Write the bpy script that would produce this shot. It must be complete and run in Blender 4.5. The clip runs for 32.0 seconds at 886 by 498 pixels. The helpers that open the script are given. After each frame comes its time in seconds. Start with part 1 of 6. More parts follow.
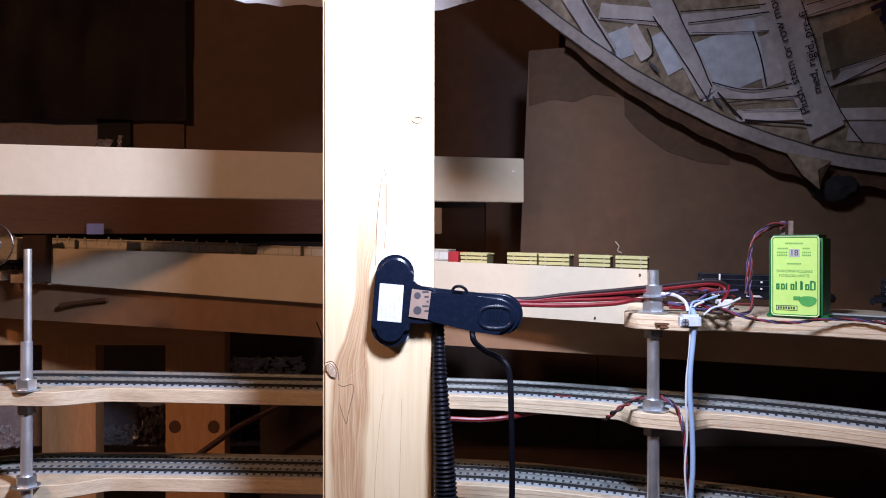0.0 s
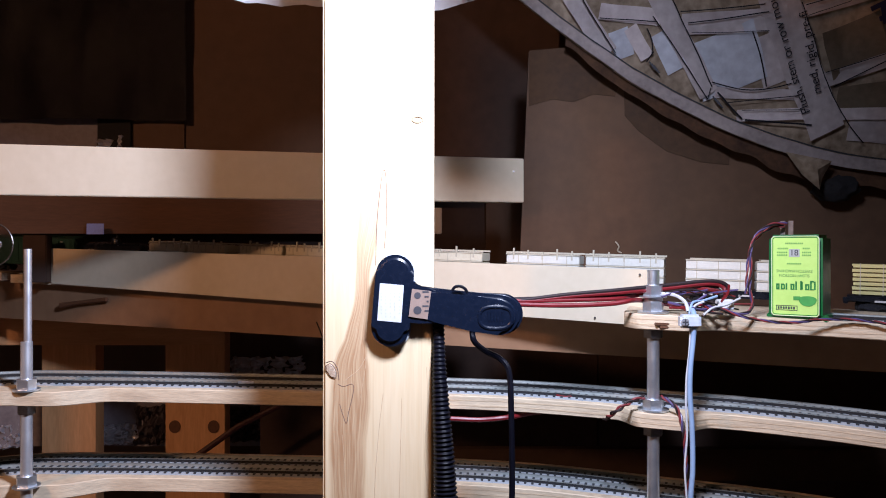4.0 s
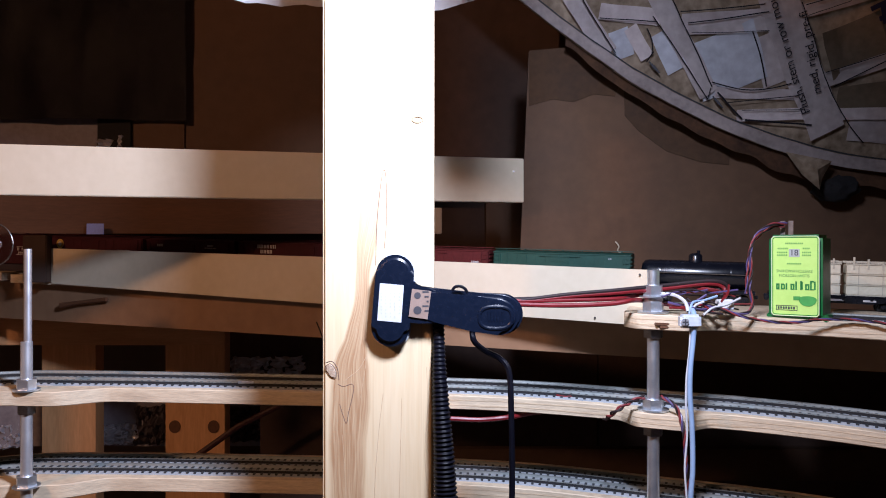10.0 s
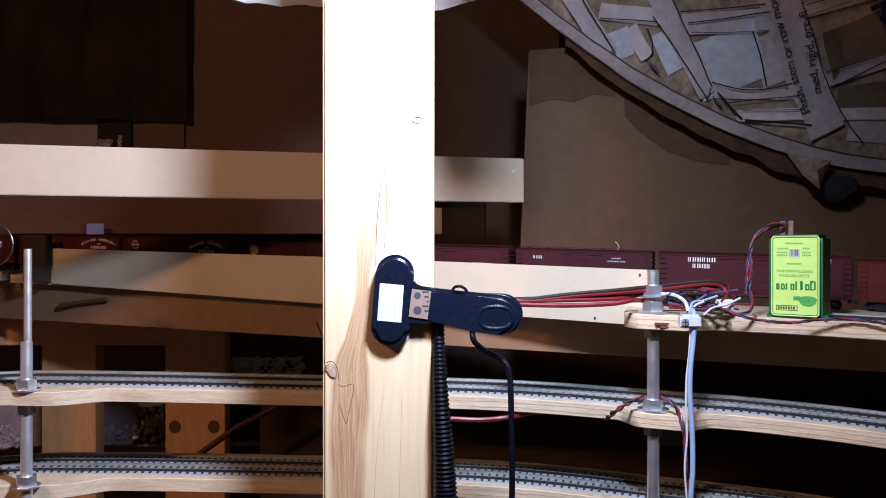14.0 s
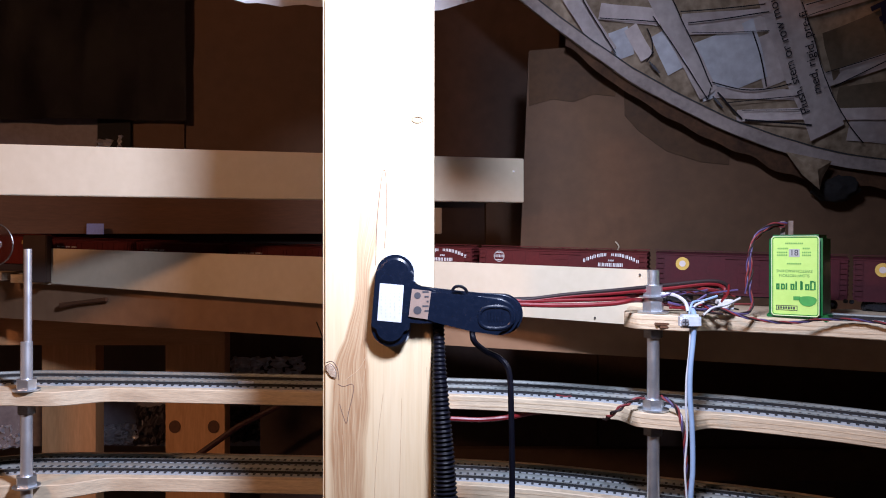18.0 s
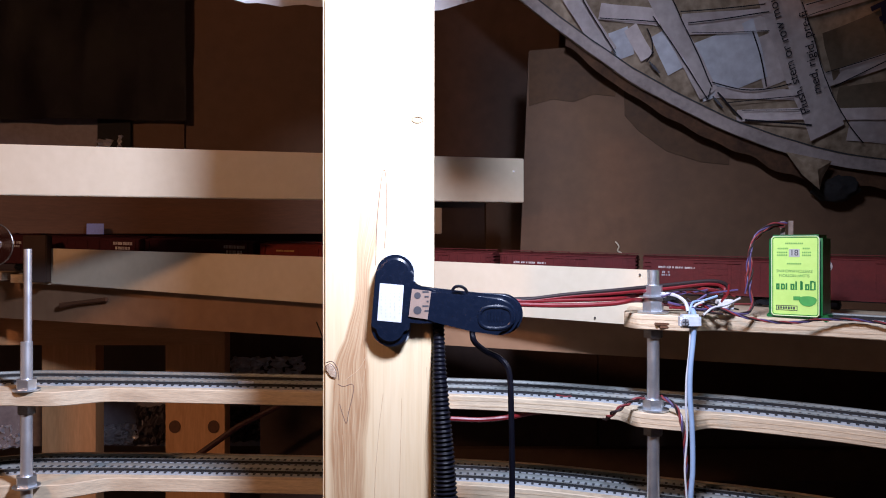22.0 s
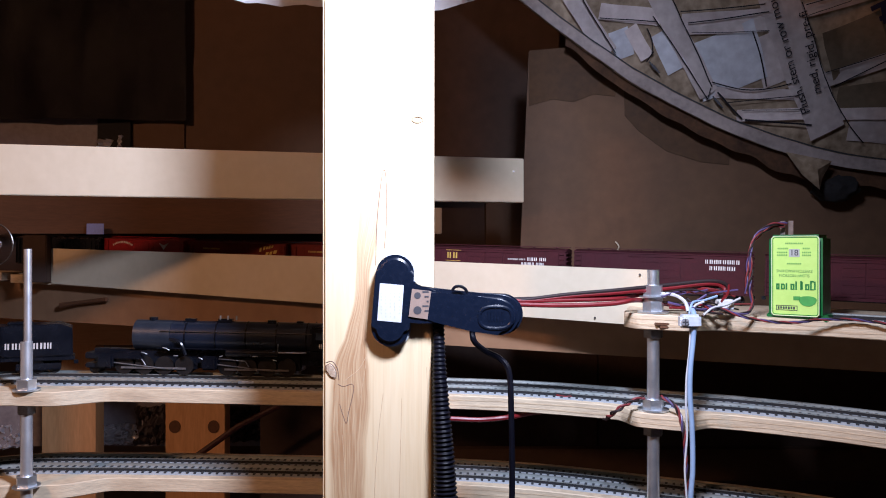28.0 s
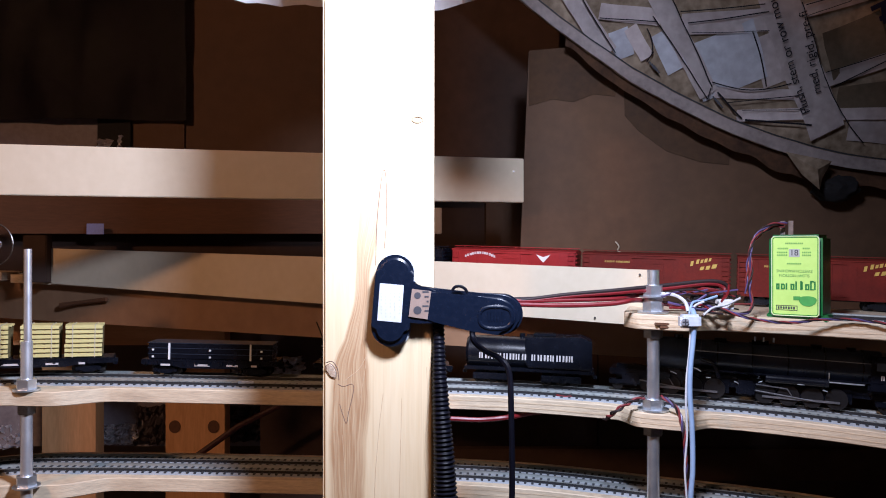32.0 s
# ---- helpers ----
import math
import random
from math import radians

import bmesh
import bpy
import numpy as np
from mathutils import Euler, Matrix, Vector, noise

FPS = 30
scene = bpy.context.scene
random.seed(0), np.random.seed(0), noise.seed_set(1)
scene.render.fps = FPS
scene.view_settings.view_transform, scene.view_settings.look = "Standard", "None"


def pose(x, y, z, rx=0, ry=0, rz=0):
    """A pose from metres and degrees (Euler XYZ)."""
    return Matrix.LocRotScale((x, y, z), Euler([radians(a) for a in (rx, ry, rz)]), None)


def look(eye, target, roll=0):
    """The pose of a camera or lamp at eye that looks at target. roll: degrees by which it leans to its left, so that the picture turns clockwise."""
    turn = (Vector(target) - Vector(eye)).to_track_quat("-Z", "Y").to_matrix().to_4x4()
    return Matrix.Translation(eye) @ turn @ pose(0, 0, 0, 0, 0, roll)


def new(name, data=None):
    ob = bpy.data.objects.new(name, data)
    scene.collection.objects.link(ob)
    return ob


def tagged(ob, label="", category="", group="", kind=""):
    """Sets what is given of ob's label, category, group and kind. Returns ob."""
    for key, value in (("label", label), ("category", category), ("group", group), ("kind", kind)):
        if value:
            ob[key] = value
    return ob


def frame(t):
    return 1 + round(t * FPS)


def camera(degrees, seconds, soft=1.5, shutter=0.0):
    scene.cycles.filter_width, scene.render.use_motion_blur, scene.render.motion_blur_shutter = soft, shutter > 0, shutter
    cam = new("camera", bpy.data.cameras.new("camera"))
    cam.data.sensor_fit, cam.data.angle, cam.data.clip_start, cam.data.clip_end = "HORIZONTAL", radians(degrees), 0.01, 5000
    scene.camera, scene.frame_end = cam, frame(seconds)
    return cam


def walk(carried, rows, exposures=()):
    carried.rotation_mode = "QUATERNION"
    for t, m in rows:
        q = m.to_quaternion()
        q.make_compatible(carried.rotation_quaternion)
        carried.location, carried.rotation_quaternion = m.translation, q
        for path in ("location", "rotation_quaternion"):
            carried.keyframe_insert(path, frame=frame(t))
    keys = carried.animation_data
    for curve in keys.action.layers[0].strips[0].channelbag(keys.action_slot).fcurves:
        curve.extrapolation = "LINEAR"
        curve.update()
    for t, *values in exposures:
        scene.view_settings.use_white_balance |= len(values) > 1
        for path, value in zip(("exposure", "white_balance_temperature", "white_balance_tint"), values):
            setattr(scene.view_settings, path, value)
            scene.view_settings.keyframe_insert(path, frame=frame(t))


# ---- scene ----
# A double-track model railway helix in a workshop, seen from inside the spiral.
cam = camera(60, 32.0, soft=1.0)
walk(cam, [(0.0, pose(0, 0, 1.25, 90, 0, 0)), (32.0, pose(0, 0, 1.25, 90, 0, 0))], exposures=[(0.0, 0.0, 5450, 14), (32.0, 0.0, 5450, 14)])

# ---- light ----
world = bpy.data.worlds.new("room_dark")
scene.world = world
world.use_nodes = True
world.node_tree.nodes["Background"].inputs[0].default_value = (0.9, 0.85, 0.8, 1)
world.node_tree.nodes["Background"].inputs[1].default_value = 0.0


def lamp(name, eye, target, watts, size, colour, spread=180):
    data = bpy.data.lights.new(name, "AREA")
    data.shape, data.size, data.energy, data.color = "DISK", size, watts, colour
    data.spread = radians(spread)
    ob = new(name, data)
    ob.matrix_world = look(eye, target)
    return ob


lamp("work_lamp_light", (0.083, 0.37, 1.52), (-0.40, 0.80, 0.87), 6.3, 0.078, (0.97, 0.95, 1.01))
# warm bulb hanging in the room, far off to the left behind the camera
lamp("room_lamp_light", (-1.0, -0.32, 1.95), (-0.42, 0.95, 0.95), 7.6, 0.12, (1.0, 0.47, 0.20))

# ---- materials ----


def mat(name, col, col2=None, rough=0.6, metal=0.0, scale=40.0, stretch=(1, 1, 1), bump=0.15, fine=6.0, coat=0.0, alpha=1.0, transmission=0.0, contrast=(0.35, 0.68), rand=0.0):
    """Two colours mixed by noise at two sizes, with fine relief; stretch sets the grain."""
    m = bpy.data.materials.new(name)
    m.use_nodes = True
    nt = m.node_tree
    b = nt.nodes["Principled BSDF"]
    col2 = col2 or tuple(c * 0.78 for c in col)
    tc = nt.nodes.new("ShaderNodeTexCoord")
    mp = nt.nodes.new("ShaderNodeMapping")
    mp.inputs["Scale"].default_value = stretch
    nt.links.new(tc.outputs["Object"], mp.inputs["Vector"])
    n1 = nt.nodes.new("ShaderNodeTexNoise")
    n1.inputs["Scale"].default_value, n1.inputs["Detail"].default_value = scale, 4
    n2 = nt.nodes.new("ShaderNodeTexNoise")
    n2.inputs["Scale"].default_value, n2.inputs["Detail"].default_value = scale * fine, 3
    for n in (n1, n2):
        nt.links.new(mp.outputs[0], n.inputs["Vector"])
    add = nt.nodes.new("ShaderNodeMath")
    add.operation = "MULTIPLY_ADD"
    add.inputs[1].default_value = 0.45
    nt.links.new(n2.outputs["Fac"], add.inputs[0])
    half = nt.nodes.new("ShaderNodeMath")
    half.operation = "MULTIPLY"
    half.inputs[1].default_value = 0.55
    nt.links.new(n1.outputs["Fac"], half.inputs[0])
    nt.links.new(half.outputs[0], add.inputs[2])
    ramp = nt.nodes.new("ShaderNodeValToRGB")
    ramp.color_ramp.elements[0].position, ramp.color_ramp.elements[1].position = contrast
    ramp.color_ramp.elements[0].color, ramp.color_ramp.elements[1].color = (*col2, 1), (*col, 1)
    nt.links.new(add.outputs[0], ramp.inputs[0])
    last = ramp.outputs[0]
    if rand:
        oi = nt.nodes.new("ShaderNodeObjectInfo")
        hs = nt.nodes.new("ShaderNodeHueSaturation")
        mr = nt.nodes.new("ShaderNodeMapRange")
        mr.inputs["To Min"].default_value, mr.inputs["To Max"].default_value = 1 - rand, 1 + rand
        nt.links.new(oi.outputs["Random"], mr.inputs[0])
        nt.links.new(mr.outputs[0], hs.inputs["Value"])
        nt.links.new(last, hs.inputs["Color"])
        last = hs.outputs[0]
    nt.links.new(last, b.inputs["Base Color"])
    rr = nt.nodes.new("ShaderNodeMapRange")
    rr.inputs["To Min"].default_value, rr.inputs["To Max"].default_value = max(rough - 0.1, 0.02), min(rough + 0.12, 1)
    nt.links.new(n1.outputs["Fac"], rr.inputs[0])
    nt.links.new(rr.outputs[0], b.inputs["Roughness"])
    b.inputs["Metallic"].default_value = metal
    b.inputs["Coat Weight"].default_value = coat
    b.inputs["Transmission Weight"].default_value = transmission
    b.inputs["Alpha"].default_value = alpha
    if bump:
        bp = nt.nodes.new("ShaderNodeBump")
        bp.inputs["Strength"].default_value, bp.inputs["Distance"].default_value = bump, 0.002
        nt.links.new(add.outputs[0], bp.inputs["Height"])
        nt.links.new(bp.outputs[0], b.inputs["Normal"])
    return m


def pine(name, light, dark, heart):
    """Planed softwood, grain along z, with a heartwood streak that swells round a knot low down."""
    m = mat(name, light, dark, rough=0.62, scale=9, stretch=(9, 9, 0.5), bump=0.12, contrast=(0.3, 0.62))
    nt = m.node_tree
    b = nt.nodes["Principled BSDF"]
    src = b.inputs["Base Color"].links[0].from_socket
    tc = nt.nodes.new("ShaderNodeTexCoord")
    sep = nt.nodes.new("ShaderNodeSeparateXYZ")
    nt.links.new(tc.outputs["Object"], sep.inputs[0])

    def calc(op, *args):
        n = nt.nodes.new("ShaderNodeMath")
        n.operation = op
        for i, v in enumerate(args):
            if isinstance(v, (int, float)):
                n.inputs[i].default_value = v
            else:
                nt.links.new(v, n.inputs[i])
        return n.outputs[0]
    # along the height: the streak's middle, its half width and its strength
    up = nt.nodes.new("ShaderNodeMapRange")
    up.inputs["From Min"].default_value, up.inputs["From Max"].default_value = 1.05, 1.33
    nt.links.new(sep.outputs["Z"], up.inputs[0])
    flow = nt.nodes.new("ShaderNodeValToRGB")
    cr = flow.color_ramp
    cr.interpolation = "B_SPLINE"
    stops = ((0.0, -0.0236, 0.0130, 0.9), (0.13, -0.0243, 0.0140, 0.95), (0.29, -0.0232, 0.0165, 1.0), (0.39, -0.0220, 0.0140, 1.0), (0.46, -0.0180, 0.0085, 0.95), (0.58, -0.0128, 0.0056, 0.9), (0.72, -0.0100, 0.0068, 0.7), (0.86, -0.0030, 0.0140, 0.32), (1.0, 0.0010, 0.0150, 0.0))
    for k, (pos, c, w, f) in enumerate(stops):
        e = cr.elements[k] if k < 2 else cr.elements.new(pos)
        e.position = pos
    for e, (pos, c, w, f) in zip(sorted(cr.elements, key=lambda e: e.position), stops):
        e.color = (c + 0.05, w * 20, f, 1)
    nt.links.new(up.outputs[0], flow.inputs[0])
    rgb = nt.nodes.new("ShaderNodeSeparateColor")
    nt.links.new(flow.outputs[0], rgb.inputs[0])
    wob = nt.nodes.new("ShaderNodeTexNoise")
    wob.inputs["Scale"].default_value = 1.0
    mp = nt.nodes.new("ShaderNodeMapping")
    mp.inputs["Scale"].default_value = (60, 60, 22)
    nt.links.new(tc.outputs["Object"], mp.inputs[0])
    nt.links.new(mp.outputs[0], wob.inputs["Vector"])
    x = calc("SUBTRACT", sep.outputs["X"], calc("SUBTRACT", rgb.outputs[0], 0.05))
    x = calc("ADD", x, calc("MULTIPLY", calc("SUBTRACT", wob.outputs["Fac"], 0.5), 0.006))
    u = calc("DIVIDE", x, calc("MULTIPLY", rgb.outputs[1], 0.05))
    edge = nt.nodes.new("ShaderNodeMapRange")
    edge.inputs["From Min"].default_value, edge.inputs["From Max"].default_value = 1.08, 0.80
    nt.links.new(calc("ABSOLUTE", u), edge.inputs[0])

    def lines(across, rate, along, lo, hi, seed):
        n = nt.nodes.new("ShaderNodeTexNoise")
        n.inputs["Scale"].default_value, n.inputs["Detail"].default_value = 1.0, 3
        cmb = nt.nodes.new("ShaderNodeCombineXYZ")
        nt.links.new(calc("MULTIPLY", across, rate), cmb.inputs[0])
        nt.links.new(calc("MULTIPLY", sep.outputs["Z"], along), cmb.inputs[1])
        cmb.inputs[2].default_value = seed
        nt.links.new(cmb.outputs[0], n.inputs["Vector"])
        r = nt.nodes.new("ShaderNodeMapRange")
        r.inputs["From Min"].default_value, r.inputs["From Max"].default_value = lo, hi
        nt.links.new(n.outputs["Fac"], r.inputs[0])
        return r.outputs[0]
    in_streak = lines(u, 9.0, 16.0, 0.38, 0.62, 3.0)
    fine = lines(u, 26.0, 30.0, 0.40, 0.62, 7.0)
    late = lines(sep.outputs["X"], 260.0, 3.0, 0.60, 0.70, 5.0)
    fac = calc("MULTIPLY", calc("MULTIPLY", edge.outputs[0], rgb.outputs[2]), calc("ADD", calc("ADD", calc("MULTIPLY", in_streak, 0.35), calc("MULTIPLY", fine, 0.22)), 0.43))
    mix = nt.nodes.new("ShaderNodeMix")
    mix.data_type = "RGBA"
    nt.links.new(fac, mix.inputs["Factor"])
    nt.links.new(src, mix.inputs["A"])
    mix.inputs["B"].default_value = (*heart, 1)
    top = nt.nodes.new("ShaderNodeMix")
    top.data_type = "RGBA"
    nt.links.new(calc("MULTIPLY", late, 0.22), top.inputs["Factor"])
    nt.links.new(mix.outputs["Result"], top.inputs["A"])
    top.inputs["B"].default_value = (0.42, 0.27, 0.14, 1)
    nt.links.new(top.outputs["Result"], b.inputs["Base Color"])
    return m


PINE = pine("planed_pine", (0.70, 0.585, 0.385), (0.63, 0.505, 0.305), (0.33, 0.175, 0.078))
PLY_EDGE = mat("plywood_edge", (0.75, 0.62, 0.435), (0.48, 0.38, 0.265), scale=22, stretch=(1, 1, 9), bump=0.25, contrast=(0.3, 0.6))
PLY_SEAM = mat("inner_ply", (0.66, 0.52, 0.35), (0.50, 0.37, 0.23), scale=60, stretch=(1, 1, 3), bump=0.2)
BOARD = mat("cream_hardboard", (0.73, 0.64, 0.485), (0.67, 0.58, 0.425), rough=0.7, scale=16, bump=0.05)
BOARD_BROWN = mat("brown_hardboard", (0.34, 0.205, 0.115), (0.25, 0.145, 0.080), rough=0.65, scale=9, bump=0.06)
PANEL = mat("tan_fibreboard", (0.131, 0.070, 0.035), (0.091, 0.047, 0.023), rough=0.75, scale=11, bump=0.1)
WOOD_FAR = mat("rough_pine", (0.78, 0.45, 0.21), (0.62, 0.33, 0.14), rough=0.7, scale=12, stretch=(6, 6, 0.7), bump=0.2)
WOOD_FAR_H = mat("rough_pine_level", (0.76, 0.44, 0.21), (0.60, 0.32, 0.14), rough=0.7, scale=12, stretch=(0.7, 6, 6), bump=0.2)
DARK_PLY = mat("dark_plywood", (0.112, 0.062, 0.033), (0.085, 0.045, 0.023), rough=0.8, scale=8, bump=0.15)
KNOT = mat("wood_knot", (0.16, 0.07, 0.03), (0.09, 0.04, 0.02), scale=200, bump=0.3)
# near-black boarding that stands in for shade in the recesses
CAVITY = mat("recess_shade_board", (0.062, 0.036, 0.026), (0.04, 0.023, 0.017), rough=0.9, scale=12)
BLACK_SHEET = mat("black_polythene", (0.013, 0.008, 0.014), (0.006, 0.003, 0.006), rough=0.6, scale=9, bump=0.4)
BLACK_SHEET.node_tree.nodes["Principled BSDF"].inputs["Specular IOR Level"].default_value = 0.3
GREY_FELT = mat("grey_foil_paper", (0.19, 0.165, 0.195), (0.135, 0.115, 0.135), rough=0.5, scale=22, bump=0.4)
FOIL = mat("aluminium_foil", (0.95, 0.94, 0.98), (0.88, 0.88, 0.93), rough=0.3, metal=0.3, scale=60, bump=0.3)
STEEL = mat("zinc_steel", (0.92, 0.96, 1.0), (0.80, 0.86, 0.95), rough=0.34, metal=0.92, scale=120, bump=0.03)
WHEEL_BLACK = mat("blackened_wheel", (0.009, 0.008, 0.009), (0.006, 0.005, 0.006), rough=0.5, metal=0.2, scale=120)
POLISHED = mat("polished_steel", (0.92, 0.94, 0.99), (0.84, 0.87, 0.94), rough=0.40, metal=0.85, scale=60, bump=0)
STEEL_DARK = mat("oiled_steel", (0.30, 0.28, 0.27), (0.20, 0.18, 0.17), rough=0.35, metal=1.0, scale=120)
RAIL = mat("nickel_silver_rail", (0.39, 0.425, 0.42), (0.30, 0.33, 0.325), rough=0.48, metal=0.65, scale=90, bump=0.05)
TIE = mat("dark_sleeper_plastic", (0.035, 0.04, 0.048), (0.022, 0.026, 0.03), rough=0.7, scale=150)
WEB_SHADE = mat("near_web_shade", (0.02, 0.02, 0.022), (0.012, 0.012, 0.014), rough=0.9, scale=200)
ROADBED = mat("grey_moulded_ballast", (0.40, 0.43, 0.465), (0.27, 0.293, 0.32), rough=0.85, scale=220, bump=0.4)
NAVY = mat("black_plastic_gloss", (0.005, 0.0085, 0.021), (0.004, 0.007, 0.017), rough=0.24, scale=300, bump=0, coat=0.25)
RUBBER = mat("black_rubber", (0.004, 0.0045, 0.009), (0.003, 0.003, 0.006), rough=0.4, scale=200)
RUBBER.node_tree.nodes["Principled BSDF"].inputs["Specular IOR Level"].default_value = 0.1
LABEL_WHITE = mat("white_label", (0.80, 0.80, 0.80), (0.74, 0.74, 0.75), rough=0.5, scale=120, bump=0)
STICKER = mat("glossy_white_sticker", (0.56, 0.58, 0.62), (0.5, 0.52, 0.56), rough=0.35, scale=120, bump=0)
LABEL_TAN = mat("tan_label", (0.27, 0.20, 0.165), (0.22, 0.16, 0.13), rough=0.5, scale=120, bump=0)
INK = mat("dark_ink", (0.05, 0.05, 0.06), (0.04, 0.04, 0.05), rough=0.6, bump=0)
INK_GREY = mat("grey_ink", (0.46, 0.48, 0.52), (0.42, 0.44, 0.48), rough=0.6, bump=0)
INK_PALE = mat("pale_ink", (0.62, 0.6, 0.6), (0.55, 0.53, 0.53), rough=0.6, bump=0)
INK_YELLOW = mat("yellow_ink", (0.62, 0.46, 0.09), (0.5, 0.34, 0.07), rough=0.6, bump=0)
GREEN_CASE = mat("green_plastic", (0.012, 0.15, 0.032), (0.009, 0.11, 0.025), rough=0.35, scale=90, bump=0.03)
GREEN_DARK = mat("dark_green_print", (0.03, 0.25, 0.05), (0.02, 0.2, 0.04), rough=0.5, bump=0)
LIME = mat("lime_label", (0.60, 0.88, 0.23), (0.54, 0.82, 0.19), rough=0.35, scale=60, bump=0)
WIRE_DULL = mat("dull_red_wire", (0.27, 0.045, 0.05), (0.18, 0.028, 0.03), rough=0.45)
WIRE_RED = mat("red_wire", (0.21, 0.012, 0.017), (0.14, 0.008, 0.011), rough=0.4)
WIRE_BLACK = mat("black_wire", (0.022, 0.010, 0.011), rough=0.65)
WIRE_PURPLE = mat("purple_wire", (0.11, 0.08, 0.21), rough=0.4)
WIRE_BLUE = mat("light_blue_cable", (0.33, 0.46, 0.68), (0.28, 0.4, 0.6), rough=0.4)
WIRE_WHITE = mat("white_wire", (0.7, 0.72, 0.76), rough=0.4)
CLIP_WHITE = mat("pale_plastic_clip", (0.62, 0.67, 0.74), rough=0.4)
SHEET_INK = mat("blue_black_print", (0.016, 0.015, 0.024), (0.011, 0.010, 0.017), rough=0.9, bump=0)
CLOTH = mat("printed_paper_sheet", (0.54, 0.43, 0.31), (0.22, 0.158, 0.10), rough=0.8, scale=16, bump=0.35, contrast=(0.38, 0.62))
STRAP = mat("pale_paper_band", (0.74, 0.675, 0.665), (0.50, 0.43, 0.42), rough=0.7, scale=16, bump=0.2, rand=0.14)
PATCH = mat("blue_grey_paper", (0.80, 0.82, 0.88), (0.50, 0.50, 0.55), rough=0.7, scale=14, bump=0.2)
PLASTER = mat("workshop_wall", (0.30, 0.22, 0.16), (0.24, 0.17, 0.12), rough=0.9, scale=3)
CONCRETE = mat("concrete_floor", (0.22, 0.21, 0.20), (0.16, 0.15, 0.145), rough=0.8, scale=6)
# rolling stock
OXIDE = mat("oxide_red_paint", (0.105, 0.015, 0.015), (0.078, 0.011, 0.011), rough=0.66, scale=60, bump=0.05)
OXIDE_DARK = mat("maroon_paint", (0.064, 0.012, 0.019), (0.048, 0.009, 0.014), rough=0.66, scale=60, bump=0.05)
OXIDE_WARM = mat("brick_red_paint", (0.165, 0.018, 0.011), (0.12, 0.013, 0.008), rough=0.66, scale=60, bump=0.05)
BRIGHT_RED = mat("bright_red_paint", (0.33, 0.014, 0.016), (0.27, 0.011, 0.013), rough=0.4, scale=60, bump=0.03)
for paint in (OXIDE, OXIDE_DARK, OXIDE_WARM):
    paint.node_tree.nodes["Principled BSDF"].inputs["Specular IOR Level"].default_value = 0.22
CAR_GREEN = mat("dark_green_paint", (0.008, 0.060, 0.042), (0.007, 0.046, 0.032), rough=0.5, scale=60, bump=0.05)
CAR_BLACK = mat("satin_black_paint", (0.006, 0.0075, 0.014), (0.004, 0.005, 0.009), rough=0.24, scale=70, bump=0.03)
GRAPHITE = mat("graphite_smokebox", (0.036, 0.046, 0.070), (0.024, 0.031, 0.048), rough=0.35, metal=0.4, scale=80)
LUMBER = mat("yellow_lumber", (0.72, 0.67, 0.31), (0.60, 0.54, 0.22), rough=0.7, scale=90, stretch=(0.3, 1, 6), bump=0.3)
# darker copy of the lumber, the shade inside a stack put into colour
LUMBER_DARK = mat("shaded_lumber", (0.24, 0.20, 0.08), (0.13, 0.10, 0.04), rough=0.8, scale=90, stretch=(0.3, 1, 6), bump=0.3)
WRAP = mat("cream_wrapped_lumber", (0.78, 0.74, 0.58), (0.68, 0.63, 0.48), rough=0.6, scale=60, bump=0.2)
WRAP_WHITE = mat("white_wrapped_lumber", (0.80, 0.80, 0.74), (0.70, 0.70, 0.64), rough=0.6, scale=60, bump=0.2)
STICK = mat("pale_stick", (0.62, 0.58, 0.45), (0.5, 0.46, 0.36), rough=0.7, scale=90)
RED_TAG = mat("red_end_paint", (0.5, 0.03, 0.04), rough=0.5)
LENS = mat("clear_glass", (0.9, 0.9, 0.95), (0.85, 0.85, 0.9), rough=0.05, transmission=1.0, bump=0)

# ---- building helpers ----
BASE = {}


def thing(name, at, label, category, group="", kind=""):
    ob = new(name)
    ob.empty_display_size = 0.02
    ob.location = at
    BASE[ob] = Vector(at)
    return tagged(ob, label, category, group, kind)


def finish(bm, name, material, smooth):
    me = bpy.data.meshes.new(name)
    bmesh.ops.recalc_face_normals(bm, faces=bm.faces)
    bm.to_mesh(me)
    bm.free()
    me.materials.append(material)
    if smooth:
        for p in me.polygons:
            p.use_smooth = True
        me.set_sharp_from_angle(angle=radians(38))
    return me


def part(name, bm, material, parent, label="", smooth=True):
    """bm in world space for still things, in the thing's own space for keyed ones."""
    bmesh.ops.translate(bm, verts=bm.verts, vec=-BASE[parent])
    ob = new(name, finish(bm, name, material, smooth))
    ob.parent = parent
    BASE[ob] = BASE[parent]
    return tagged(ob, label)


def solid(name, bm, material, label, category, kind="", group="", smooth=True):
    """A thing that is one mesh, its origin at the lowest middle."""
    lo = [min(v.co[i] for v in bm.verts) for i in range(3)]
    hi = [max(v.co[i] for v in bm.verts) for i in range(3)]
    at = Vector(((lo[0] + hi[0]) / 2, (lo[1] + hi[1]) / 2, lo[2]))
    bmesh.ops.translate(bm, verts=bm.verts, vec=-at)
    ob = new(name, finish(bm, name, material, smooth))
    ob.location = at
    BASE[ob] = at
    return tagged(ob, label, category, group, kind)


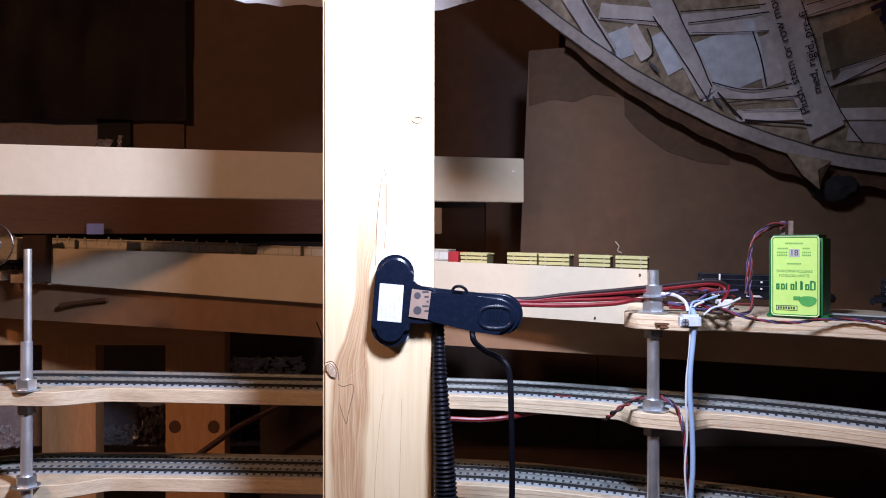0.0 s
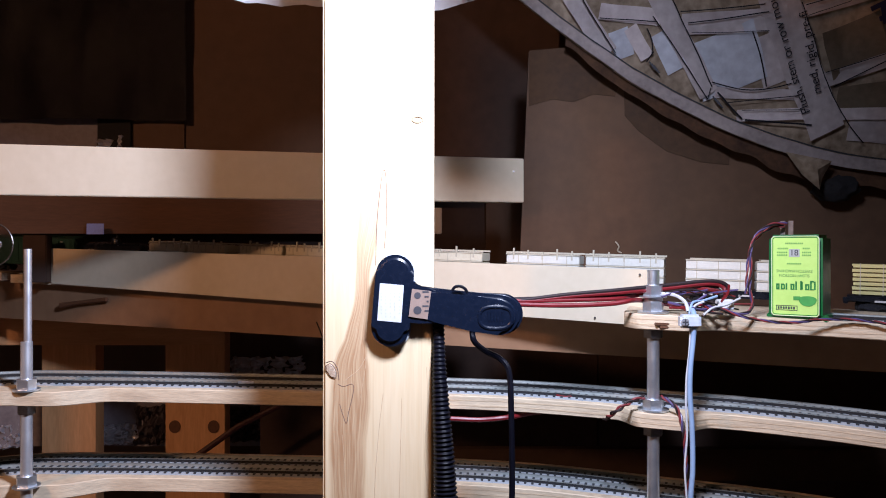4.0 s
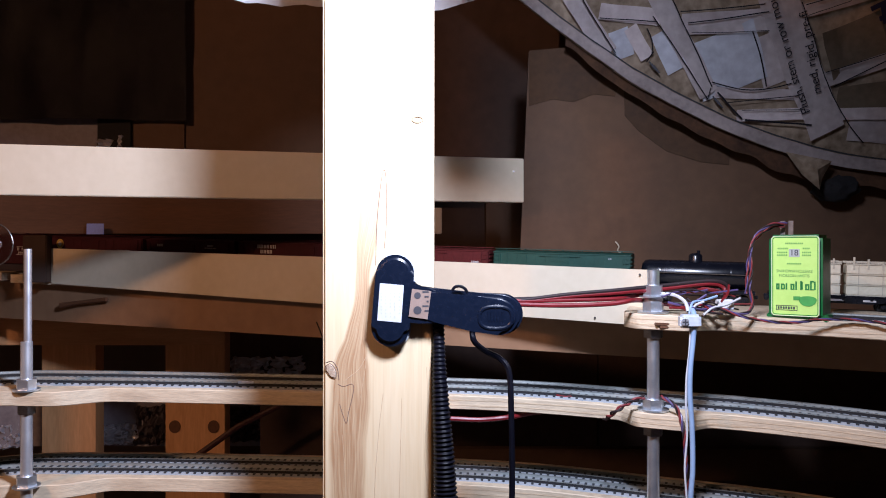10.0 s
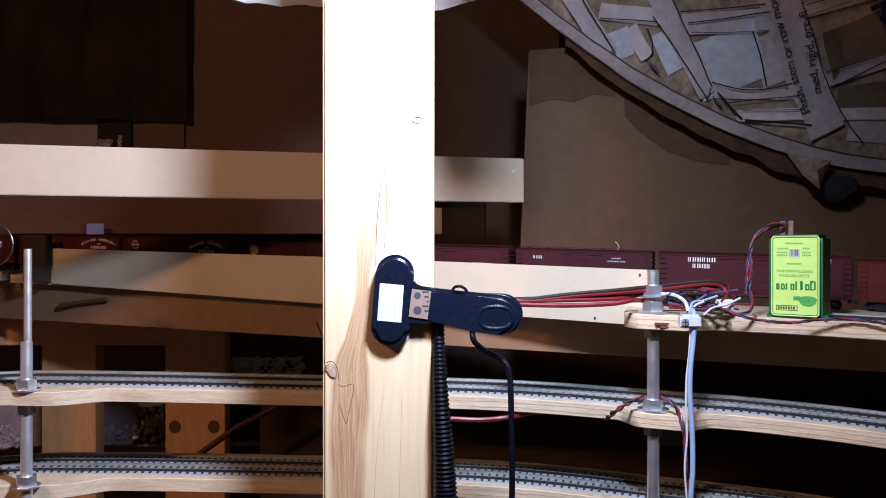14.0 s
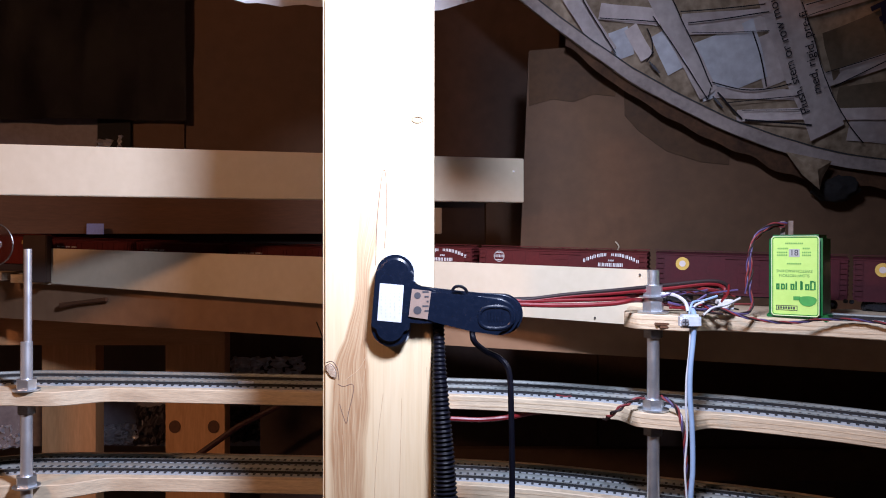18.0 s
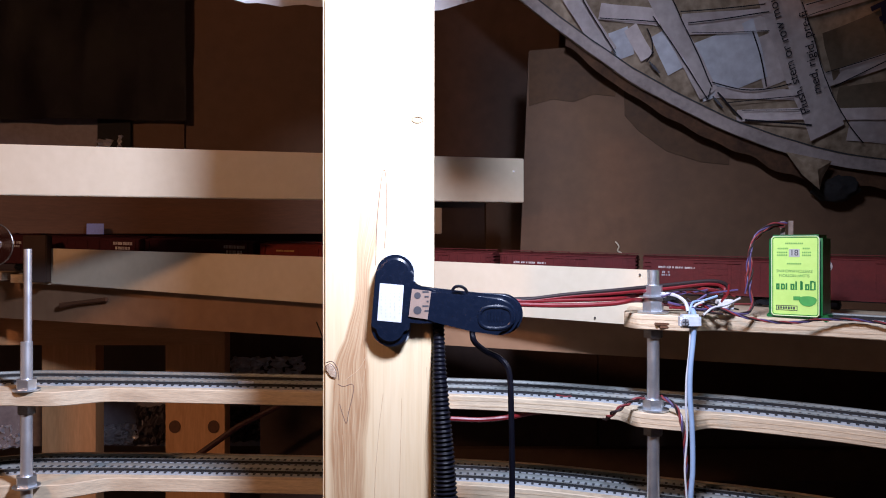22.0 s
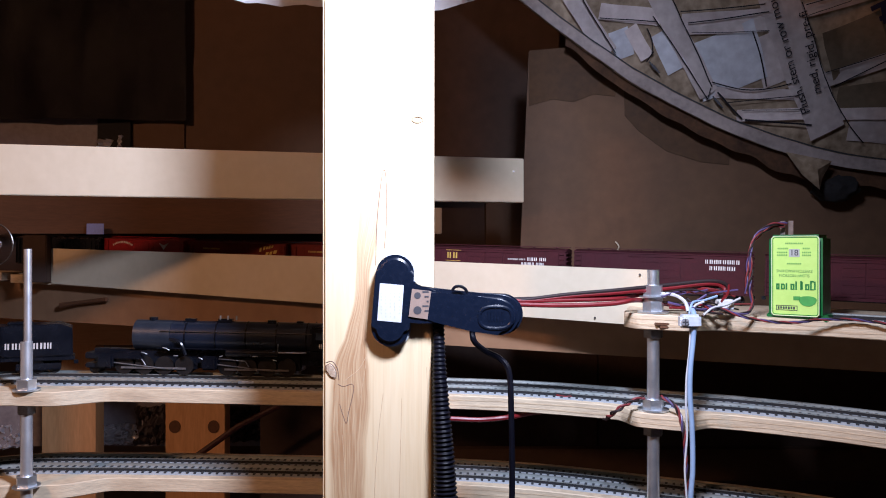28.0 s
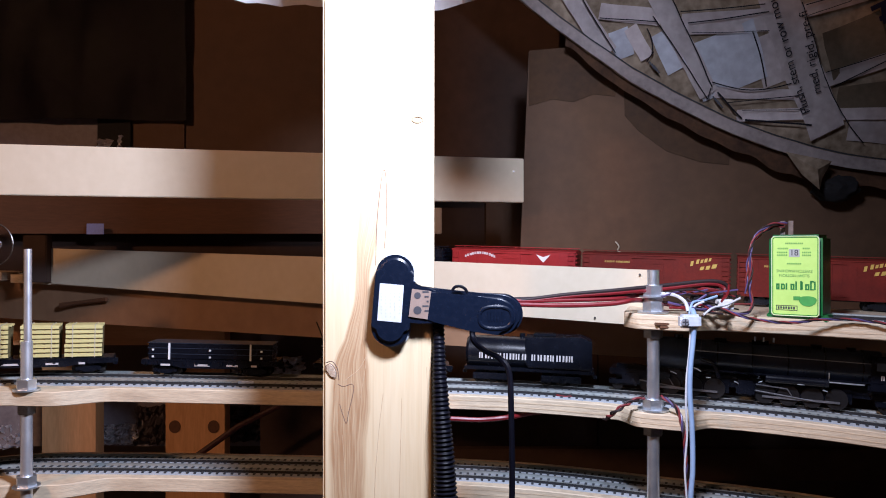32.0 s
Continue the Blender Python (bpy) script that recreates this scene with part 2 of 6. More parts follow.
def box(bm, x0, x1, y0, y1, z0, z1, bevel=0.0, m=None):
    vs = [bm.verts.new((x, y, z)) for x in (x0, x1) for y in (y0, y1) for z in (z0, z1)]
    fs = [bm.faces.new([vs[i] for i in q]) for q in ((0, 1, 3, 2), (4, 6, 7, 5), (0, 4, 5, 1), (2, 3, 7, 6), (0, 2, 6, 4), (1, 5, 7, 3))]
    if bevel:
        es = list({e for f in fs for e in f.edges})
        got = bmesh.ops.bevel(bm, geom=es, offset=bevel, segments=2, affect="EDGES", clamp_overlap=True)
        vs = list({v for f in got["faces"] for v in f.verts} | {v for v in vs if v.is_valid})
    if m is not None:
        bmesh.ops.transform(bm, matrix=m, verts=[v for v in vs if v.is_valid])
    return bm


def one(fn, *args, **kw):
    bm = bmesh.new()
    fn(bm, *args, **kw)
    return bm


def beam_box(bm, a, b, height, thick, bevel=0.001):
    """A straight board from a to b (middle of its lower edge), standing on edge."""
    a, b = Vector(a), Vector(b)
    d = (b - a)
    L = d.length
    x = d.normalized()
    y = Vector((0, 0, 1)).cross(x).normalized()
    z = x.cross(y)
    m = Matrix(((x.x, y.x, z.x, a.x), (x.y, y.y, z.y, a.y), (x.z, y.z, z.z, a.z), (0, 0, 0, 1)))
    return box(bm, 0, L, -thick / 2, thick / 2, 0, height, bevel, m)


def tube(bm, pts, r, seg=10, caps=True, radii=None):
    pts = [Vector(p) for p in pts]
    rings = []
    ref = Vector((0.3, 0.2, 1)).normalized()
    for i, p in enumerate(pts):
        t = (pts[min(i + 1, len(pts) - 1)] - pts[max(i - 1, 0)]).normalized()
        a = t.cross(ref)
        if a.length < 1e-3:
            a = t.cross(Vector((1, 0, 0)))
        a.normalize()
        c = t.cross(a)
        rr = radii[i] if radii else r
        rings.append([bm.verts.new(p + (a * math.cos(k * 2 * math.pi / seg) + c * math.sin(k * 2 * math.pi / seg)) * rr) for k in range(seg)])
    for r0, r1 in zip(rings, rings[1:]):
        for k in range(seg):
            bm.faces.new((r0[k], r0[(k + 1) % seg], r1[(k + 1) % seg], r1[k]))
    if caps:
        bm.faces.new(rings[0])
        bm.faces.new(rings[-1][::-1])
    return bm


def curve3(P, n=12):
    """A smooth curve through the points."""
    P = [Vector(p) for p in P]
    P = [2 * P[0] - P[1], *P, 2 * P[-1] - P[-2]]
    out = []
    for i in range(1, len(P) - 2):
        a, b, c, d = P[i - 1:i + 3]
        for k in range(n):
            t = k / n
            out.append(0.5 * ((2 * b) + (c - a) * t + (2 * a - 5 * b + 4 * c - d) * t * t + (3 * b - a - 3 * c + d) * t ** 3))
    out.append(P[-2])
    return out


def plate(bm, outline, y0, y1, bevel=0.0):
    """A flat shape given by x, z points, from depth y0 (front) to y1."""
    f = [bm.verts.new((x, y0, z)) for x, z in outline]
    g = [bm.verts.new((x, y1, z)) for x, z in outline]
    n = len(outline)
    front = bm.faces.new(f)
    bm.faces.new(g[::-1])
    for i in range(n):
        bm.faces.new((f[i], g[i], g[(i + 1) % n], f[(i + 1) % n]))
    if bevel:
        bmesh.ops.bevel(bm, geom=list(front.edges), offset=bevel, segments=3, affect="EDGES", clamp_overlap=True)
    return bm


def pill(cx, cz, w, h, lean=0.0, n=14):
    """Outline of an upright rounded bar."""
    r = w / 2
    pts = []
    for k in range(n + 1):
        a = math.pi * k / n
        pts.append((r * math.cos(a), h / 2 - r + r * math.sin(a)))
    for k in range(n + 1):
        a = math.pi + math.pi * k / n
        pts.append((r * math.cos(a), -h / 2 + r + r * math.sin(a)))
    c, s = math.cos(radians(lean)), math.sin(radians(lean))
    return [(cx + x * c - z * s, cz + x * s + z * c) for x, z in pts]


def hexnut(bm, x, y, z0, z1, r):
    tube(bm, [(x, y, z0), (x, y, z1)], r, 6)
    return bm


def words(name, text, size, at, turn, material, parent, label=""):
    """Raised lettering in the built-in font, as a mesh under its thing."""
    cu = bpy.data.curves.new(name, "FONT")
    cu.body, cu.size, cu.extrude, cu.align_x, cu.align_y = text, size, 0.0001, "CENTER", "CENTER"
    tmp = new(name + "_curve", cu)
    me = bpy.data.meshes.new_from_object(tmp.evaluated_get(bpy.context.evaluated_depsgraph_get()))
    bpy.data.objects.remove(tmp)
    me.transform(Matrix.Translation(Vector(at) - BASE[parent]) @ turn)
    me.materials.append(material)
    ob = new(name, me)
    ob.parent = parent
    BASE[ob] = BASE[parent]
    return tagged(ob, label)


# ---- track plan ----
# The line comes in on a straight at the back, runs once round the spiral behind the camera and passes again one turn lower.
SPEED = 0.139
TAIL = [(1.30, -0.2), (1.15, -0.85), (0.45, -1.25), (-0.5, -1.22), (-1.15, -0.75), (-1.38, 0.1), (-1.28, 0.82), (-1.02, 1.17)]


def straight(s):
    return (0.0198 + 0.938 * s, 0.96 - 0.347 * s)


TURN = [(0.70, 0.62), (0.80, 0.25), (0.72, -0.22), (0.42, -0.55), (0, -0.66), (-0.42, -0.56), (-0.72, -0.22), (-0.80, 0.18), (-0.73, 0.50), (-0.6, 0.69)]
FACE = [(-0.465, 0.80), (-0.355, 0.822), (-0.14, 0.828), (0.07, 0.826), (0.25, 0.778), (0.41, 0.722), (0.60, 0.60), (0.72, 0.38), (0.76, 0.1)]
LEVEL = 0.094
EYE_Z = 1.25

flat = [(x, y, 0) for x, y in TAIL + [straight(-0.72), straight(-0.3), straight(0), straight(0.25), straight(0.5)] + TURN + FACE]
LINE = np.array([tuple(v)[:2] for v in curve3(flat, 30)])
RUN = np.r_[0, np.cumsum(np.hypot(*np.diff(LINE, axis=0).T))]
START = RUN[30 * (len(TAIL) + 2)]
FACE_RUN = RUN[30 * (len(TAIL) + 5 + len(TURN) + 2)] + 0.14


def face_drop(s):
    """How far the rails lie below the eye on the lower pass, s metres past the middle of the straight."""
    return 0.1406 + 0.0244 * s + 0.023 * max(0.0, s - 0.3)


def drop(s):
    """The same along the whole line, s metres past the start mark."""
    end = FACE_RUN - START - 0.45
    if s < 0.5:
        return 0.0535 + 0.027 * s
    if s < end:
        a, b = 0.0535 + 0.027 * 0.5, face_drop(-0.45)
        return a + (b - a) * (s - 0.5) / (end - 0.5)
    return face_drop(s - (FACE_RUN - START))


def on_line(s):
    g = s + START
    x, y = np.interp(g, RUN, LINE[:, 0]), np.interp(g, RUN, LINE[:, 1])
    return Vector((x, y, EYE_Z - drop(s)))


def arc(points, step=0.006):
    """Even points, unit tangents and running length along a plan curve."""
    c = np.array([tuple(v)[:2] for v in curve3([(x, y, 0) for x, y in points], 40)])
    r = np.r_[0, np.cumsum(np.hypot(*np.diff(c, axis=0).T))]
    g = np.linspace(0, r[-1], int(r[-1] / step) + 1)
    p = np.c_[np.interp(g, r, c[:, 0]), np.interp(g, r, c[:, 1])]
    t = np.gradient(p, axis=0)
    t /= np.linalg.norm(t, axis=1)[:, None]
    return p, t, g


def sweep(p, t, z, profile, closed=True):
    """A profile of (across, up) points swept along a plan curve; across is positive away from the spiral's inside."""
    bm = bmesh.new()
    n = np.c_[-t[:, 1], t[:, 0]]
    rows = []
    for i in range(len(p)):
        prof = profile(i) if callable(profile) else profile
        rows.append([bm.verts.new((p[i, 0] + n[i, 0] * a, p[i, 1] + n[i, 1] * a, z[i] + u)) for a, u in prof])
    k = len(rows[0])
    for a, b in zip(rows, rows[1:]):
        for j in range(k if closed else k - 1):
            bm.faces.new((a[j], a[(j + 1) % k], b[(j + 1) % k], b[j]))
    bm.faces.new(rows[0])
    bm.faces.new(rows[-1][::-1])
    return bm


def lobe(x, centres):
    """How far the deck bulges inwards round its rods."""
    out = 0.0
    for c in centres:
        left = c < 0
        width, reach, mid = (0.058, 0.025, c - 0.02) if left else (0.028, 0.023, c + 0.030)
        d = abs(x - mid) / width
        if d < 1.5:
            out = max(out, reach * (1.0 if d < 0.6 else 0.5 + 0.5 * math.cos(math.pi * (d - 0.6) / 0.9)))
    return out


def track(name, p, t, z, offset, label):
    """Two rails, a roadbed and sleepers along a plan curve."""
    n = np.c_[-t[:, 1], t[:, 0]]
    q = p + n * offset
    th = thing(name, (q[len(q) // 2][0], q[len(q) // 2][1], z[len(q) // 2] - 0.006), label, "model track")
    part("roadbed", sweep(p, t, z, [(offset - 0.0158, -0.0050), (offset - 0.0132, -0.0032), (offset + 0.0132, -0.0032), (offset + 0.0158, -0.0050)]), ROADBED, th, "pale grey moulded ballast strip")
    for side in (-1, 1):
        o = offset + side * 0.0087
        head = [(o - 0.0006, 0.0), (o + 0.0006, 0.0), (o + 0.0006, -0.0005), (o - 0.0006, -0.0005)]
        rail = part("rail", sweep(p, t, z, head), RAIL, th, "nickel silver rail head")
        web = [(o - 0.0004, -0.0005), (o + 0.0004, -0.0005), (o + 0.0010, -0.0034), (o - 0.0010, -0.0034)]
        # only the near web is black: it paints the shade along the rail
        part("rail_web", sweep(p, t, z, web), WEB_SHADE if side < 0 else RAIL, rail, "near rail web, black as its line of shade" if side < 0 else "")
    # sleepers, evenly spaced
    r = np.r_[0, np.cumsum(np.hypot(*np.diff(q, axis=0).T))]
    verts, faces = [], []
    for s in np.arange(0.002, r[-1], 0.0076):
        c = [np.interp(s, r, q[:, 0]), np.interp(s, r, q[:, 1])]
        d = [np.interp(s, r, t[:, 0]), np.interp(s, r, t[:, 1])]
        zz = np.interp(s, r, z) - 0.0029
        b = len(verts)
        for u in (-0.0012, 0.0012):
            for w in (-0.0142, 0.0118):
                for h in (-0.0019, 0.0004):
                    verts.append((c[0] + d[0] * u - d[1] * w, c[1] + d[1] * u + d[0] * w, zz + h))
        faces += [[b + i for i in f] for f in ((0, 1, 3, 2), (4, 6, 7, 5), (0, 4, 5, 1), (2, 3, 7, 6), (0, 2, 6, 4), (1, 5, 7, 3))]
    me = bpy.data.meshes.new("sleeper_row")
    me.from_pydata([tuple(Vector(v) - BASE[th]) for v in verts], [], faces)
    me.materials.append(TIE)
    ob = new("sleeper_row", me)
    ob.parent = th
    tagged(ob, "row of dark plastic sleepers", kind="stuff")
    return th


# ---- the room ----
def room():
    for name, b in (("floor", (-2.2, 2.2, -2.0, 2.2, -0.1, 0.0)),):
        solid(name, one(box, *b), CONCRETE, "bare grey concrete workshop floor", "floor", "structure")
    solid("ceiling", one(box, -2.2, 2.2, -2.0, 2.2, 2.4, 2.5), PLASTER, "dim brown workshop ceiling", "ceiling", "structure")
    solid("wall_north", one(box, -2.2, 2.2, 2.1, 2.2, 0, 2.4), PLASTER, "dark brown back wall of the workshop", "wall", "structure")
    solid("wall_south", one(box, -2.2, 2.2, -2.0, -1.9, 0, 2.4), PLASTER, "brown workshop wall", "wall", "structure")
    solid("wall_west", one(box, -2.2, -2.1, -1.9, 2.1, 0, 2.4), PLASTER, "brown workshop wall", "wall", "structure")
    solid("wall_east", one(box, 2.1, 2.2, -1.9, 2.1, 0, 2.4), PLASTER, "brown workshop wall", "wall", "structure")


room()


# ---- the post ----
def post():
    x0, x1 = -0.0957, -0.0072
    th = thing("wooden_post", ((x0 + x1) / 2, 0.63, 0.0), "upright planed pine stud with a knot and brown streak", "post")
    part("timber", one(box, x0, x1, 0.61, 0.648, 0.0, 2.4, 0.0022), PINE, th)
    torn = mat("torn_grain", (0.24, 0.16, 0.11), (0.17, 0.11, 0.08), scale=200, bump=0)
    late = mat("latewood_line", (0.56, 0.42, 0.27), (0.48, 0.35, 0.22), scale=200, bump=0)
    kx, kz = -0.0889, 1.1534
    tilt = radians(28)

    def oval(r, w):
        out = []
        for k in range(20):
            a = k * math.pi / 10
            u, v = r * w * math.cos(a), r * math.sin(a) * (1 + 0.12 * math.sin(3 * a))
            out.append((kx + u * math.cos(tilt) + v * math.sin(tilt) * -1, kz + u * math.sin(tilt) + v * math.cos(tilt)))
        return out
    knot = part("knot", one(plate, oval(0.0058, 0.55), 0.6088, 0.612, 0.0006), mat("knot_wood", (0.55, 0.45, 0.34), (0.34, 0.24, 0.16), scale=160, bump=0.4), th, "pale torn knot with a dark edge")
    rim = oval(0.0061, 0.58)
    part("knot_edge", one(tube, [(x, 0.6097, z) for x, z in rim + rim[:1]], 0.00045, 6), torn, knot, "dark torn edge")
    # torn grain below the knot and long latewood lines
    for pts, r in (
        (((-0.0836, 0.6101, 1.1426), (-0.0791, 0.6101, 1.1408), (-0.0728, 0.6101, 1.1426), (-0.071, 0.6101, 1.1399), (-0.0723, 0.6101, 1.1314), (-0.075, 0.6101, 1.1202), (-0.0768, 0.6101, 1.1116), (-0.0795, 0.6101, 1.1179), (-0.0822, 0.6101, 1.1269)), 0.0004),
        (((-0.093, 0.6101, 1.1597), (-0.0881, 0.6101, 1.1606), (-0.084, 0.6101, 1.1552), (-0.0827, 0.6101, 1.1462)), 0.0005),
        (((-0.0606, 0.6101, 1.1678), (-0.062, 0.6101, 1.1539), (-0.0647, 0.6101, 1.1381), (-0.0656, 0.6101, 1.1314)), 0.00035),
        (((-0.0606, 0.6101, 1.1651), (-0.0674, 0.6101, 1.1539), (-0.0777, 0.6101, 1.1458)), 0.00035),
        (((-0.0535, 0.6101, 1.237), (-0.0526, 0.6101, 1.2693), (-0.0499, 0.6101, 1.2981), (-0.0476, 0.6101, 1.3115), (-0.0458, 0.6101, 1.3106), (-0.0449, 0.6101, 1.2954), (-0.0449, 0.6101, 1.2729), (-0.0467, 0.6101, 1.2504)), 0.0004),
        (((-0.0418, 0.6101, 1.3053), (-0.0409, 0.6101, 1.2909), (-0.0422, 0.6101, 1.2752)), 0.0003),
        (((-0.0476, 0.6101, 1.135), (-0.0508, 0.6101, 1.1067), (-0.0535, 0.6101, 1.0752), (-0.0548, 0.6101, 1.0438)), 0.00035),
        (((-0.0328, 0.6101, 1.1314), (-0.0337, 0.6101, 1.0932), (-0.035, 0.6101, 1.0438)), 0.0003),
        (((-0.013, 0.6101, 1.1561), (-0.0121, 0.6101, 1.1247), (-0.0144, 0.6101, 1.0887), (-0.0126, 0.6101, 1.0618)), 0.0003),
        (((-0.08, 0.6101, 1.1022), (-0.0782, 0.6101, 1.0752), (-0.0773, 0.6101, 1.0438)), 0.0003),
    ):
        part("grain_line", one(tube, curve3(pts, 8), r * 0.85, 5), torn if r in (0.0004, 0.0005) else late, th, "thin dark grain line")
    # brown oval ring paints the shadow round a dent
    bm = bmesh.new()
    cx, cz = -0.0202, 1.3529
    tube(bm, [(cx + 0.0042 * math.cos(a), 0.6097, cz + 0.0024 * math.sin(a)) for a in [i * math.pi / 8 for i in range(17)]], 0.0007, 6)
    part("nail_dent", bm, mat("dent_shadow", (0.45, 0.32, 0.2), bump=0), th, "small oval dent round a nail")


post()


# ---- the clip lamp ----
def clip_lamp():
    th = thing("clip_lamp", (-0.0106, 0.6, 1.1974), "black plastic clip-on lamp clamped on the pine post", "lamp")
    # paddle of the jaw lying on the post
    pad = part("jaw_pad", one(plate, pill(-0.0394, 1.2097, 0.0300, 0.0720, -5), 0.5915, 0.6095, 0.004), NAVY, th)
    part("pad_backing", one(plate, pill(-0.0383, 1.2095, 0.0298, 0.0748, -5), 0.606, 0.6099, 0.001), CLIP_WHITE, th, "pale grey rubber backing")
    lab = part("white_sticker", one(plate, [(-0.0514, 1.1942), (-0.0326, 1.1925), (-0.0305, 1.2217), (-0.0492, 1.2234)], 0.5908, 0.5917), STICKER, pad, "white rating sticker")
    bm = bmesh.new()
    for i in range(5):
        x = -0.049 + i * 0.0035
        z = 1.2186
        for k in range(9):
            if (i * 7 + k * 5) % 4:
                box(bm, x + 0.0005, x + 0.0012, 0.5905, 0.5909, z - 0.0026 * k - 0.0012, z - 0.0026 * k)
    part("sticker_print", bm, INK_GREY, lab, "grey print, too small to read", smooth=False)
    # arm of the clip: a tapering bar with a round end
    c, s = math.cos(radians(-8)), math.sin(radians(-8))

    def arm_outline(grow):
        ax, az = -0.0214, 1.2068
        L, w0, w1 = 0.0665, 0.013 + grow, 0.0161 + grow
        pts = [(0, w0), (L * 0.25, w0), (L * 0.7, w0 + 0.001)]
        for k in range(13):
            a = math.pi / 2 - math.pi * k / 12
            pts.append((L + w1 * math.cos(a), w1 * math.sin(a)))
        pts += [(L * 0.7, -w1), (L * 0.25, -w0), (0, -w0)]
        return [(ax + x * c - z * s, az + x * s + z * c) for x, z in pts]
    arm = part("upper_lever", one(plate, arm_outline(-0.0012), 0.5905, 0.599, 0.003), NAVY, th)
    part("lower_lever", one(plate, [(x + 0.0025, z + 0.0012) for x, z in arm_outline(0)], 0.5995, 0.6085, 0.002), NAVY, th)
    # neck joining pad and arm
    part("neck", one(plate, [(-0.0290, 1.2330), (-0.0247, 1.2270), (-0.0205, 1.2217), (-0.0150, 1.2193), (-0.0050, 1.2180), (-0.0050, 1.1910), (-0.0190, 1.1928), (-0.0290, 1.1915)], 0.5920, 0.6075, 0.001), NAVY, th)
    tan = part("tan_sticker", one(plate, [(-0.0268, 1.1973), (-0.0121, 1.1951), (-0.0091, 1.2171), (-0.0242, 1.2189)], 0.5898, 0.5907), LABEL_TAN, arm, "small tan approval sticker")
    bm = bmesh.new()
    cx, cz = -0.0199, 1.2137
    plate(bm, [(cx + 0.0026 * math.cos(a), cz + 0.0026 * math.sin(a)) for a in [i * math.pi / 8 for i in range(16)]], 0.5895, 0.5899)
    plate(bm, [(cx + 0.0032 * math.cos(a), cz - 0.0115 + 0.0032 * math.sin(a)) for a in [i * math.pi / 8 for i in range(16)]], 0.5895, 0.5899)
    for k in range(5):
        box(bm, -0.016 + 0.0016 * (k % 3), -0.0112, 0.5895, 0.5899, 1.2159 - k * 0.0037, 1.2159 - k * 0.0037 + 0.0013)
    part("sticker_print", bm, INK, tan, "dark print, too small to read", smooth=False)
    # thumb grip: an oval dish with ribs
    gx, gz = 0.0411, 1.1964
    rim = [(gx + 0.0128 * math.copysign(abs(math.cos(a)) ** 0.75, math.cos(a)), gz + 0.0086 * math.copysign(abs(math.sin(a)) ** 0.75, math.sin(a))) for a in [i * math.pi / 14 for i in range(28)]]
    grip = part("thumb_grip", one(tube, [(x, 0.5906, z) for x, z in rim + rim[:1]], 0.0016, 8), NAVY, arm, "glossy oval thumb dish")
    bm = bmesh.new()
    for k in range(6):
        tube(bm, [(gx - 0.0055 + k * 0.0022, 0.5904, gz - 0.003), (gx - 0.006 + k * 0.0022, 0.5904, gz + 0.0048)], 0.0006, 6)
    part("grip_rib", bm, NAVY, grip, "row of fine ribs")
    tube_pts = [(0.007, 0.592, 1.2173), (0.0096, 0.592, 1.2204), (0.0139, 0.592, 1.2208), (0.0174, 0.592, 1.2186), (0.0192, 0.592, 1.2156)]
    part("spring_end", one(tube, curve3(tube_pts, 6), 0.0012, 8), RUBBER, th, "black wire spring end")
    # the whole clip lies flat on the post's face
    for ob in th.children_recursive:
        for v in ob.data.vertices:
            v.co.y = 0.01 - (0.01 - v.co.y) * 0.58
    # flexible neck, corrugated, hanging down beside the post
    axis = curve3([(-0.0036, 0.613, 1.1961), (-0.0030, 0.606, 1.1599), (-0.0014, 0.600, 1.1243), (0.0006, 0.598, 1.0901), (0.0022, 0.594, 1.0489), (0.0034, 0.575, 0.9921), (0.0025, 0.56, 0.9164)], 40)
    dense = []
    for a, b in zip(axis, axis[1:]):
        dense += [a, a.lerp(b, 0.5)]
    length = 0.0
    rr = []
    for i, q in enumerate(dense):
        if i:
            length += (q - dense[i - 1]).length
        rr.append((0.0046 + 0.036 * min(0.13, max(0.0, 1.18 - q.z))) * (1.0 + 0.085 * math.sin(length / 0.0034 * 2 * math.pi)))
    part("gooseneck", one(tube, dense, 0.007, 14, True, rr), RUBBER, th, "black corrugated flexible neck")
    cord = curve3([(0.0227, 0.602, 1.1859), (0.0247, 0.6, 1.1775), (0.0341, 0.61, 1.1687), (0.0457, 0.615, 1.1621), (0.0527, 0.612, 1.1513), (0.0539, 0.605, 1.1168), (0.0539, 0.6, 1.0472), (0.0513, 0.6, 0.9588)], 14)
    part("power_cord", one(tube, cord, 0.0024, 8), RUBBER, th, "black power cord")


clip_lamp()


# ---- the spiral's decks, tracks and rods ----
ROD_LEFT = -0.3989
ROD_RIGHT = 0.1967


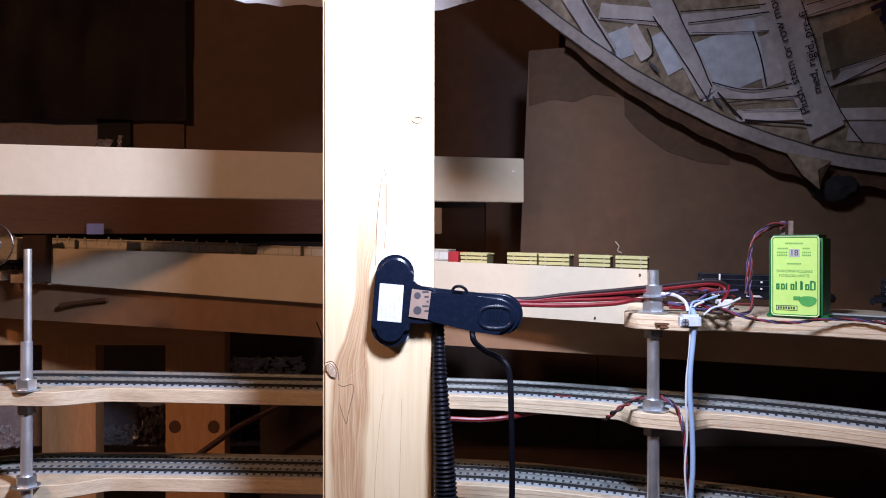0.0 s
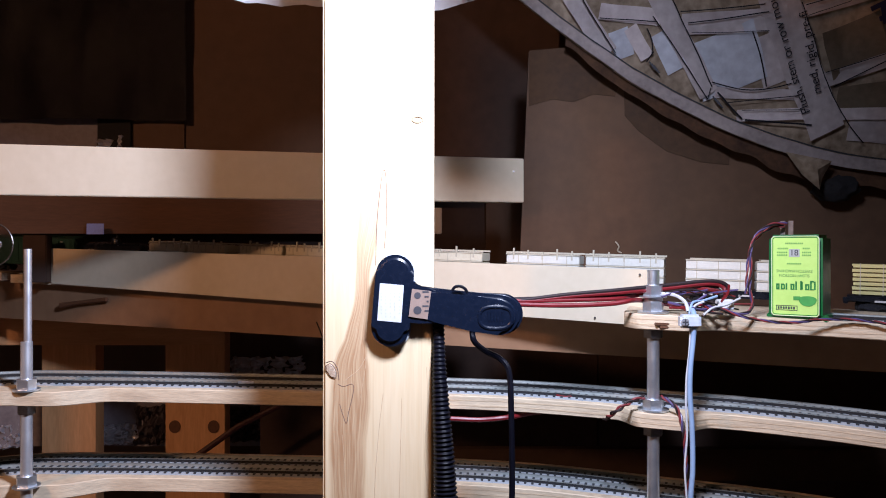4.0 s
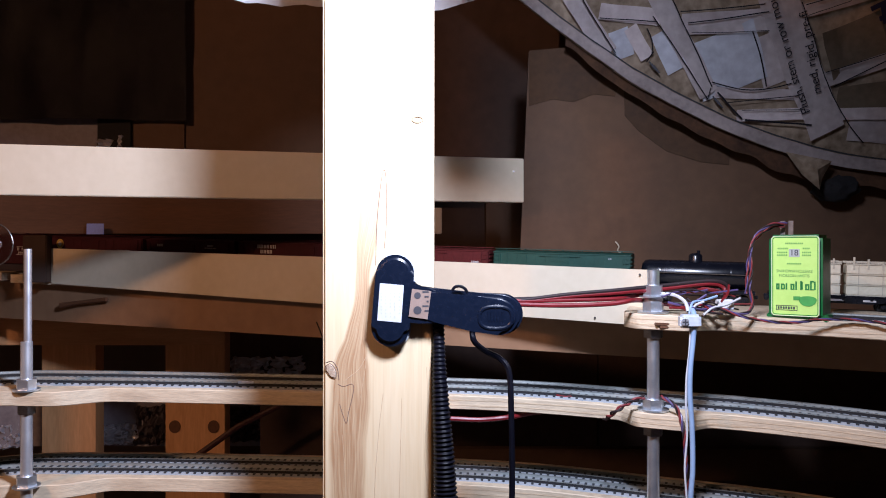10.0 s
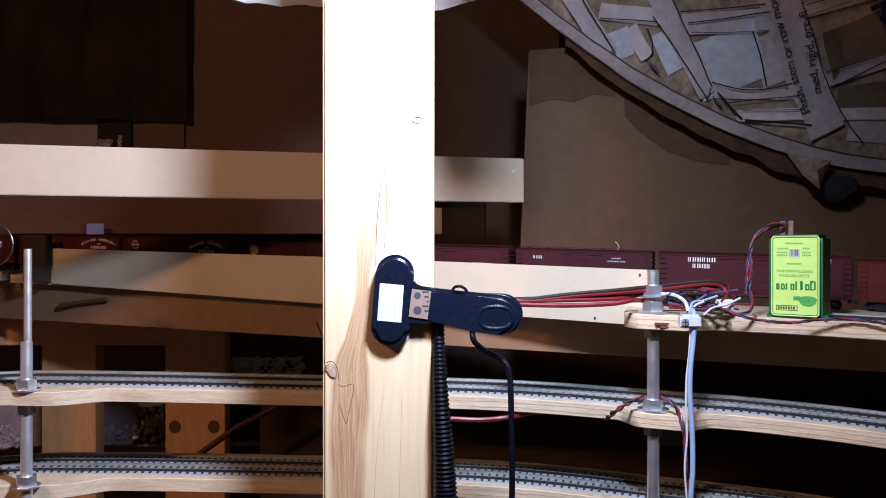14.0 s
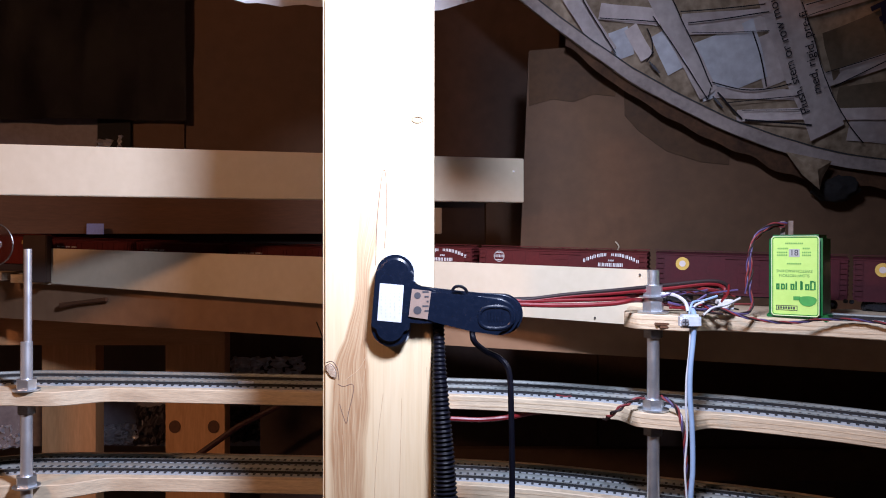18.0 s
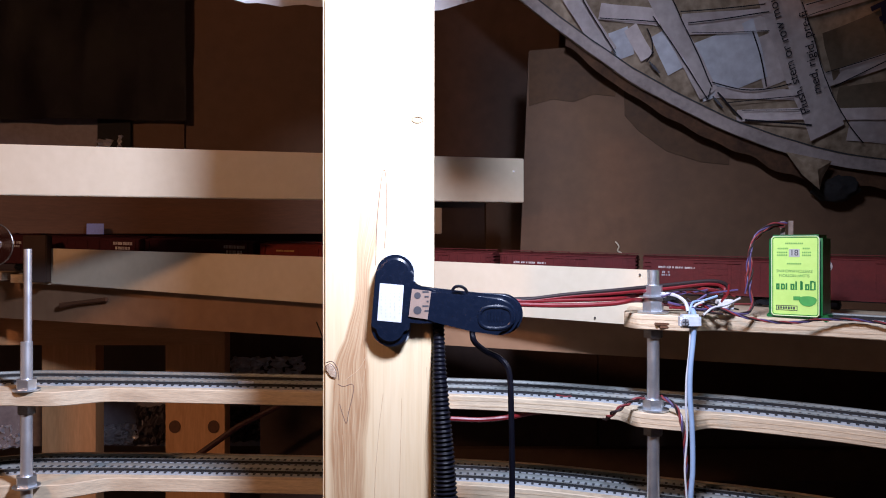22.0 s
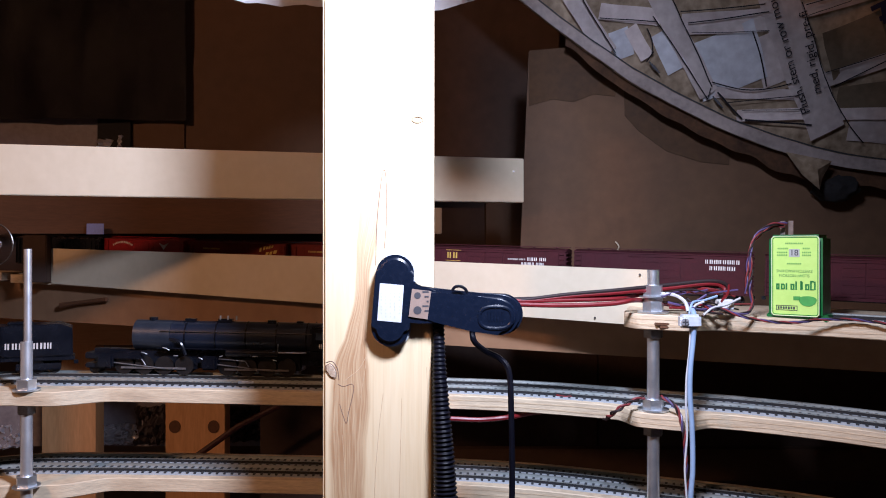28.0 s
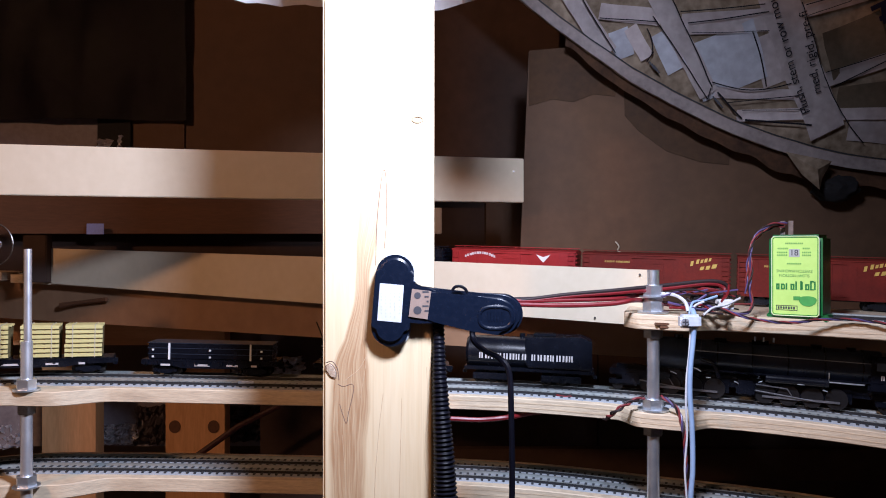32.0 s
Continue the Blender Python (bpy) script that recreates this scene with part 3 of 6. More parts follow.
def decks():
    pts = [(-0.80, 0.18), (-0.73, 0.50), (-0.6, 0.69)] + FACE
    p, t, g = arc(pts)
    mid = int(np.argmin(np.abs(p[:, 0] - 0.0) + 10 * (p[:, 1] < 0.7)))
    s = g - g[mid]
    z = EYE_Z - np.array([face_drop(v) for v in s])
    for k, (name, label) in enumerate((("middle_deck", "curved plywood helix deck carrying two tracks"), ("lower_deck", "curved plywood helix deck one turn below"))):
        down = k * (LEVEL - 0.0015 + 0.0020 * np.clip(p[:, 0] / 0.2, 0, 1))
        zz = z - 0.0050 - down

        def prof(i):
            o = -0.066 + 0.014 * k - lobe(p[i, 0], (ROD_LEFT, ROD_RIGHT))
            return [(0.034 + 0.010 * k, 0.0), (o + 0.0008, 0.0), (o, -0.0008), (o, -0.0130), (o + 0.0008, -0.0137), (0.034 + 0.010 * k, -0.0137)]
        th = thing(name, (0, 0.8, float(zz[mid]) - 0.0126), label, "helix deck")
        cut = int(np.argmin(np.abs(p[:, 0] + 0.07) + 10 * (p[:, 1] < 0.7)))
        for sl, m, lab in ((slice(0, cut + 1), PLY_EDGE, "smooth plywood length"), (slice(cut, None), PLY_EDGE, "bare plywood length")):
            first = sl.start
            strip = part("plywood_strip", sweep(p[sl], t[sl], zz[sl], lambda i: prof(i + first)), m, th, lab)
            for q, h in () if first == 0 else ((-0.0042, 0.0007), (-0.0090, 0.0011)):
                def seam(i, q=q, h=h):
                    o = -0.066 + 0.014 * k - lobe(p[i + first, 0], (ROD_LEFT, ROD_RIGHT))
                    w = 0.0004 * noise.noise(Vector((p[i + first, 0] * 40, q * 900, k)))
                    br = max(0.12, 0.9 + 1.6 * noise.noise(Vector((p[i + first, 0] * 22, q * 500, k + 3))))
                    return [(o + 0.001, q + w), (o - 0.00025, q + w), (o - 0.00025, q - h * br + w * 2), (o + 0.001, q - h * br + w * 2)]
                part("ply_seam", sweep(p[sl], t[sl], zz[sl], seam), PLY_SEAM, strip, "darker inner ply")
        track("inner_track", p, t, z - down, -0.040 + 0.015 * k, "inner model track with nickel rails on dark sleepers")
        track("outer_track", p, t, z - down, 0.010 * k, "outer model track with nickel rails on dark sleepers")
    # upper deck: starts at the right-hand rod, wider, carries the switch motor
    keep = [i for i in range(len(p)) if p[i, 0] > ROD_RIGHT - 0.004 and p[i, 1] > 0.05 and s[i] > 0]
    p2, t2, z2 = p[keep], t[keep], (z + LEVEL - 0.003 + 0.023 * np.maximum(0, s - 0.3))[keep]
    zz = z2 - 0.0050

    def prof2(i):
        o = -0.066 - lobe(p2[i, 0], (ROD_RIGHT,))
        outer = 0.10 * min(1.0, 0.25 + (p2[i, 0] - ROD_RIGHT + 0.03) * 8)
        return [(outer, 0.0), (o + 0.0008, 0.0), (o, -0.0008), (o, -0.0133), (o + 0.0008, -0.0141), (outer, -0.0141)]
    th = thing("upper_deck", (0.3, 0.72, float(zz[0]) - 0.0126), "plywood helix deck end with a rounded lobe round its rod", "helix deck")
    strip = part("plywood_strip", sweep(p2, t2, zz, prof2), PLY_EDGE, th)
    for q, h in ((-0.0042, 0.0009), (-0.0088, 0.0016)):
        def seam2(i, q=q, h=h):
            o = -0.066 - lobe(p2[i, 0], (ROD_RIGHT,))
            w = 0.0006 * noise.noise(Vector((p2[i, 0] * 50, q * 900, 7)))
            br = max(0.12, 0.9 + 1.6 * noise.noise(Vector((p2[i, 0] * 25, q * 500, 9))))
            return [(o + 0.001, q + w), (o - 0.00025, q + w), (o - 0.00025, q - h * br + w * 2), (o + 0.001, q - h * br + w * 2)]
        part("ply_seam", sweep(p2, t2, zz, seam2), PLY_SEAM, strip, "darker inner ply")
    # broken lower corner of the lobe
    c = Vector((float(p2[0, 0]), float(p2[0, 1]) - 0.075, float(zz[0]) - 0.0105))
    bm = bmesh.new()
    for i, (dx, dz, w) in enumerate(((0.000, 0.0015, 0.016), (0.004, -0.0012, 0.018), (0.016, 0.0002, 0.010))):
        box(bm, c.x + dx, c.x + dx + w, c.y - 0.0225, c.y + 0.002, c.z + dz - 0.0014, c.z + dz + 0.0012, 0.0004)
    part("broken_ply", bm, KNOT, strip, "dark broken ply at the lobe's end")
    keep = [i for i in range(len(p2)) if p2[i, 0] > 0.36]
    track("short_track", p2[keep], t2[keep], z2[keep], -0.040, "short length of model track on the upper deck")


decks()


def line_bed():
    """Plywood strip and track under the train on the upper straight, then on round the room."""
    pts = [straight(-0.72), straight(-0.3), straight(0), straight(0.25), straight(0.5)]
    p, t, g = arc(pts)
    s = g - 0.72
    z = EYE_Z - np.array([drop(v) for v in s])
    th = thing("upper_roadway", (0, 0.95, float(z[30]) - 0.02), "plywood roadway strip under the upper straight", "helix deck")
    part("plywood_strip", sweep(p, t, z - 0.0050, [(-0.03, 0), (-0.03, -0.0126), (0.03, -0.0126), (0.03, 0)]), PLY_EDGE, th)
    track("upper_track", p, t, z, 0.0, "upper straight of model track")
    for name, a, b, label in (("return_roadway", 0.5, FACE_RUN - START - 0.62, "plywood roadway strip round the inside of the spiral"), ("approach_roadway", -START + 0.02, -0.72, "plywood roadway strip round the workshop")):
        ss = np.arange(a, b, 0.03)
        q = np.array([tuple(on_line(v)) for v in ss])
        tt = np.gradient(q[:, :2], axis=0)
        tt /= np.linalg.norm(tt, axis=1)[:, None]
        th = thing(name, tuple(q[len(q) // 2] - np.array((0, 0, 0.02))), label, "helix deck")
        part("plywood_strip", sweep(q[:, :2], tt, q[:, 2] - 0.0025, [(-0.03, 0), (-0.03, -0.0126), (0.03, -0.0126), (0.03, 0)]), PLY_EDGE, th)
        for i in range(4, len(ss), 26):
            leg = part("support_leg", one(box, q[i, 0] - 0.019, q[i, 0] + 0.019, q[i, 1] - 0.019, q[i, 1] + 0.019, 0, q[i, 2] - 0.016), WOOD_FAR, th)


line_bed()


def rods():
    # left rod
    x, y = ROD_LEFT, 0.735
    th = thing("threaded_rod", (x, y, 0), "polished steel rod with coupling sleeve, nuts and washers", "threaded rod", "helix rods")
    zt, zm = 1.25, 1.1612
    part("upper_rod", one(tube, [(x + 0.0012, y, zm - 0.01), (x + 0.0012, y, zt)], 0.0036, 20), POLISHED, th)
    part("rod_sleeve", one(tube, [(x, y, 0.0), (x, y, zm)], 0.0054, 20), POLISHED, th, "brushed steel sleeve")
    s_here = x
    for k in range(2):
        zd = EYE_Z - face_drop(s_here - 0.02) - 0.0050 - (LEVEL - 0.0015) * k
        part("washer", one(tube, [(x, y, zd), (x, y, zd + 0.0016)], 0.0125, 20), STEEL, th, "flat washer")
        part("nut", one(hexnut, x, y, zd + 0.0016, zd + 0.011, 0.0095), STEEL, th, "hex nut")
        part("lower_nut", one(hexnut, x, y, zd - 0.0141 - 0.008, zd - 0.0141, 0.0085), STEEL_DARK, th, "hex nut")
    # right rod
    x, y = ROD_RIGHT, 0.718
    th = thing("threaded_rod", (x, y, 0), "zinc-plated threaded rod with nuts and washers", "threaded rod", "helix rods")
    pts, rr = [], []
    z, zt = 0.7, 1.2304
    n = int((zt - z) / 0.0008)
    for i in range(n + 1):
        pts.append((x, y, z + i * (zt - z) / n))
        rr.append(0.0058 + (0.00005 if i % 2 else -0.00005))
    part("thread", one(tube, pts, 0.006, 12, True, rr), STEEL, th, "bright thread")
    part("rod_shank", one(tube, [(x, y, 0), (x, y, 0.7)], 0.0058, 12), STEEL, th)
    for k in range(-1, 2):
        zd = EYE_Z - face_drop(x + 0.01) - 0.0050 - (-LEVEL + 0.003, 0.0, LEVEL + 0.0005)[k + 1]
        part("washer", one(tube, [(x, y, zd), (x, y, zd + 0.0016)], 0.0145, 20), STEEL, th, "flat washer")
        part("nut", one(hexnut, x, y, zd + 0.0016, zd + 0.0105, 0.0100), STEEL, th, "hex nut")
        if k == -1:
            part("spacer", one(tube, [(x, y, zd + 0.0105), (x, y, zd + 0.0145)], 0.0088, 20), STEEL, th, "steel collar")
            part("washer", one(tube, [(x, y, zd + 0.0145), (x, y, zd + 0.016)], 0.0125, 20), STEEL, th, "flat washer")
            part("nut", one(hexnut, x, y, zd + 0.016, zd + 0.0255, 0.0095), STEEL, th, "hex nut")
        part("lower_nut", one(hexnut, x, y, zd - 0.0141 - 0.009, zd - 0.0141, 0.0092), STEEL_DARK, th, "hex nut")


rods()


# ---- boards round the upper straight and the back of the room ----
def boards():
    # guard strip in front of the upper straight
    a = [(-0.587, 1.15), (-0.40, 1.065), (-0.15, 0.955), (0.05, 0.873), (0.2106, 0.79)]
    p, t, g = arc(a, 0.02)
    top = np.interp(p[:, 0], [-0.62, -0.15, 0.21], [1.2517, 1.2402, 1.2285])
    low = np.interp(p[:, 0], [-0.62, -0.15, 0.21], [1.1994, 1.1818, 1.1709])
    th = thing("guard_strip", (0.0, 0.89, float(low.min())), "long cream hardboard guard strip beside the upper track", "board")
    cut = int(np.argmin(np.abs(p[:, 0] + 0.10)))
    for a0, a1 in ((0, cut + 1), (cut, len(p))):
        part("board", sweep(p[a0:a1], t[a0:a1], top[a0:a1], lambda i: [(0, 0), (0, low[i + a0] - top[i + a0]), (0.0032, low[i + a0] - top[i + a0]), (0.0032, 0)]), BOARD, th, "cream hardboard length")
    # added dark block: the shade over the strip's left end
    part("end_shade_block", one(box, -0.622, -0.587, 1.135, 1.153, 1.2005, 1.2705, 0.001), CAVITY, th, "dark block standing in for shade at the strip's end")
    for c in ((0.162, 0.818, 1.1771), (0.1246, 0.842, 1.1837), (0.0495, 0.885, 1.2259), (0.2037, 0.795, 1.2237)):
        part("nail_head", one(tube, [Vector(c) + Vector((-0.001, -0.004, 0)), Vector(c) + Vector((0.002, 0.004, 0))], 0.0011, 8), STEEL_DARK, th, "small dark nail head")
    # riser under the upper straight
    b = [(-0.80, 1.27), (-0.60, 1.172), (-0.40, 1.083), (-0.15, 0.972), (0.05, 0.912), (0.20, 0.868), (0.35, 0.845), (0.6, 0.765)]
    p, t, g = arc(b, 0.02)
    lowb = EYE_Z - (0.1156 + 0.0615 * (p[:, 0] / p[:, 1] + 0.1554)) * p[:, 1]
    solid("riser_board", sweep(p, t, lowb, [(0, 0), (0, 0.058), (0.006, 0.058), (0.006, 0)]), BOARD_BROWN, "brown hardboard riser under the upper track", "board")
    # level beam with small nails
    th = thing("cream_beam", (-0.2, 0.96, 1.3116), "cream-faced board with small nail heads, fixed level across the back", "board")
    p0, p1 = Vector((-0.7734, 0.818, 1.3116)), Vector((0.1046, 1.022, 1.3116))
    part("support_post", one(box, p0.x - 0.02, p0.x + 0.02, p0.y + 0.009, p0.y + 0.045, 0, p0.z + 0.06), WOOD_FAR, th)
    part("board", one(beam_box, p0, p1, 0.0578, 0.018, 0.0008), BOARD, th)
    for x, y in ((131, 339), (224, 337), (527, 347), (908, 305), (800, 357)):
        d = 0.890 + 0.131 * x / 923
        c = Vector(((x - 784) / 1358 * d, d - 0.010, EYE_Z - (y - 441) / 1358 * d))
        part("nail_head", one(tube, [c, c + Vector((0, 0.006, 0))], 0.0013, 8), STEEL_DARK, th, "small dark nail head")
    # large tan panel
    th = thing("fibreboard_panel", (0.52, 1.05, 0.0), "large tan fibreboard panel with cardboard pieces and upright battens", "panel")
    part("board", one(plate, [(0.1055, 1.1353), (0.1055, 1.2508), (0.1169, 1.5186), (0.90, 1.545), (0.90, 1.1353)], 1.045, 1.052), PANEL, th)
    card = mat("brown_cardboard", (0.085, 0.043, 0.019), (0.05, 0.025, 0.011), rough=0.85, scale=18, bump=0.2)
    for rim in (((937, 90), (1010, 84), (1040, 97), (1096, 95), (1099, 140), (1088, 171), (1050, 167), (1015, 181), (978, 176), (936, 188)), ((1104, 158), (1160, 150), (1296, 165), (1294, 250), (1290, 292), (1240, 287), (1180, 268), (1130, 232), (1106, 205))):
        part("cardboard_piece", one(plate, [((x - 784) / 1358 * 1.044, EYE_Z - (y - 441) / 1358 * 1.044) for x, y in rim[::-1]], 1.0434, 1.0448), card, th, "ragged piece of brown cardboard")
    for x in (0.72, 0.87):
        part("batten", one(box, x - 0.02, x + 0.02, 1.0525, 1.085, 0, 1.5, 0.001), WOOD_FAR, th, "upright pine batten")
    th = thing("brown_panel", (-0.148, 1.507, 0.0), "dark brown plywood panel in lengths before the back wall", "panel")
    part("lower_board", one(box, -0.5037, 0.2275, 1.5, 1.515, 0, 1.3573, 0.001), DARK_PLY, th)
    part("plywood_board", one(box, -0.4617, -0.0851, 1.375, 1.515, 1.3573, 2.3, 0.001), DARK_PLY, th)
    part("plywood_board", one(box, -0.084, 0.2086, 1.375, 1.515, 1.3573, 2.3, 0.001), mat("grey_brown_plywood", (0.10, 0.058, 0.040), (0.07, 0.04, 0.028), rough=0.8, scale=8, bump=0.15), th, "greyer plywood length")
    solid("side_panel", one(box, 0.0795, 1.5, 1.42, 1.43, 0.0, 2.1), DARK_PLY, "dark brown plywood panel behind the tan one", "panel")
    # black polythene sheet, gently crumpled
    bm = bmesh.new()
    rows = []
    x0, x1, z0, z1 = -1.35, -0.4533, 1.4826, 2.4
    for j in range(41):
        row = []
        for i in range(81):
            x, z = x0 + (x1 - x0) * i / 80, z0 + (z1 - z0) * j / 40
            w = noise.noise(Vector((x * 7, z * 4, 3))) * 0.022 + noise.noise(Vector((x * 22, z * 9, 8))) * 0.008 + noise.noise(Vector((x * 48, z * 30, 5))) * 0.004
            row.append(bm.verts.new((x, 1.35 + w, z - (0.004 + 0.010 * max(0.0, i / 80 - 0.8) if j == 0 else 0))))
        rows.append(row)
    for a_, b_ in zip(rows, rows[1:]):
        for i in range(80):
            bm.faces.new((a_[i], a_[i + 1], b_[i + 1], b_[i]))
    bmesh.ops.solidify(bm, geom=bm.faces, thickness=0.002)
    solid("black_sheet", bm, BLACK_SHEET, "hanging black polythene sheet, crumpled", "plastic sheet")
    solid("insulation_strip", one(box, -2.1, -0.585, 1.37, 1.374, 1.3922, 1.4982), GREY_FELT, "strip of grey foil-faced paper under the black sheet", "insulation")
    solid("dark_offcut", one(box, -0.583, -0.462, 1.37, 1.376, 1.3922, 1.4982, 0.0006), DARK_PLY, "dark brown plywood offcut beside the grey strip", "offcut")
    solid("tape_strip", one(box, -0.6138, -0.5546, 1.362, 1.365, 1.4215, 1.4867, 0.001), mat("matt_black_tape", (0.008, 0.007, 0.008), (0.005, 0.004, 0.005), rough=0.85, scale=60), "black tape hanging over the grey strip", "tape")
    # dark planks under the beam
    solid("back_plank", one(box, -2.1, -0.1485, 1.40, 1.42, 1.2778, 1.3541, 0.001), mat("brown_stained_plank", (0.15, 0.068, 0.032), (0.10, 0.043, 0.02), rough=0.7, scale=10, stretch=(0.7, 5, 5), bump=0.2), "brown plank level under the cream board", "plank")
    # added dark boards give the gap under the beam its shade
    th = thing("shade_backing", (-0.9, 1.467, 1.1639), "dark backing boards added as shade under the cream board", "boarding")
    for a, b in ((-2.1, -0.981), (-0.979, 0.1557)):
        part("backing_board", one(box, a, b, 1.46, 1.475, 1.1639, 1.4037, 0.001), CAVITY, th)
    solid("paper_slip", one(box, -0.6392, -0.6087, 1.376, 1.378, 1.2764, 1.2957), mat("pale_blue_paper", (0.32, 0.36, 0.72), bump=0), "small pale blue paper slip on the plank", "paper")
    # frame in the lower left: rail and posts
    th = thing("frame_rail", (-1.2, 1.307, 1.0882), "rough pine frame rail in two lengths on its posts", "timber")
    for a, b in ((-2.1, -0.8205), (-0.8195, -0.3676)):
        part("timber", one(box, a, b, 1.29, 1.325, 1.0882, 1.1935, 0.001), WOOD_FAR_H, th)
    for x0, x1 in ((-0.694, -0.6007), (-0.4802, -0.3771)):
        th = thing("frame_post", ((x0 + x1) / 2, 1.34, 0), "rough pine frame post", "timber", "frame posts")
        part("timber", one(box, x0, x1, 1.327, 1.36, 0, 1.1343, 0.001), WOOD_FAR, th)
        if x0 > -0.55:
            for cx in (-0.4637, -0.3966):
                cz = 0.9428
                part("knot", one(plate, [(cx + 0.010 * math.cos(a), cz + 0.011 * math.sin(a)) for a in [i * math.pi / 8 for i in range(16)]], 1.3255, 1.33), KNOT, th, "dark round knot")
    # added dark boards keep the space behind the lower decks in shade
    th = thing("lower_shade_backing", (0.6, 1.392, 0.0), "dark planks added as shade low before the back wall", "boarding")
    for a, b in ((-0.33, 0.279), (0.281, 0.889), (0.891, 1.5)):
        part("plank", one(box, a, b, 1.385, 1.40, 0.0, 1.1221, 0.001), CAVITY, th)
    solid("grey_film", one(box, -2.1, -0.2375, 1.44, 1.445, 0.8799, 0.9754), mat("pale_plastic_film", (0.40, 0.385, 0.43), (0.27, 0.25, 0.28), rough=0.4, scale=22, bump=0.4), "grey plastic film behind the frame posts", "plastic film")
    # stick resting on the rail, and a diagonal lath
    solid("dark_stick", one(tube, [(-0.573, 1.151, 1.1653), (-0.540, 1.138, 1.1705), (-0.489, 1.116, 1.1767)], 0.0035, 8, True, [0.0045, 0.003, 0.0035]), KNOT, "short dark stick fixed on the brown riser", "stick")
    solid("dark_lath", one(tube, [(-0.3995, 1.25, 0.914), (-0.3377, 1.26, 0.9577), (-0.2609, 1.27, 0.9966)], 0.005, 8), mat("red_brown_paint", (0.055, 0.014, 0.012), rough=0.5), "thin dark lath leaning behind the tracks", "lath")
    # brown boards low at the back right
    solid("lower_plank", one(box, -0.0804, 2.1, 1.28, 1.30, 0.8633, 0.9159, 0.001), mat("dark_brown_plank", (0.075, 0.040, 0.022), (0.05, 0.026, 0.014), rough=0.85, scale=9), "dark brown plank low behind the spiral", "plank")
    # the white bracket in the gap right of the post
    solid("white_bracket", one(box, -0.0177, -0.0018, 1.2, 1.215, 1.2739, 1.3145, 0.001), LABEL_WHITE, "small white bracket under the cream board", "bracket")


boards()


def strands():
    solid("cobweb_strand", one(tube, curve3(((0.1262, 1.4185, 1.70), (0.1272, 1.4185, 1.6376), (0.1285, 1.4185, 1.6218), (0.1275, 1.4185, 1.5999)), 5), 0.0009, 5), STICK, "pale cobweb strand hanging before the panel", "cobweb")
    solid("cobweb_tuft", one(tube, curve3(((0.2344, 1.0435, 1.26), (0.2384, 1.0405, 1.2538), (0.2375, 1.0435, 1.2477), (0.2428, 1.0435, 1.2447)), 5), 0.0010, 5), STICK, "tiny pale cobweb tuft on the panel", "cobweb")
    solid("rail_joiner", one(tube, [(-0.205, 0.769, 1.1163), (-0.190, 0.7695, 1.1163)], 0.0012, 8), STEEL, "bright rail joiner on the inner track", "rail joiner")
    solid("red_jumper", one(tube, curve3(((0.1137, 0.768, 1.1035), (0.1215, 0.764, 1.1026), (0.1284, 0.765, 1.103)), 5), 0.0014, 6), WIRE_RED, "short red jumper wire beside the track", "wire")


strands()


def foil_lumps():
    for x0, x1, y0, y1, d, group in ((170, 245, 752, 786, 1.428, ""), (240, 292, 720, 786, 1.430, ""), (-20, 36, 752, 793, 1.441, ""), (405, 540, 632, 662, 1.38, ""), (400, 500, 720, 780, 1.430, ""), (175, 194, 246, 263, 1.312, ""), (207, 217, 240, 263, 1.312, "")):
        bm = bmesh.new()
        w, h = (x1 - x0) / 1358 * d, (y1 - y0) / 1358 * d
        nx, nz = (22, 12) if x1 - x0 > 40 else (8, 7)
        rows = []
        for j in range(nz):
            row = []
            for i in range(nx):
                u, v = i / (nx - 1) - 0.5, j / (nz - 1) - 0.5
                q = Vector((u * w * 90, v * h * 90, x0 * 0.3))
                k = noise.noise(q * 0.8) * 0.016 + noise.noise(q * 2.1) * 0.016 + noise.noise(q * 5.0) * 0.009
                edge = 1 + 0.18 * noise.noise(Vector((u * 9, v * 9, d * 5)))
                row.append(bm.verts.new(((x0 + x1) / 2 / 1358 * d - 784 / 1358 * d + u * w * edge, d + k, EYE_Z - ((y0 + y1) / 2 - 441) / 1358 * d + v * h * edge)))
            rows.append(row)
        for a, b in zip(rows, rows[1:]):
            for i in range(nx - 1):
                bm.faces.new((a[i], a[i + 1], b[i + 1], b[i]))
        bmesh.ops.solidify(bm, geom=bm.faces, thickness=0.0015)
        dull = x0 in (240, 400)
        solid("foil_scrap", bm, GREY_FELT if dull else FOIL, "crumpled grey plastic scrap" if dull else "crumpled shiny aluminium foil behind the frame", "plastic film" if dull else "foil", group="foil scraps", smooth=False)


foil_lumps()


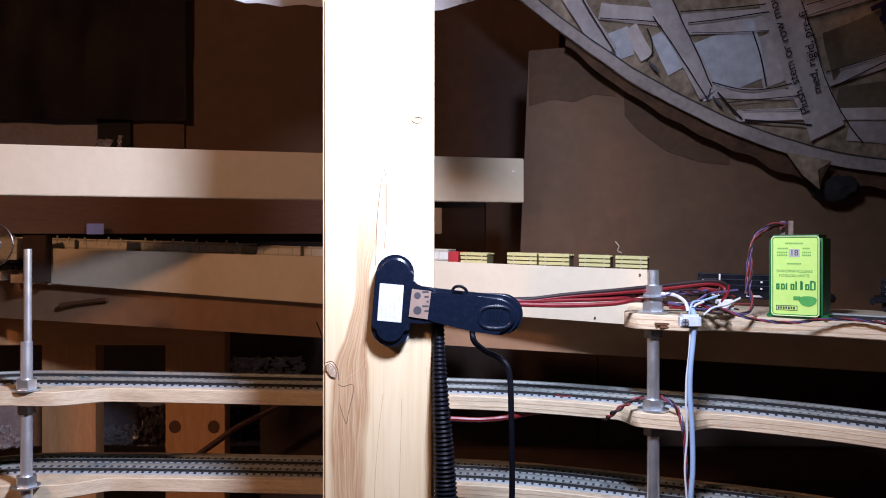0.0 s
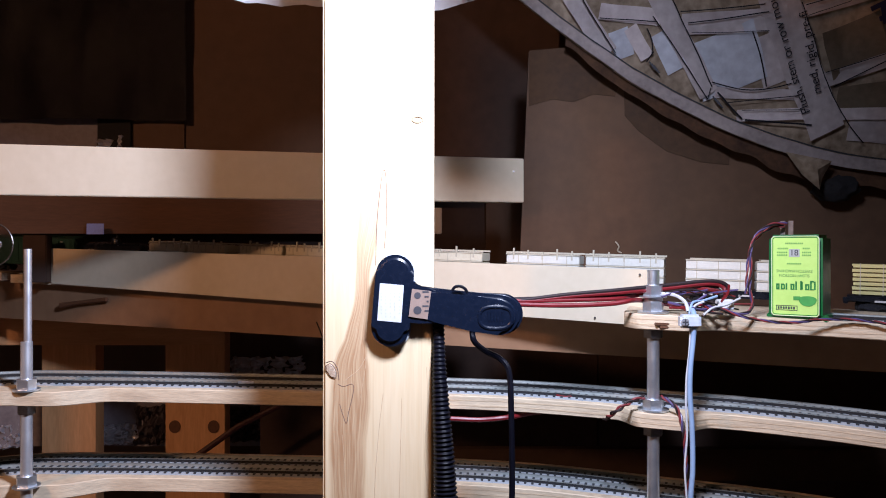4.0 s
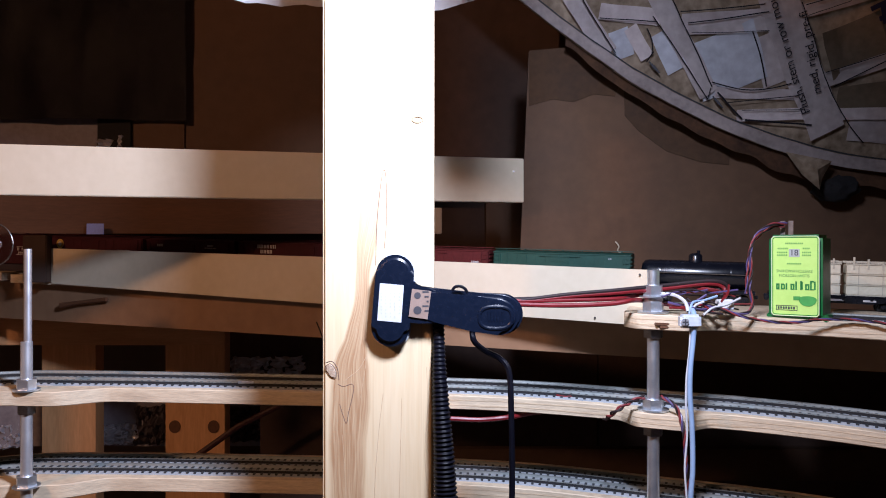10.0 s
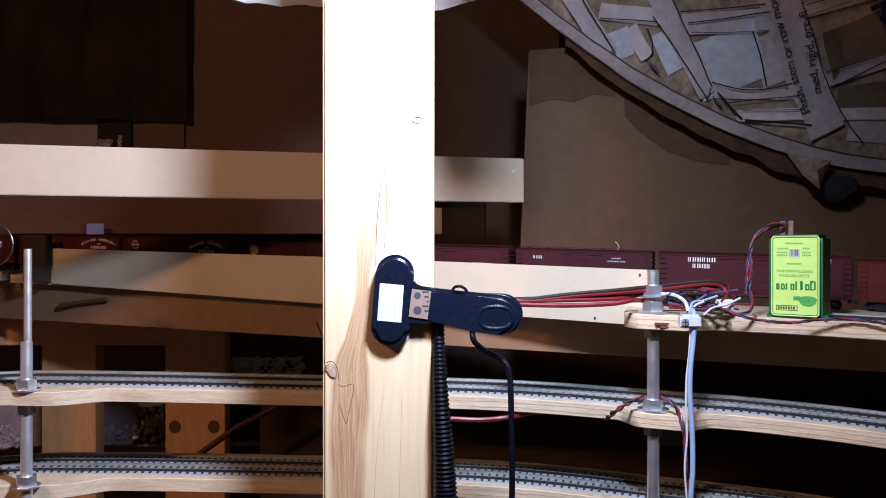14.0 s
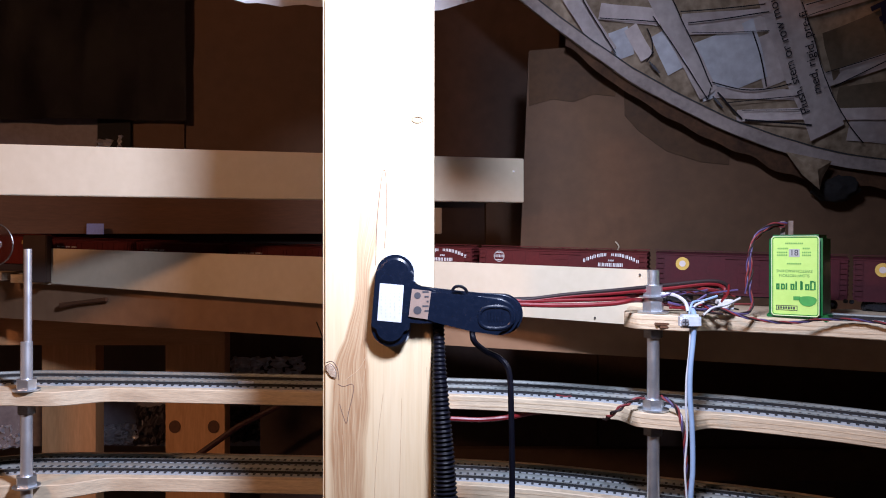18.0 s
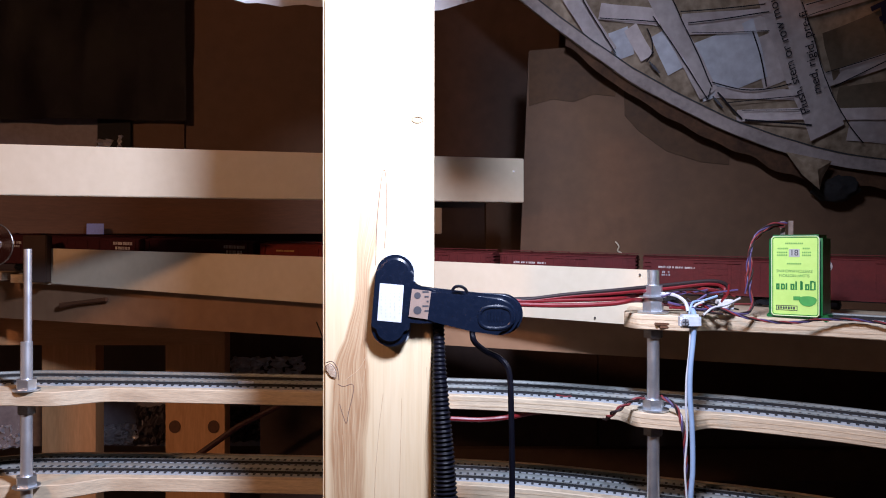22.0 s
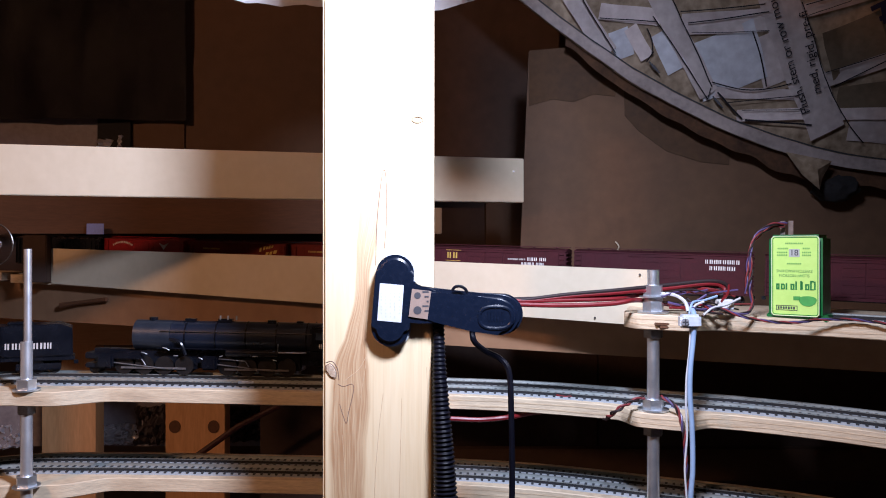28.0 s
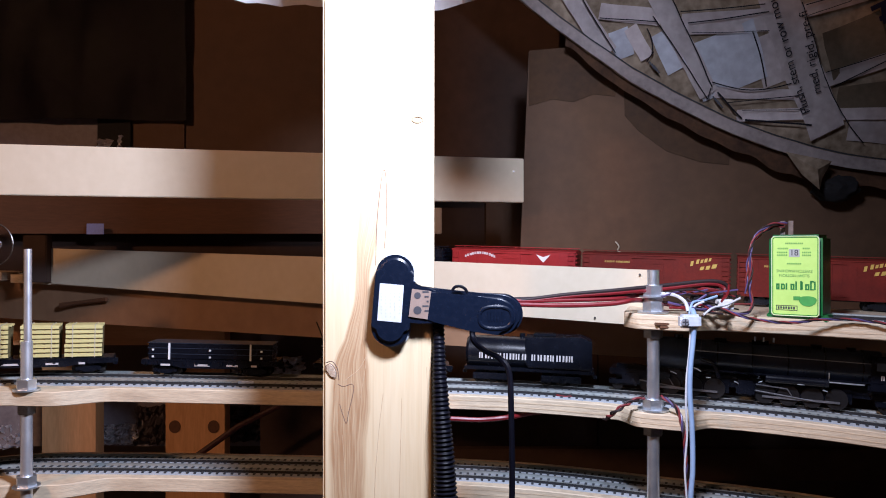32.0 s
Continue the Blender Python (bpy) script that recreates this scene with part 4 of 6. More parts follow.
def lens_ring():
    c = Vector((-0.5007, 0.85, 1.255))
    th = thing("magnifier", tuple(c), "round glass lens in a thin bright ring", "lens")
    r = 0.0244
    ring = [c + Vector((r * math.cos(k * math.pi / 20), 0, r * math.sin(k * math.pi / 20))) for k in range(41)]
    part("rim", one(tube, ring, 0.0008, 8), STEEL_DARK, th, "thin bright rim")
    part("glass", one(plate, [(c.x + (r - 0.0004) * math.cos(k * math.pi / 20), c.z + (r - 0.0004) * math.sin(k * math.pi / 20)) for k in range(40)], c.y - 0.0006, c.y + 0.0006), LENS, th, "clear round glass")
    bm = bmesh.new()
    bmesh.ops.create_uvsphere(bm, u_segments=16, v_segments=10, radius=0.0056)
    bmesh.ops.translate(bm, verts=bm.verts, vec=c + Vector((0.004, 0.004, 0)))
    part("white_hub", bm, LABEL_WHITE, th, "white hub")
    part("stem", one(tube, [c - Vector((0, 0, r)), Vector((c.x, c.y, 0))], 0.003, 8), STEEL_DARK, th)


lens_ring()


# ---- printed sheet sagging overhead ----
def sheet_edge(x):
    return 1.35 + 0.961 * (0.5805 - x) ** 2 + 0.0098 * math.sin(math.pi * min(1, max(0, (x - 0.065) / 0.511)))


def sheet_point(x, z, lift=0.0):
    """A point of the sagging sheet, lift metres in front of it."""
    up = z - sheet_edge(x)
    wav = 0.009 * noise.noise(Vector((x * 11, z * 11, 2))) + 0.0030 * noise.noise(Vector((x * 27, z * 27, 5))) + 0.0008 * noise.noise(Vector((x * 62, z * 62, 9)))
    return Vector((x, 1.0 - 0.28 * up + wav - lift, z))


def sheet():
    th = thing("printed_sheet", (0.58, 1.0, 1.35), "sagging printed paper sheet with pale bands and dark lines", "paper sheet")

    def skin(x0, x1, lo, hi, nx, nz, lift, thick=0.0008):
        bm = bmesh.new()
        rows = []
        for j in range(nz + 1):
            row = []
            for i in range(nx + 1):
                x = x0 + (x1 - x0) * i / nx
                a, b = lo(x), hi(x)
                row.append(bm.verts.new(sheet_point(x, a + (b - a) * j / nz, lift)))
            rows.append(row)
        for r0, r1 in zip(rows, rows[1:]):
            for i in range(nx):
                bm.faces.new((r0[i], r0[i + 1], r1[i + 1], r1[i]))
        bmesh.ops.solidify(bm, geom=bm.faces, thickness=thick)
        return bm
    paper = part("paper", skin(-0.02, 1.03, lambda x: sheet_edge(x), lambda x: 1.86, 170, 70, 0.0), CLOTH, th)

    random.seed(11)

    def band(a, b, width, material, name, lift, label="", bend=0.0):
        """A strip glued on the sheet from a to b (x, z)."""
        bm = bmesh.new()
        (ax, az), (bx, bz) = a, b
        L = math.hypot(bx - ax, bz - az)
        nx, nz = -(bz - az) / L, (bx - ax) / L
        n = max(3, int(L / 0.008))
        cols = max(1, int(width / 0.005))
        tilt, curl, wave = (random.uniform(-0.22, 0.22), random.uniform(-0.06, 0.10), random.uniform(0, 9)) if width > 0.01 else (0.0, 0.0, 0.0)
        rows = []
        for i in range(n + 1):
            f = i / n
            o = bend * math.sin(math.pi * f)
            row = []
            for c in range(cols + 1):
                side = c / cols - 0.5
                x, z = ax + (bx - ax) * f + nx * (side * width + o), az + (bz - az) * f + nz * (side * width + o)
                rise = max(lift, lift + 0.002 + width * (tilt * side + curl * 4 * side * side) + 0.0012 * math.sin(wave + 7 * f)) if width > 0.01 else lift
                row.append(bm.verts.new(sheet_point(x, z, rise)))
            rows.append(row)
        for r0, r1 in zip(rows, rows[1:]):
            for c in range(cols):
                bm.faces.new((r0[c], r0[c + 1], r1[c + 1], r1[c]))
        bmesh.ops.solidify(bm, geom=bm.faces, thickness=0.0008)
        return part(name, bm, material, paper, label)
    for k, (a, b, w) in enumerate((
        ((0.2, 1.5536), (0.2754, 1.5419), 0.020), ((0.3014, 1.5335), (0.408, 1.5345), 0.026), ((0.4397, 1.5415), (0.5632, 1.5751), 0.017), ((0.3482, 1.4503), (0.4481, 1.4455), 0.013), ((0.3776, 1.4212), (0.6178, 1.4225), 0.015),
        ((0.476, 1.4608), (0.6036, 1.5018), 0.018), ((0.2375, 1.5316), (0.2603, 1.4935), 0.016), ((0.159, 1.5773), (0.2127, 1.5016), 0.024), ((0.2556, 1.588), (0.34, 1.4477), 0.026), ((0.3946, 1.5882), (0.49, 1.398), 0.046),
    )):
        band(a, b, w, STRAP, "paper_band", 0.0026 + 0.0006 * k, "pale printed band")
    for a, b, w, bend in (
        ((0.1985, 1.543), (0.2691, 1.5349), 0.0020, 0), ((0.2963, 1.5463), (0.3936, 1.5492), 0.0020, 0), ((0.3063, 1.5327), (0.3992, 1.5406), 0.0022, 0), ((0.3114, 1.5212), (0.403, 1.5196), 0.0012, 0),
        ((0.263, 1.5418), (0.3372, 1.4409), 0.0022, 0), ((0.2832, 1.5652), (0.3414, 1.456), 0.0024, 0), ((0.1725, 1.5712), (0.2199, 1.4999), 0.0020, 0), ((0.2565, 1.5274), (0.2643, 1.4961), 0.0022, 0.003), ((0.2586, 1.4874), (0.2661, 1.4994), 0.0022, 0),
        ((0.3409, 1.4615), (0.4376, 1.458), 0.0024, -0.009), ((0.3607, 1.4362), (0.447, 1.4428), 0.0018, 0), ((0.3805, 1.4267), (0.4604, 1.4254), 0.0014, 0), ((0.3853, 1.4148), (0.4663, 1.4066), 0.0034, 0),
        ((0.4895, 1.4531), (0.5762, 1.4965), 0.0022, 0), ((0.4775, 1.4702), (0.569, 1.4978), 0.0018, 0), ((0.4429, 1.5478), (0.4845, 1.5591), 0.0020, 0), ((0.4445, 1.5349), (0.4989, 1.5531), 0.0014, 0), ((0.3839, 1.5195), (0.4075, 1.4545), 0.0026, 0.002),
        ((0.4378, 1.5512), (0.4768, 1.4655), 0.0018, 0), ((0.4768, 1.4655), (0.5351, 1.3851), 0.0022, -0.004), ((0.3372, 1.4409), (0.3401, 1.4546), 0.0018, 0), ((0.3483, 1.4489), (0.3816, 1.4163), 0.0032, 0),
    ):
        band(a, b, w * 0.62, SHEET_INK, "dark_line", 0.0150, "dark printed line", bend)
    for a, b, w in (((0.3469, 1.5219), (0.3729, 1.4538), 0.082), ((0.2236, 1.5303), (0.2341, 1.4966), 0.024), ((0.2746, 1.5246), (0.2991, 1.4778), 0.024)):
        band(a, b, w, PATCH, "paper_patch", 0.0018, "blue-grey paper patch")
    for a, b, w in (((0.4018, 1.5176), (0.4235, 1.4596), 0.030), ((0.5202, 1.4047), (0.6225, 1.3962), 0.03)):
        band(a, b, w, STRAP, "paper_patch", 0.0014, "pale paper patch")
    for a, b, w in (((0.5022, 1.5299), (0.5239, 1.475), 0.072), ((0.5012, 1.4394), (0.6127, 1.4511), 0.030)):
        band(a, b, w, mat("brown_paper", (0.26, 0.20, 0.135), (0.17, 0.13, 0.085), rough=0.85, scale=20, bump=0.3), "paper_patch", 0.0014, "brown paper patch")
    navy = mat("navy_print", (0.02, 0.02, 0.09), bump=0)
    for a, b, w in (((0.5221, 1.5425), (0.5495, 1.5549), 0.006), ((0.5328, 1.5307), (0.5556, 1.5382), 0.006), ((0.5332, 1.55), (0.5411, 1.5255), 0.006)):
        band(a, b, w, navy, "dark_mark", 0.0155, "navy printed stroke")
    for c in ((0.2652, 1.483), (0.3464, 1.4393)):
        bm = bmesh.new()
        for k in range(3):
            q = sheet_point(c[0] + 0.003 * k, c[1] - 0.0025 * k, 0.016)
            box(bm, -0.0008, 0.0008, -0.0004, 0.0004, -0.006, 0.006, 0.0, Matrix.Translation(q) @ Matrix.Rotation(radians(-35), 4, "Y"))
        part("dark_mark", bm, INK, paper, "small dark printed mark", smooth=False)
    # lettering along the wide band, reading upwards
    for text, a, b, size in (("Flush, stem or row mou", (0.460, 1.4164), (0.3975, 1.5618), 0.0152), ("med, rigid, pre-fi", (0.4765, 1.4260), (0.4335, 1.5600), 0.0150)):
        (ax, az), (bx, bz) = a, b
        ang = math.atan2(bz - az, bx - ax)
        ob = words("band_text", text, size, BASE[paper], Matrix.Rotation(ang, 4, "Z"), SHEET_INK, paper)
        for v in ob.data.vertices:
            # laid on the sheet, letter by letter
            q = sheet_point((ax + bx) / 2 + v.co.x, (az + bz) / 2 + v.co.y, 0.0156 + v.co.z)
            v.co = q - BASE[paper]
    # hem along the sagging edge
    part("hem", skin(-0.02, 1.03, lambda x: sheet_edge(x) - 0.002, lambda x: sheet_edge(x) + 0.013, 80, 3, 0.012, 0.0012), mat("worn_paper_hem", (0.58, 0.50, 0.48), (0.36, 0.305, 0.29), rough=0.75, scale=24, bump=0.3), th, "pale folded hem")
    part("hem_line", skin(-0.02, 1.03, lambda x: sheet_edge(x) + 0.0135, lambda x: sheet_edge(x) + 0.0155, 80, 1, 0.0125, 0.0008), INK, th, "dark line along the hem")
    # ragged brown underlay showing below the hem
    part("brown_underlay", skin(0.16, 1.03, lambda x: sheet_edge(x) - 0.012 + 0.010 * noise.noise(Vector((x * 26, 1, 4))) - 0.010 * max(0, min(1, (x - 0.25) * 5)), lambda x: sheet_edge(x) + 0.01, 90, 4, -0.003, 0.001), mat("dark_brown_paper", (0.17, 0.085, 0.042), (0.07, 0.036, 0.021), rough=0.9, scale=25, bump=0.3), th, "ragged brown paper underlay")
    # torn cream flap
    bm = bmesh.new()
    pts = [(0.4391, 1.3745), (0.4921, 1.3612), (0.4861, 1.3411), (0.4767, 1.3252), (0.4597, 1.3457)]
    vs = [bm.verts.new((x, 0.983 - 0.012 * (i % 2), z)) for i, (x, z) in enumerate(pts)]
    mid = bm.verts.new((sum(v.co.x for v in vs) / 5, 0.964, sum(v.co.z for v in vs) / 5))
    for i in range(5):
        bm.faces.new((vs[i], vs[(i + 1) % 5], mid))
    bmesh.ops.solidify(bm, geom=bm.faces, thickness=0.001)
    part("torn_flap", bm, CLOTH, th, "torn cream paper flap", smooth=False)
    # black bundle under the sheet
    bm = bmesh.new()
    bmesh.ops.create_icosphere(bm, subdivisions=4, radius=1)
    for v in bm.verts:
        k = 1 + 0.22 * noise.noise(v.co * 2.2) + 0.08 * noise.noise(v.co * 6)
        v.co = Vector(((0.521, 1.3310)[0] + 0.028 * v.co.x * k, 1.018 + 0.025 * v.co.y * k, (0.521, 1.3310)[1] + 0.019 * v.co.z * k))
    solid("black_bag", bm, mat("matt_black_plastic", (0.007, 0.006, 0.007), (0.004, 0.003, 0.004), rough=0.95, scale=40, bump=0.5), "small black plastic bundle tucked under the sheet", "bundle")
    # second sheet edge, high up behind the post
    bm = bmesh.new()
    rows = []
    for i in range(41):
        x = -0.36 + 0.447 * i / 40
        # right end is bent forward out of view to shade beam and panel
        curl = min(1.0, max(0.0, (x - 0.020) / 0.020))
        near = min(1.0, max(0.0, (-0.03 - x) / 0.07))
        y = 0.80 - 0.22 * curl - 0.10 * near
        z = (1.470 + 0.0285 * (1 - near) + 1.4 * max(0.0, -0.11 - x) ** 2 if x < -0.03 else (1.4985 + 0.14 * (x + 0.009)) * (1 - curl) + curl * 1.4415) + 0.0012 * math.sin(i * 1.9)
        rows.append([bm.verts.new((x, y + 0.006 * math.sin(i * 0.5), z)), bm.verts.new((x, y - 0.005, z + 0.08)), bm.verts.new((x, y - 0.01, z + 0.2))])
    for r0, r1 in zip(rows, rows[1:]):
        for k in range(2):
            bm.faces.new((r0[k], r0[k + 1], r1[k + 1], r1[k]))
    bmesh.ops.solidify(bm, geom=bm.faces, thickness=0.002)
    solid("pale_sheet", bm, mat("white_paper", (0.78, 0.77, 0.79), (0.66, 0.65, 0.67), rough=0.7, scale=30, bump=0.4), "pale paper sheet sagging high behind the post, its unseen end blocking light", "paper sheet")


sheet()


# ---- switch motor on the upper deck ----
def switch_motor():
    d = 0.69
    x0, x1 = 0.3054, 0.348
    z0, z1 = 1.187, 1.2630
    th = thing("switch_motor", ((x0 + x1) / 2, d + 0.015, z0), "upturned green switch motor with a lime label, standing on the deck", "switch motor")
    case = part("case", one(box, x0 - 0.0014, x1 + 0.0016, d, d + 0.038, z0, z1, 0.0034), GREEN_CASE, th)
    part("flange", one(box, x0 - 0.003, x0 + 0.003, d + 0.012, d + 0.03, z0, z0 + 0.04, 0.001), GREEN_CASE, th)

    def rounded(inset, r):
        a, b, c, e = x0 + 0.0018 + inset, x1 - 0.0006 - inset, z0 + 0.0026 + inset, z1 - 0.0014 - inset
        out = []
        for ox, oz, q in ((b - r, e - r, 0), (a + r, e - r, 1), (a + r, c + r, 2), (b - r, c + r, 3)):
            out += [(ox + r * math.cos((q + k / 5) * math.pi / 2), oz + r * math.sin((q + k / 5) * math.pi / 2)) for k in range(6)]
        return out
    lab = part("front_label", one(plate, rounded(0.0, 0.0030), d - 0.0005, d + 0.001), LIME, th, "lime green printed label, upside down")
    # the outer pale line paints the highlight on the label's edge
    for name, inset, r, m, note in (("label_highlight", 0.0, 0.0030, mat("pale_edge_highlight", (0.80, 0.90, 0.66), bump=0), "thin pale line painted as the edge's highlight"), ("label_border", 0.0011, 0.0022, GREEN_DARK, "thin dark green border line")):
        ring = rounded(inset, r)
        part(name, one(tube, [(x, d - 0.0006, z) for x, z in ring + ring[:1]], 0.00034, 6), m, lab, note)
    cx, cz = (x0 + x1) / 2, (z0 + z1) / 2
    turn = Matrix.Rotation(radians(90), 4, "X") @ Matrix.Rotation(radians(180), 4, "Z")
    words("motor_text", "SLOW MOTION", 0.0036, (cx, d - 0.0006, 1.2261), turn, GREEN_DARK, lab)
    words("motor_text", "SWITCH MACHINE", 0.0036, (cx, d - 0.0006, 1.2302), turn, GREEN_DARK, lab)
    tag = part("number_tag", one(box, cx - 0.0045, cx + 0.0045, d - 0.0009, d - 0.0005, 1.2429, 1.25), mat("grey_tag", (0.5, 0.52, 0.5), bump=0), lab, "small grey number tag")
    words("tag_number", "18", 0.0074, (cx, d - 0.0011, 1.2464), Matrix.Rotation(radians(90), 4, "X"), INK, lab)
    bm = bmesh.new()
    for z, w in ((431, 30), (447, 58), (440, 56), (452, 58), (467, 24)):
        zz = EYE_Z - (z - 441) / 1358 * d
        for k in range(int(w / 3)):
            a = cx - w / 2 / 1358 * d + k * 3 / 1358 * d
            if abs(a - cx) < 0.006 and z in (447, 440, 452):
                continue
            box(bm, a, a + 0.0011, d - 0.0008, d - 0.0005, zz - 0.0007, zz + 0.0007)
    part("small_print", bm, mat("mid_green_print", (0.20, 0.48, 0.10), bump=0), lab, "small green print", smooth=False)
    # trade name as blocks, its emblem and a maker's plate as plain shapes
    zc = 1.2165
    for k, (w, h, bar) in enumerate(((30, 66, 0), (36, 66, 1), (20, 70, 2), (34, 66, 0), (16, 88, 2), (22, 92, 1), (36, 66, 0), (46, 96, 1))):
        w, h = w * 1e-4, h * 1e-4
        x = cx - 0.0155 + k * 0.0041
        zt = zc - 0.0033 + h
        bm = bmesh.new()
        lo, hi = zc - 0.0033, zt - 0.0012
        box(bm, x, x + 0.0014, d - 0.0008, d - 0.0005, lo, hi)
        if w > 0.0021:
            box(bm, x + w - 0.0013, x + w, d - 0.0008, d - 0.0005, lo + 0.0004 * bar, hi - 0.0006 * bar)
            box(bm, x + 0.0012, x + w - 0.0010, d - 0.0008, d - 0.0005, hi - 0.0014, hi)
            box(bm, x + 0.0012, x + w - 0.0010, d - 0.0008, d - 0.0005, lo, lo + 0.0010)
        part("name_block", bm, GREEN_DARK, lab, "bold dark green block", smooth=False)
    bm = bmesh.new()
    ex, ez = 0.3379, 1.2048
    plate(bm, [(ex + 0.0075 * math.cos(a), ez + 0.0062 * math.sin(a) * (1.0 if math.sin(a) < 0 else 0.5)) for a in [i * math.pi / 9 for i in range(18)]], d - 0.0009, d - 0.0005)
    box(bm, ex - 0.012, ex - 0.006, d - 0.0009, d - 0.0005, ez - 0.001, ez + 0.0026, 0.0004)
    part("emblem", bm, mat("emblem_green", (0.09, 0.42, 0.08), bump=0), lab, "green dome-shaped emblem", smooth=False)
    bm = bmesh.new()
    for c, e in ((1.1944, 1.1949), (1.1984, 1.1989)):
        box(bm, 0.3112, 0.3294, d - 0.0008, d - 0.0005, c, e)
    for c in (0.3112, 0.3289):
        box(bm, c, c + 0.0005, d - 0.0008, d - 0.0005, 1.1949, 1.1984)
    for k in range(7):
        box(bm, 0.3126 + k * 0.0022, 0.3141 + k * 0.0022, d - 0.0008, d - 0.0005, 1.1955 + 0.0003 * (k % 2), 1.1978)
    part("maker_plate", bm, INK, lab, "small dark maker's plate", smooth=False)
    # terminals on top
    for x in (1402, 1416):
        xx = (x - 784) / 1358 * d
        part("terminal", one(box, xx - 0.0025, xx + 0.0018, d + 0.012, d + 0.013, z1 - 0.001, z1 + 0.013), STEEL_DARK, th, "metal terminal tab")
    part("lower_foot", one(box, x0 - 0.004, x1 + 0.006, d + 0.004, d + 0.03, z0 - 0.003, z0 + 0.004, 0.001), GREEN_CASE, th)
    th.rotation_euler.z = radians(-38)
    return th


switch_motor()


# ---- wiring ----
def wiring():
    # thick feeders from behind the lamp to the deck
    for k, (m, pts) in enumerate((
        (WIRE_BLACK, ((0.0598, 0.7, 1.2015), (0.1121, 0.705, 1.2079), (0.16, 0.71, 1.2118), (0.21, 0.72, 1.2161), (0.2497, 0.72, 1.2198), (0.2646, 0.72, 1.2171), (0.2672, 0.72, 1.2102), (0.2603, 0.72, 1.206))),
        (WIRE_RED, ((0.0598, 0.7, 1.2), (0.1121, 0.705, 1.2059), (0.16, 0.71, 1.2092), (0.21, 0.72, 1.2129), (0.2471, 0.72, 1.2171), (0.2619, 0.72, 1.2145), (0.2633, 0.715, 1.2074), (0.2583, 0.71, 1.2014))),
        (WIRE_RED, ((0.0624, 0.7, 1.2026), (0.1121, 0.705, 1.2028), (0.16, 0.71, 1.204), (0.1874, 0.725, 1.2068), (0.2236, 0.73, 1.2113), (0.2471, 0.72, 1.2124), (0.2577, 0.72, 1.2081))),
        (WIRE_BLACK, ((0.0628, 0.705, 1.2038), (0.1126, 0.708, 1.2052), (0.1611, 0.715, 1.2068), (0.1981, 0.735, 1.2089), (0.2317, 0.73, 1.2129), (0.2541, 0.725, 1.2148), (0.2619, 0.72, 1.2081))),
        (WIRE_RED, ((0.0624, 0.7, 1.1995), (0.1113, 0.7, 1.1985), (0.1526, 0.7, 1.2), (0.1744, 0.705, 1.2028), (0.1941, 0.73, 1.2005), (0.2168, 0.725, 1.1971), (0.2296, 0.715, 1.1937))),
    )):
        solid("feeder_wire", one(tube, curve3(pts, 10), 0.0019 if k != 4 else 0.0022, 8), m, ("black" if m is WIRE_BLACK else "red") + " feeder wire running along the guard strip", "wire", group="feeder wires")

    def twisted(name, pts, mats, r, pitch, label):
        c = curve3(pts, 16)
        th = thing(name, tuple(c[0]), label, "wire")
        for k, m in enumerate(mats):
            q, run = [], 0.0
            for i, v in enumerate(c):
                if i:
                    run += (v - c[i - 1]).length
                t = (c[min(i + 1, len(c) - 1)] - c[max(i - 1, 0)]).normalized()
                a = t.cross(Vector((0, 1, 0.05))).normalized()
                b = t.cross(a)
                ph = run / pitch * 2 * math.pi + k * 2 * math.pi / len(mats)
                q.append(v + (a * math.cos(ph) + b * math.sin(ph)) * r * 1.1)
            part("strand", one(tube, q, r, 6), m, th)
        return th
    twisted("twisted_wires", ((0.3156, 0.705, 1.2734), (0.2995, 0.7, 1.2722), (0.2846, 0.695, 1.2633), (0.2764, 0.69, 1.248), (0.2774, 0.69, 1.2302), (0.2754, 0.69, 1.2149), (0.2784, 0.69, 1.2022), (0.2741, 0.688, 1.1938), (0.2603, 0.685, 1.192), (0.2469, 0.69, 1.1972), (0.2325, 0.7, 1.2)), (WIRE_DULL, WIRE_PURPLE, WIRE_BLACK), 0.0008, 0.03, "twisted red and purple wires rising to the motor terminals")
    twisted("twisted_wires", ((0.3136, 0.705, 1.2713), (0.3001, 0.705, 1.2687), (0.2835, 0.7, 1.2567), (0.2784, 0.7, 1.2402), (0.2773, 0.7, 1.2247), (0.2763, 0.7, 1.2093)), (WIRE_DULL, WIRE_PURPLE), 0.0007, 0.028, "second pair of twisted wires beside the motor")
    twisted("twisted_wires", ((0.2502, 0.685, 1.196), (0.2676, 0.678, 1.1896), (0.2913, 0.675, 1.1859), (0.3098, 0.672, 1.1857), (0.3296, 0.672, 1.1881), (0.3571, 0.668, 1.1885), (0.3781, 0.655, 1.1863), (0.4034, 0.64, 1.1821)), (WIRE_DULL, WIRE_BLACK, WIRE_PURPLE), 0.0007, 0.026, "twisted wires lying along the deck edge")
    twisted("drooping_wires", ((0.1874, 0.715, 1.1121), (0.1718, 0.705, 1.1093), (0.1577, 0.7, 1.1021), (0.1516, 0.72, 1.0899)), (WIRE_DULL, WIRE_BLACK), 0.0012, 0.02, "brown twisted wires drooping over the deck lobe")
    twisted("drooping_wires", ((0.2032, 0.715, 1.1121), (0.2093, 0.7, 1.1093), (0.2144, 0.695, 1.0995), (0.217, 0.69, 1.0828), (0.2185, 0.69, 1.0574), (0.2195, 0.69, 1.0168)), (WIRE_DULL, WIRE_BLACK, WIRE_PURPLE), 0.0010, 0.022, "thin twisted wires hanging down from the middle deck")
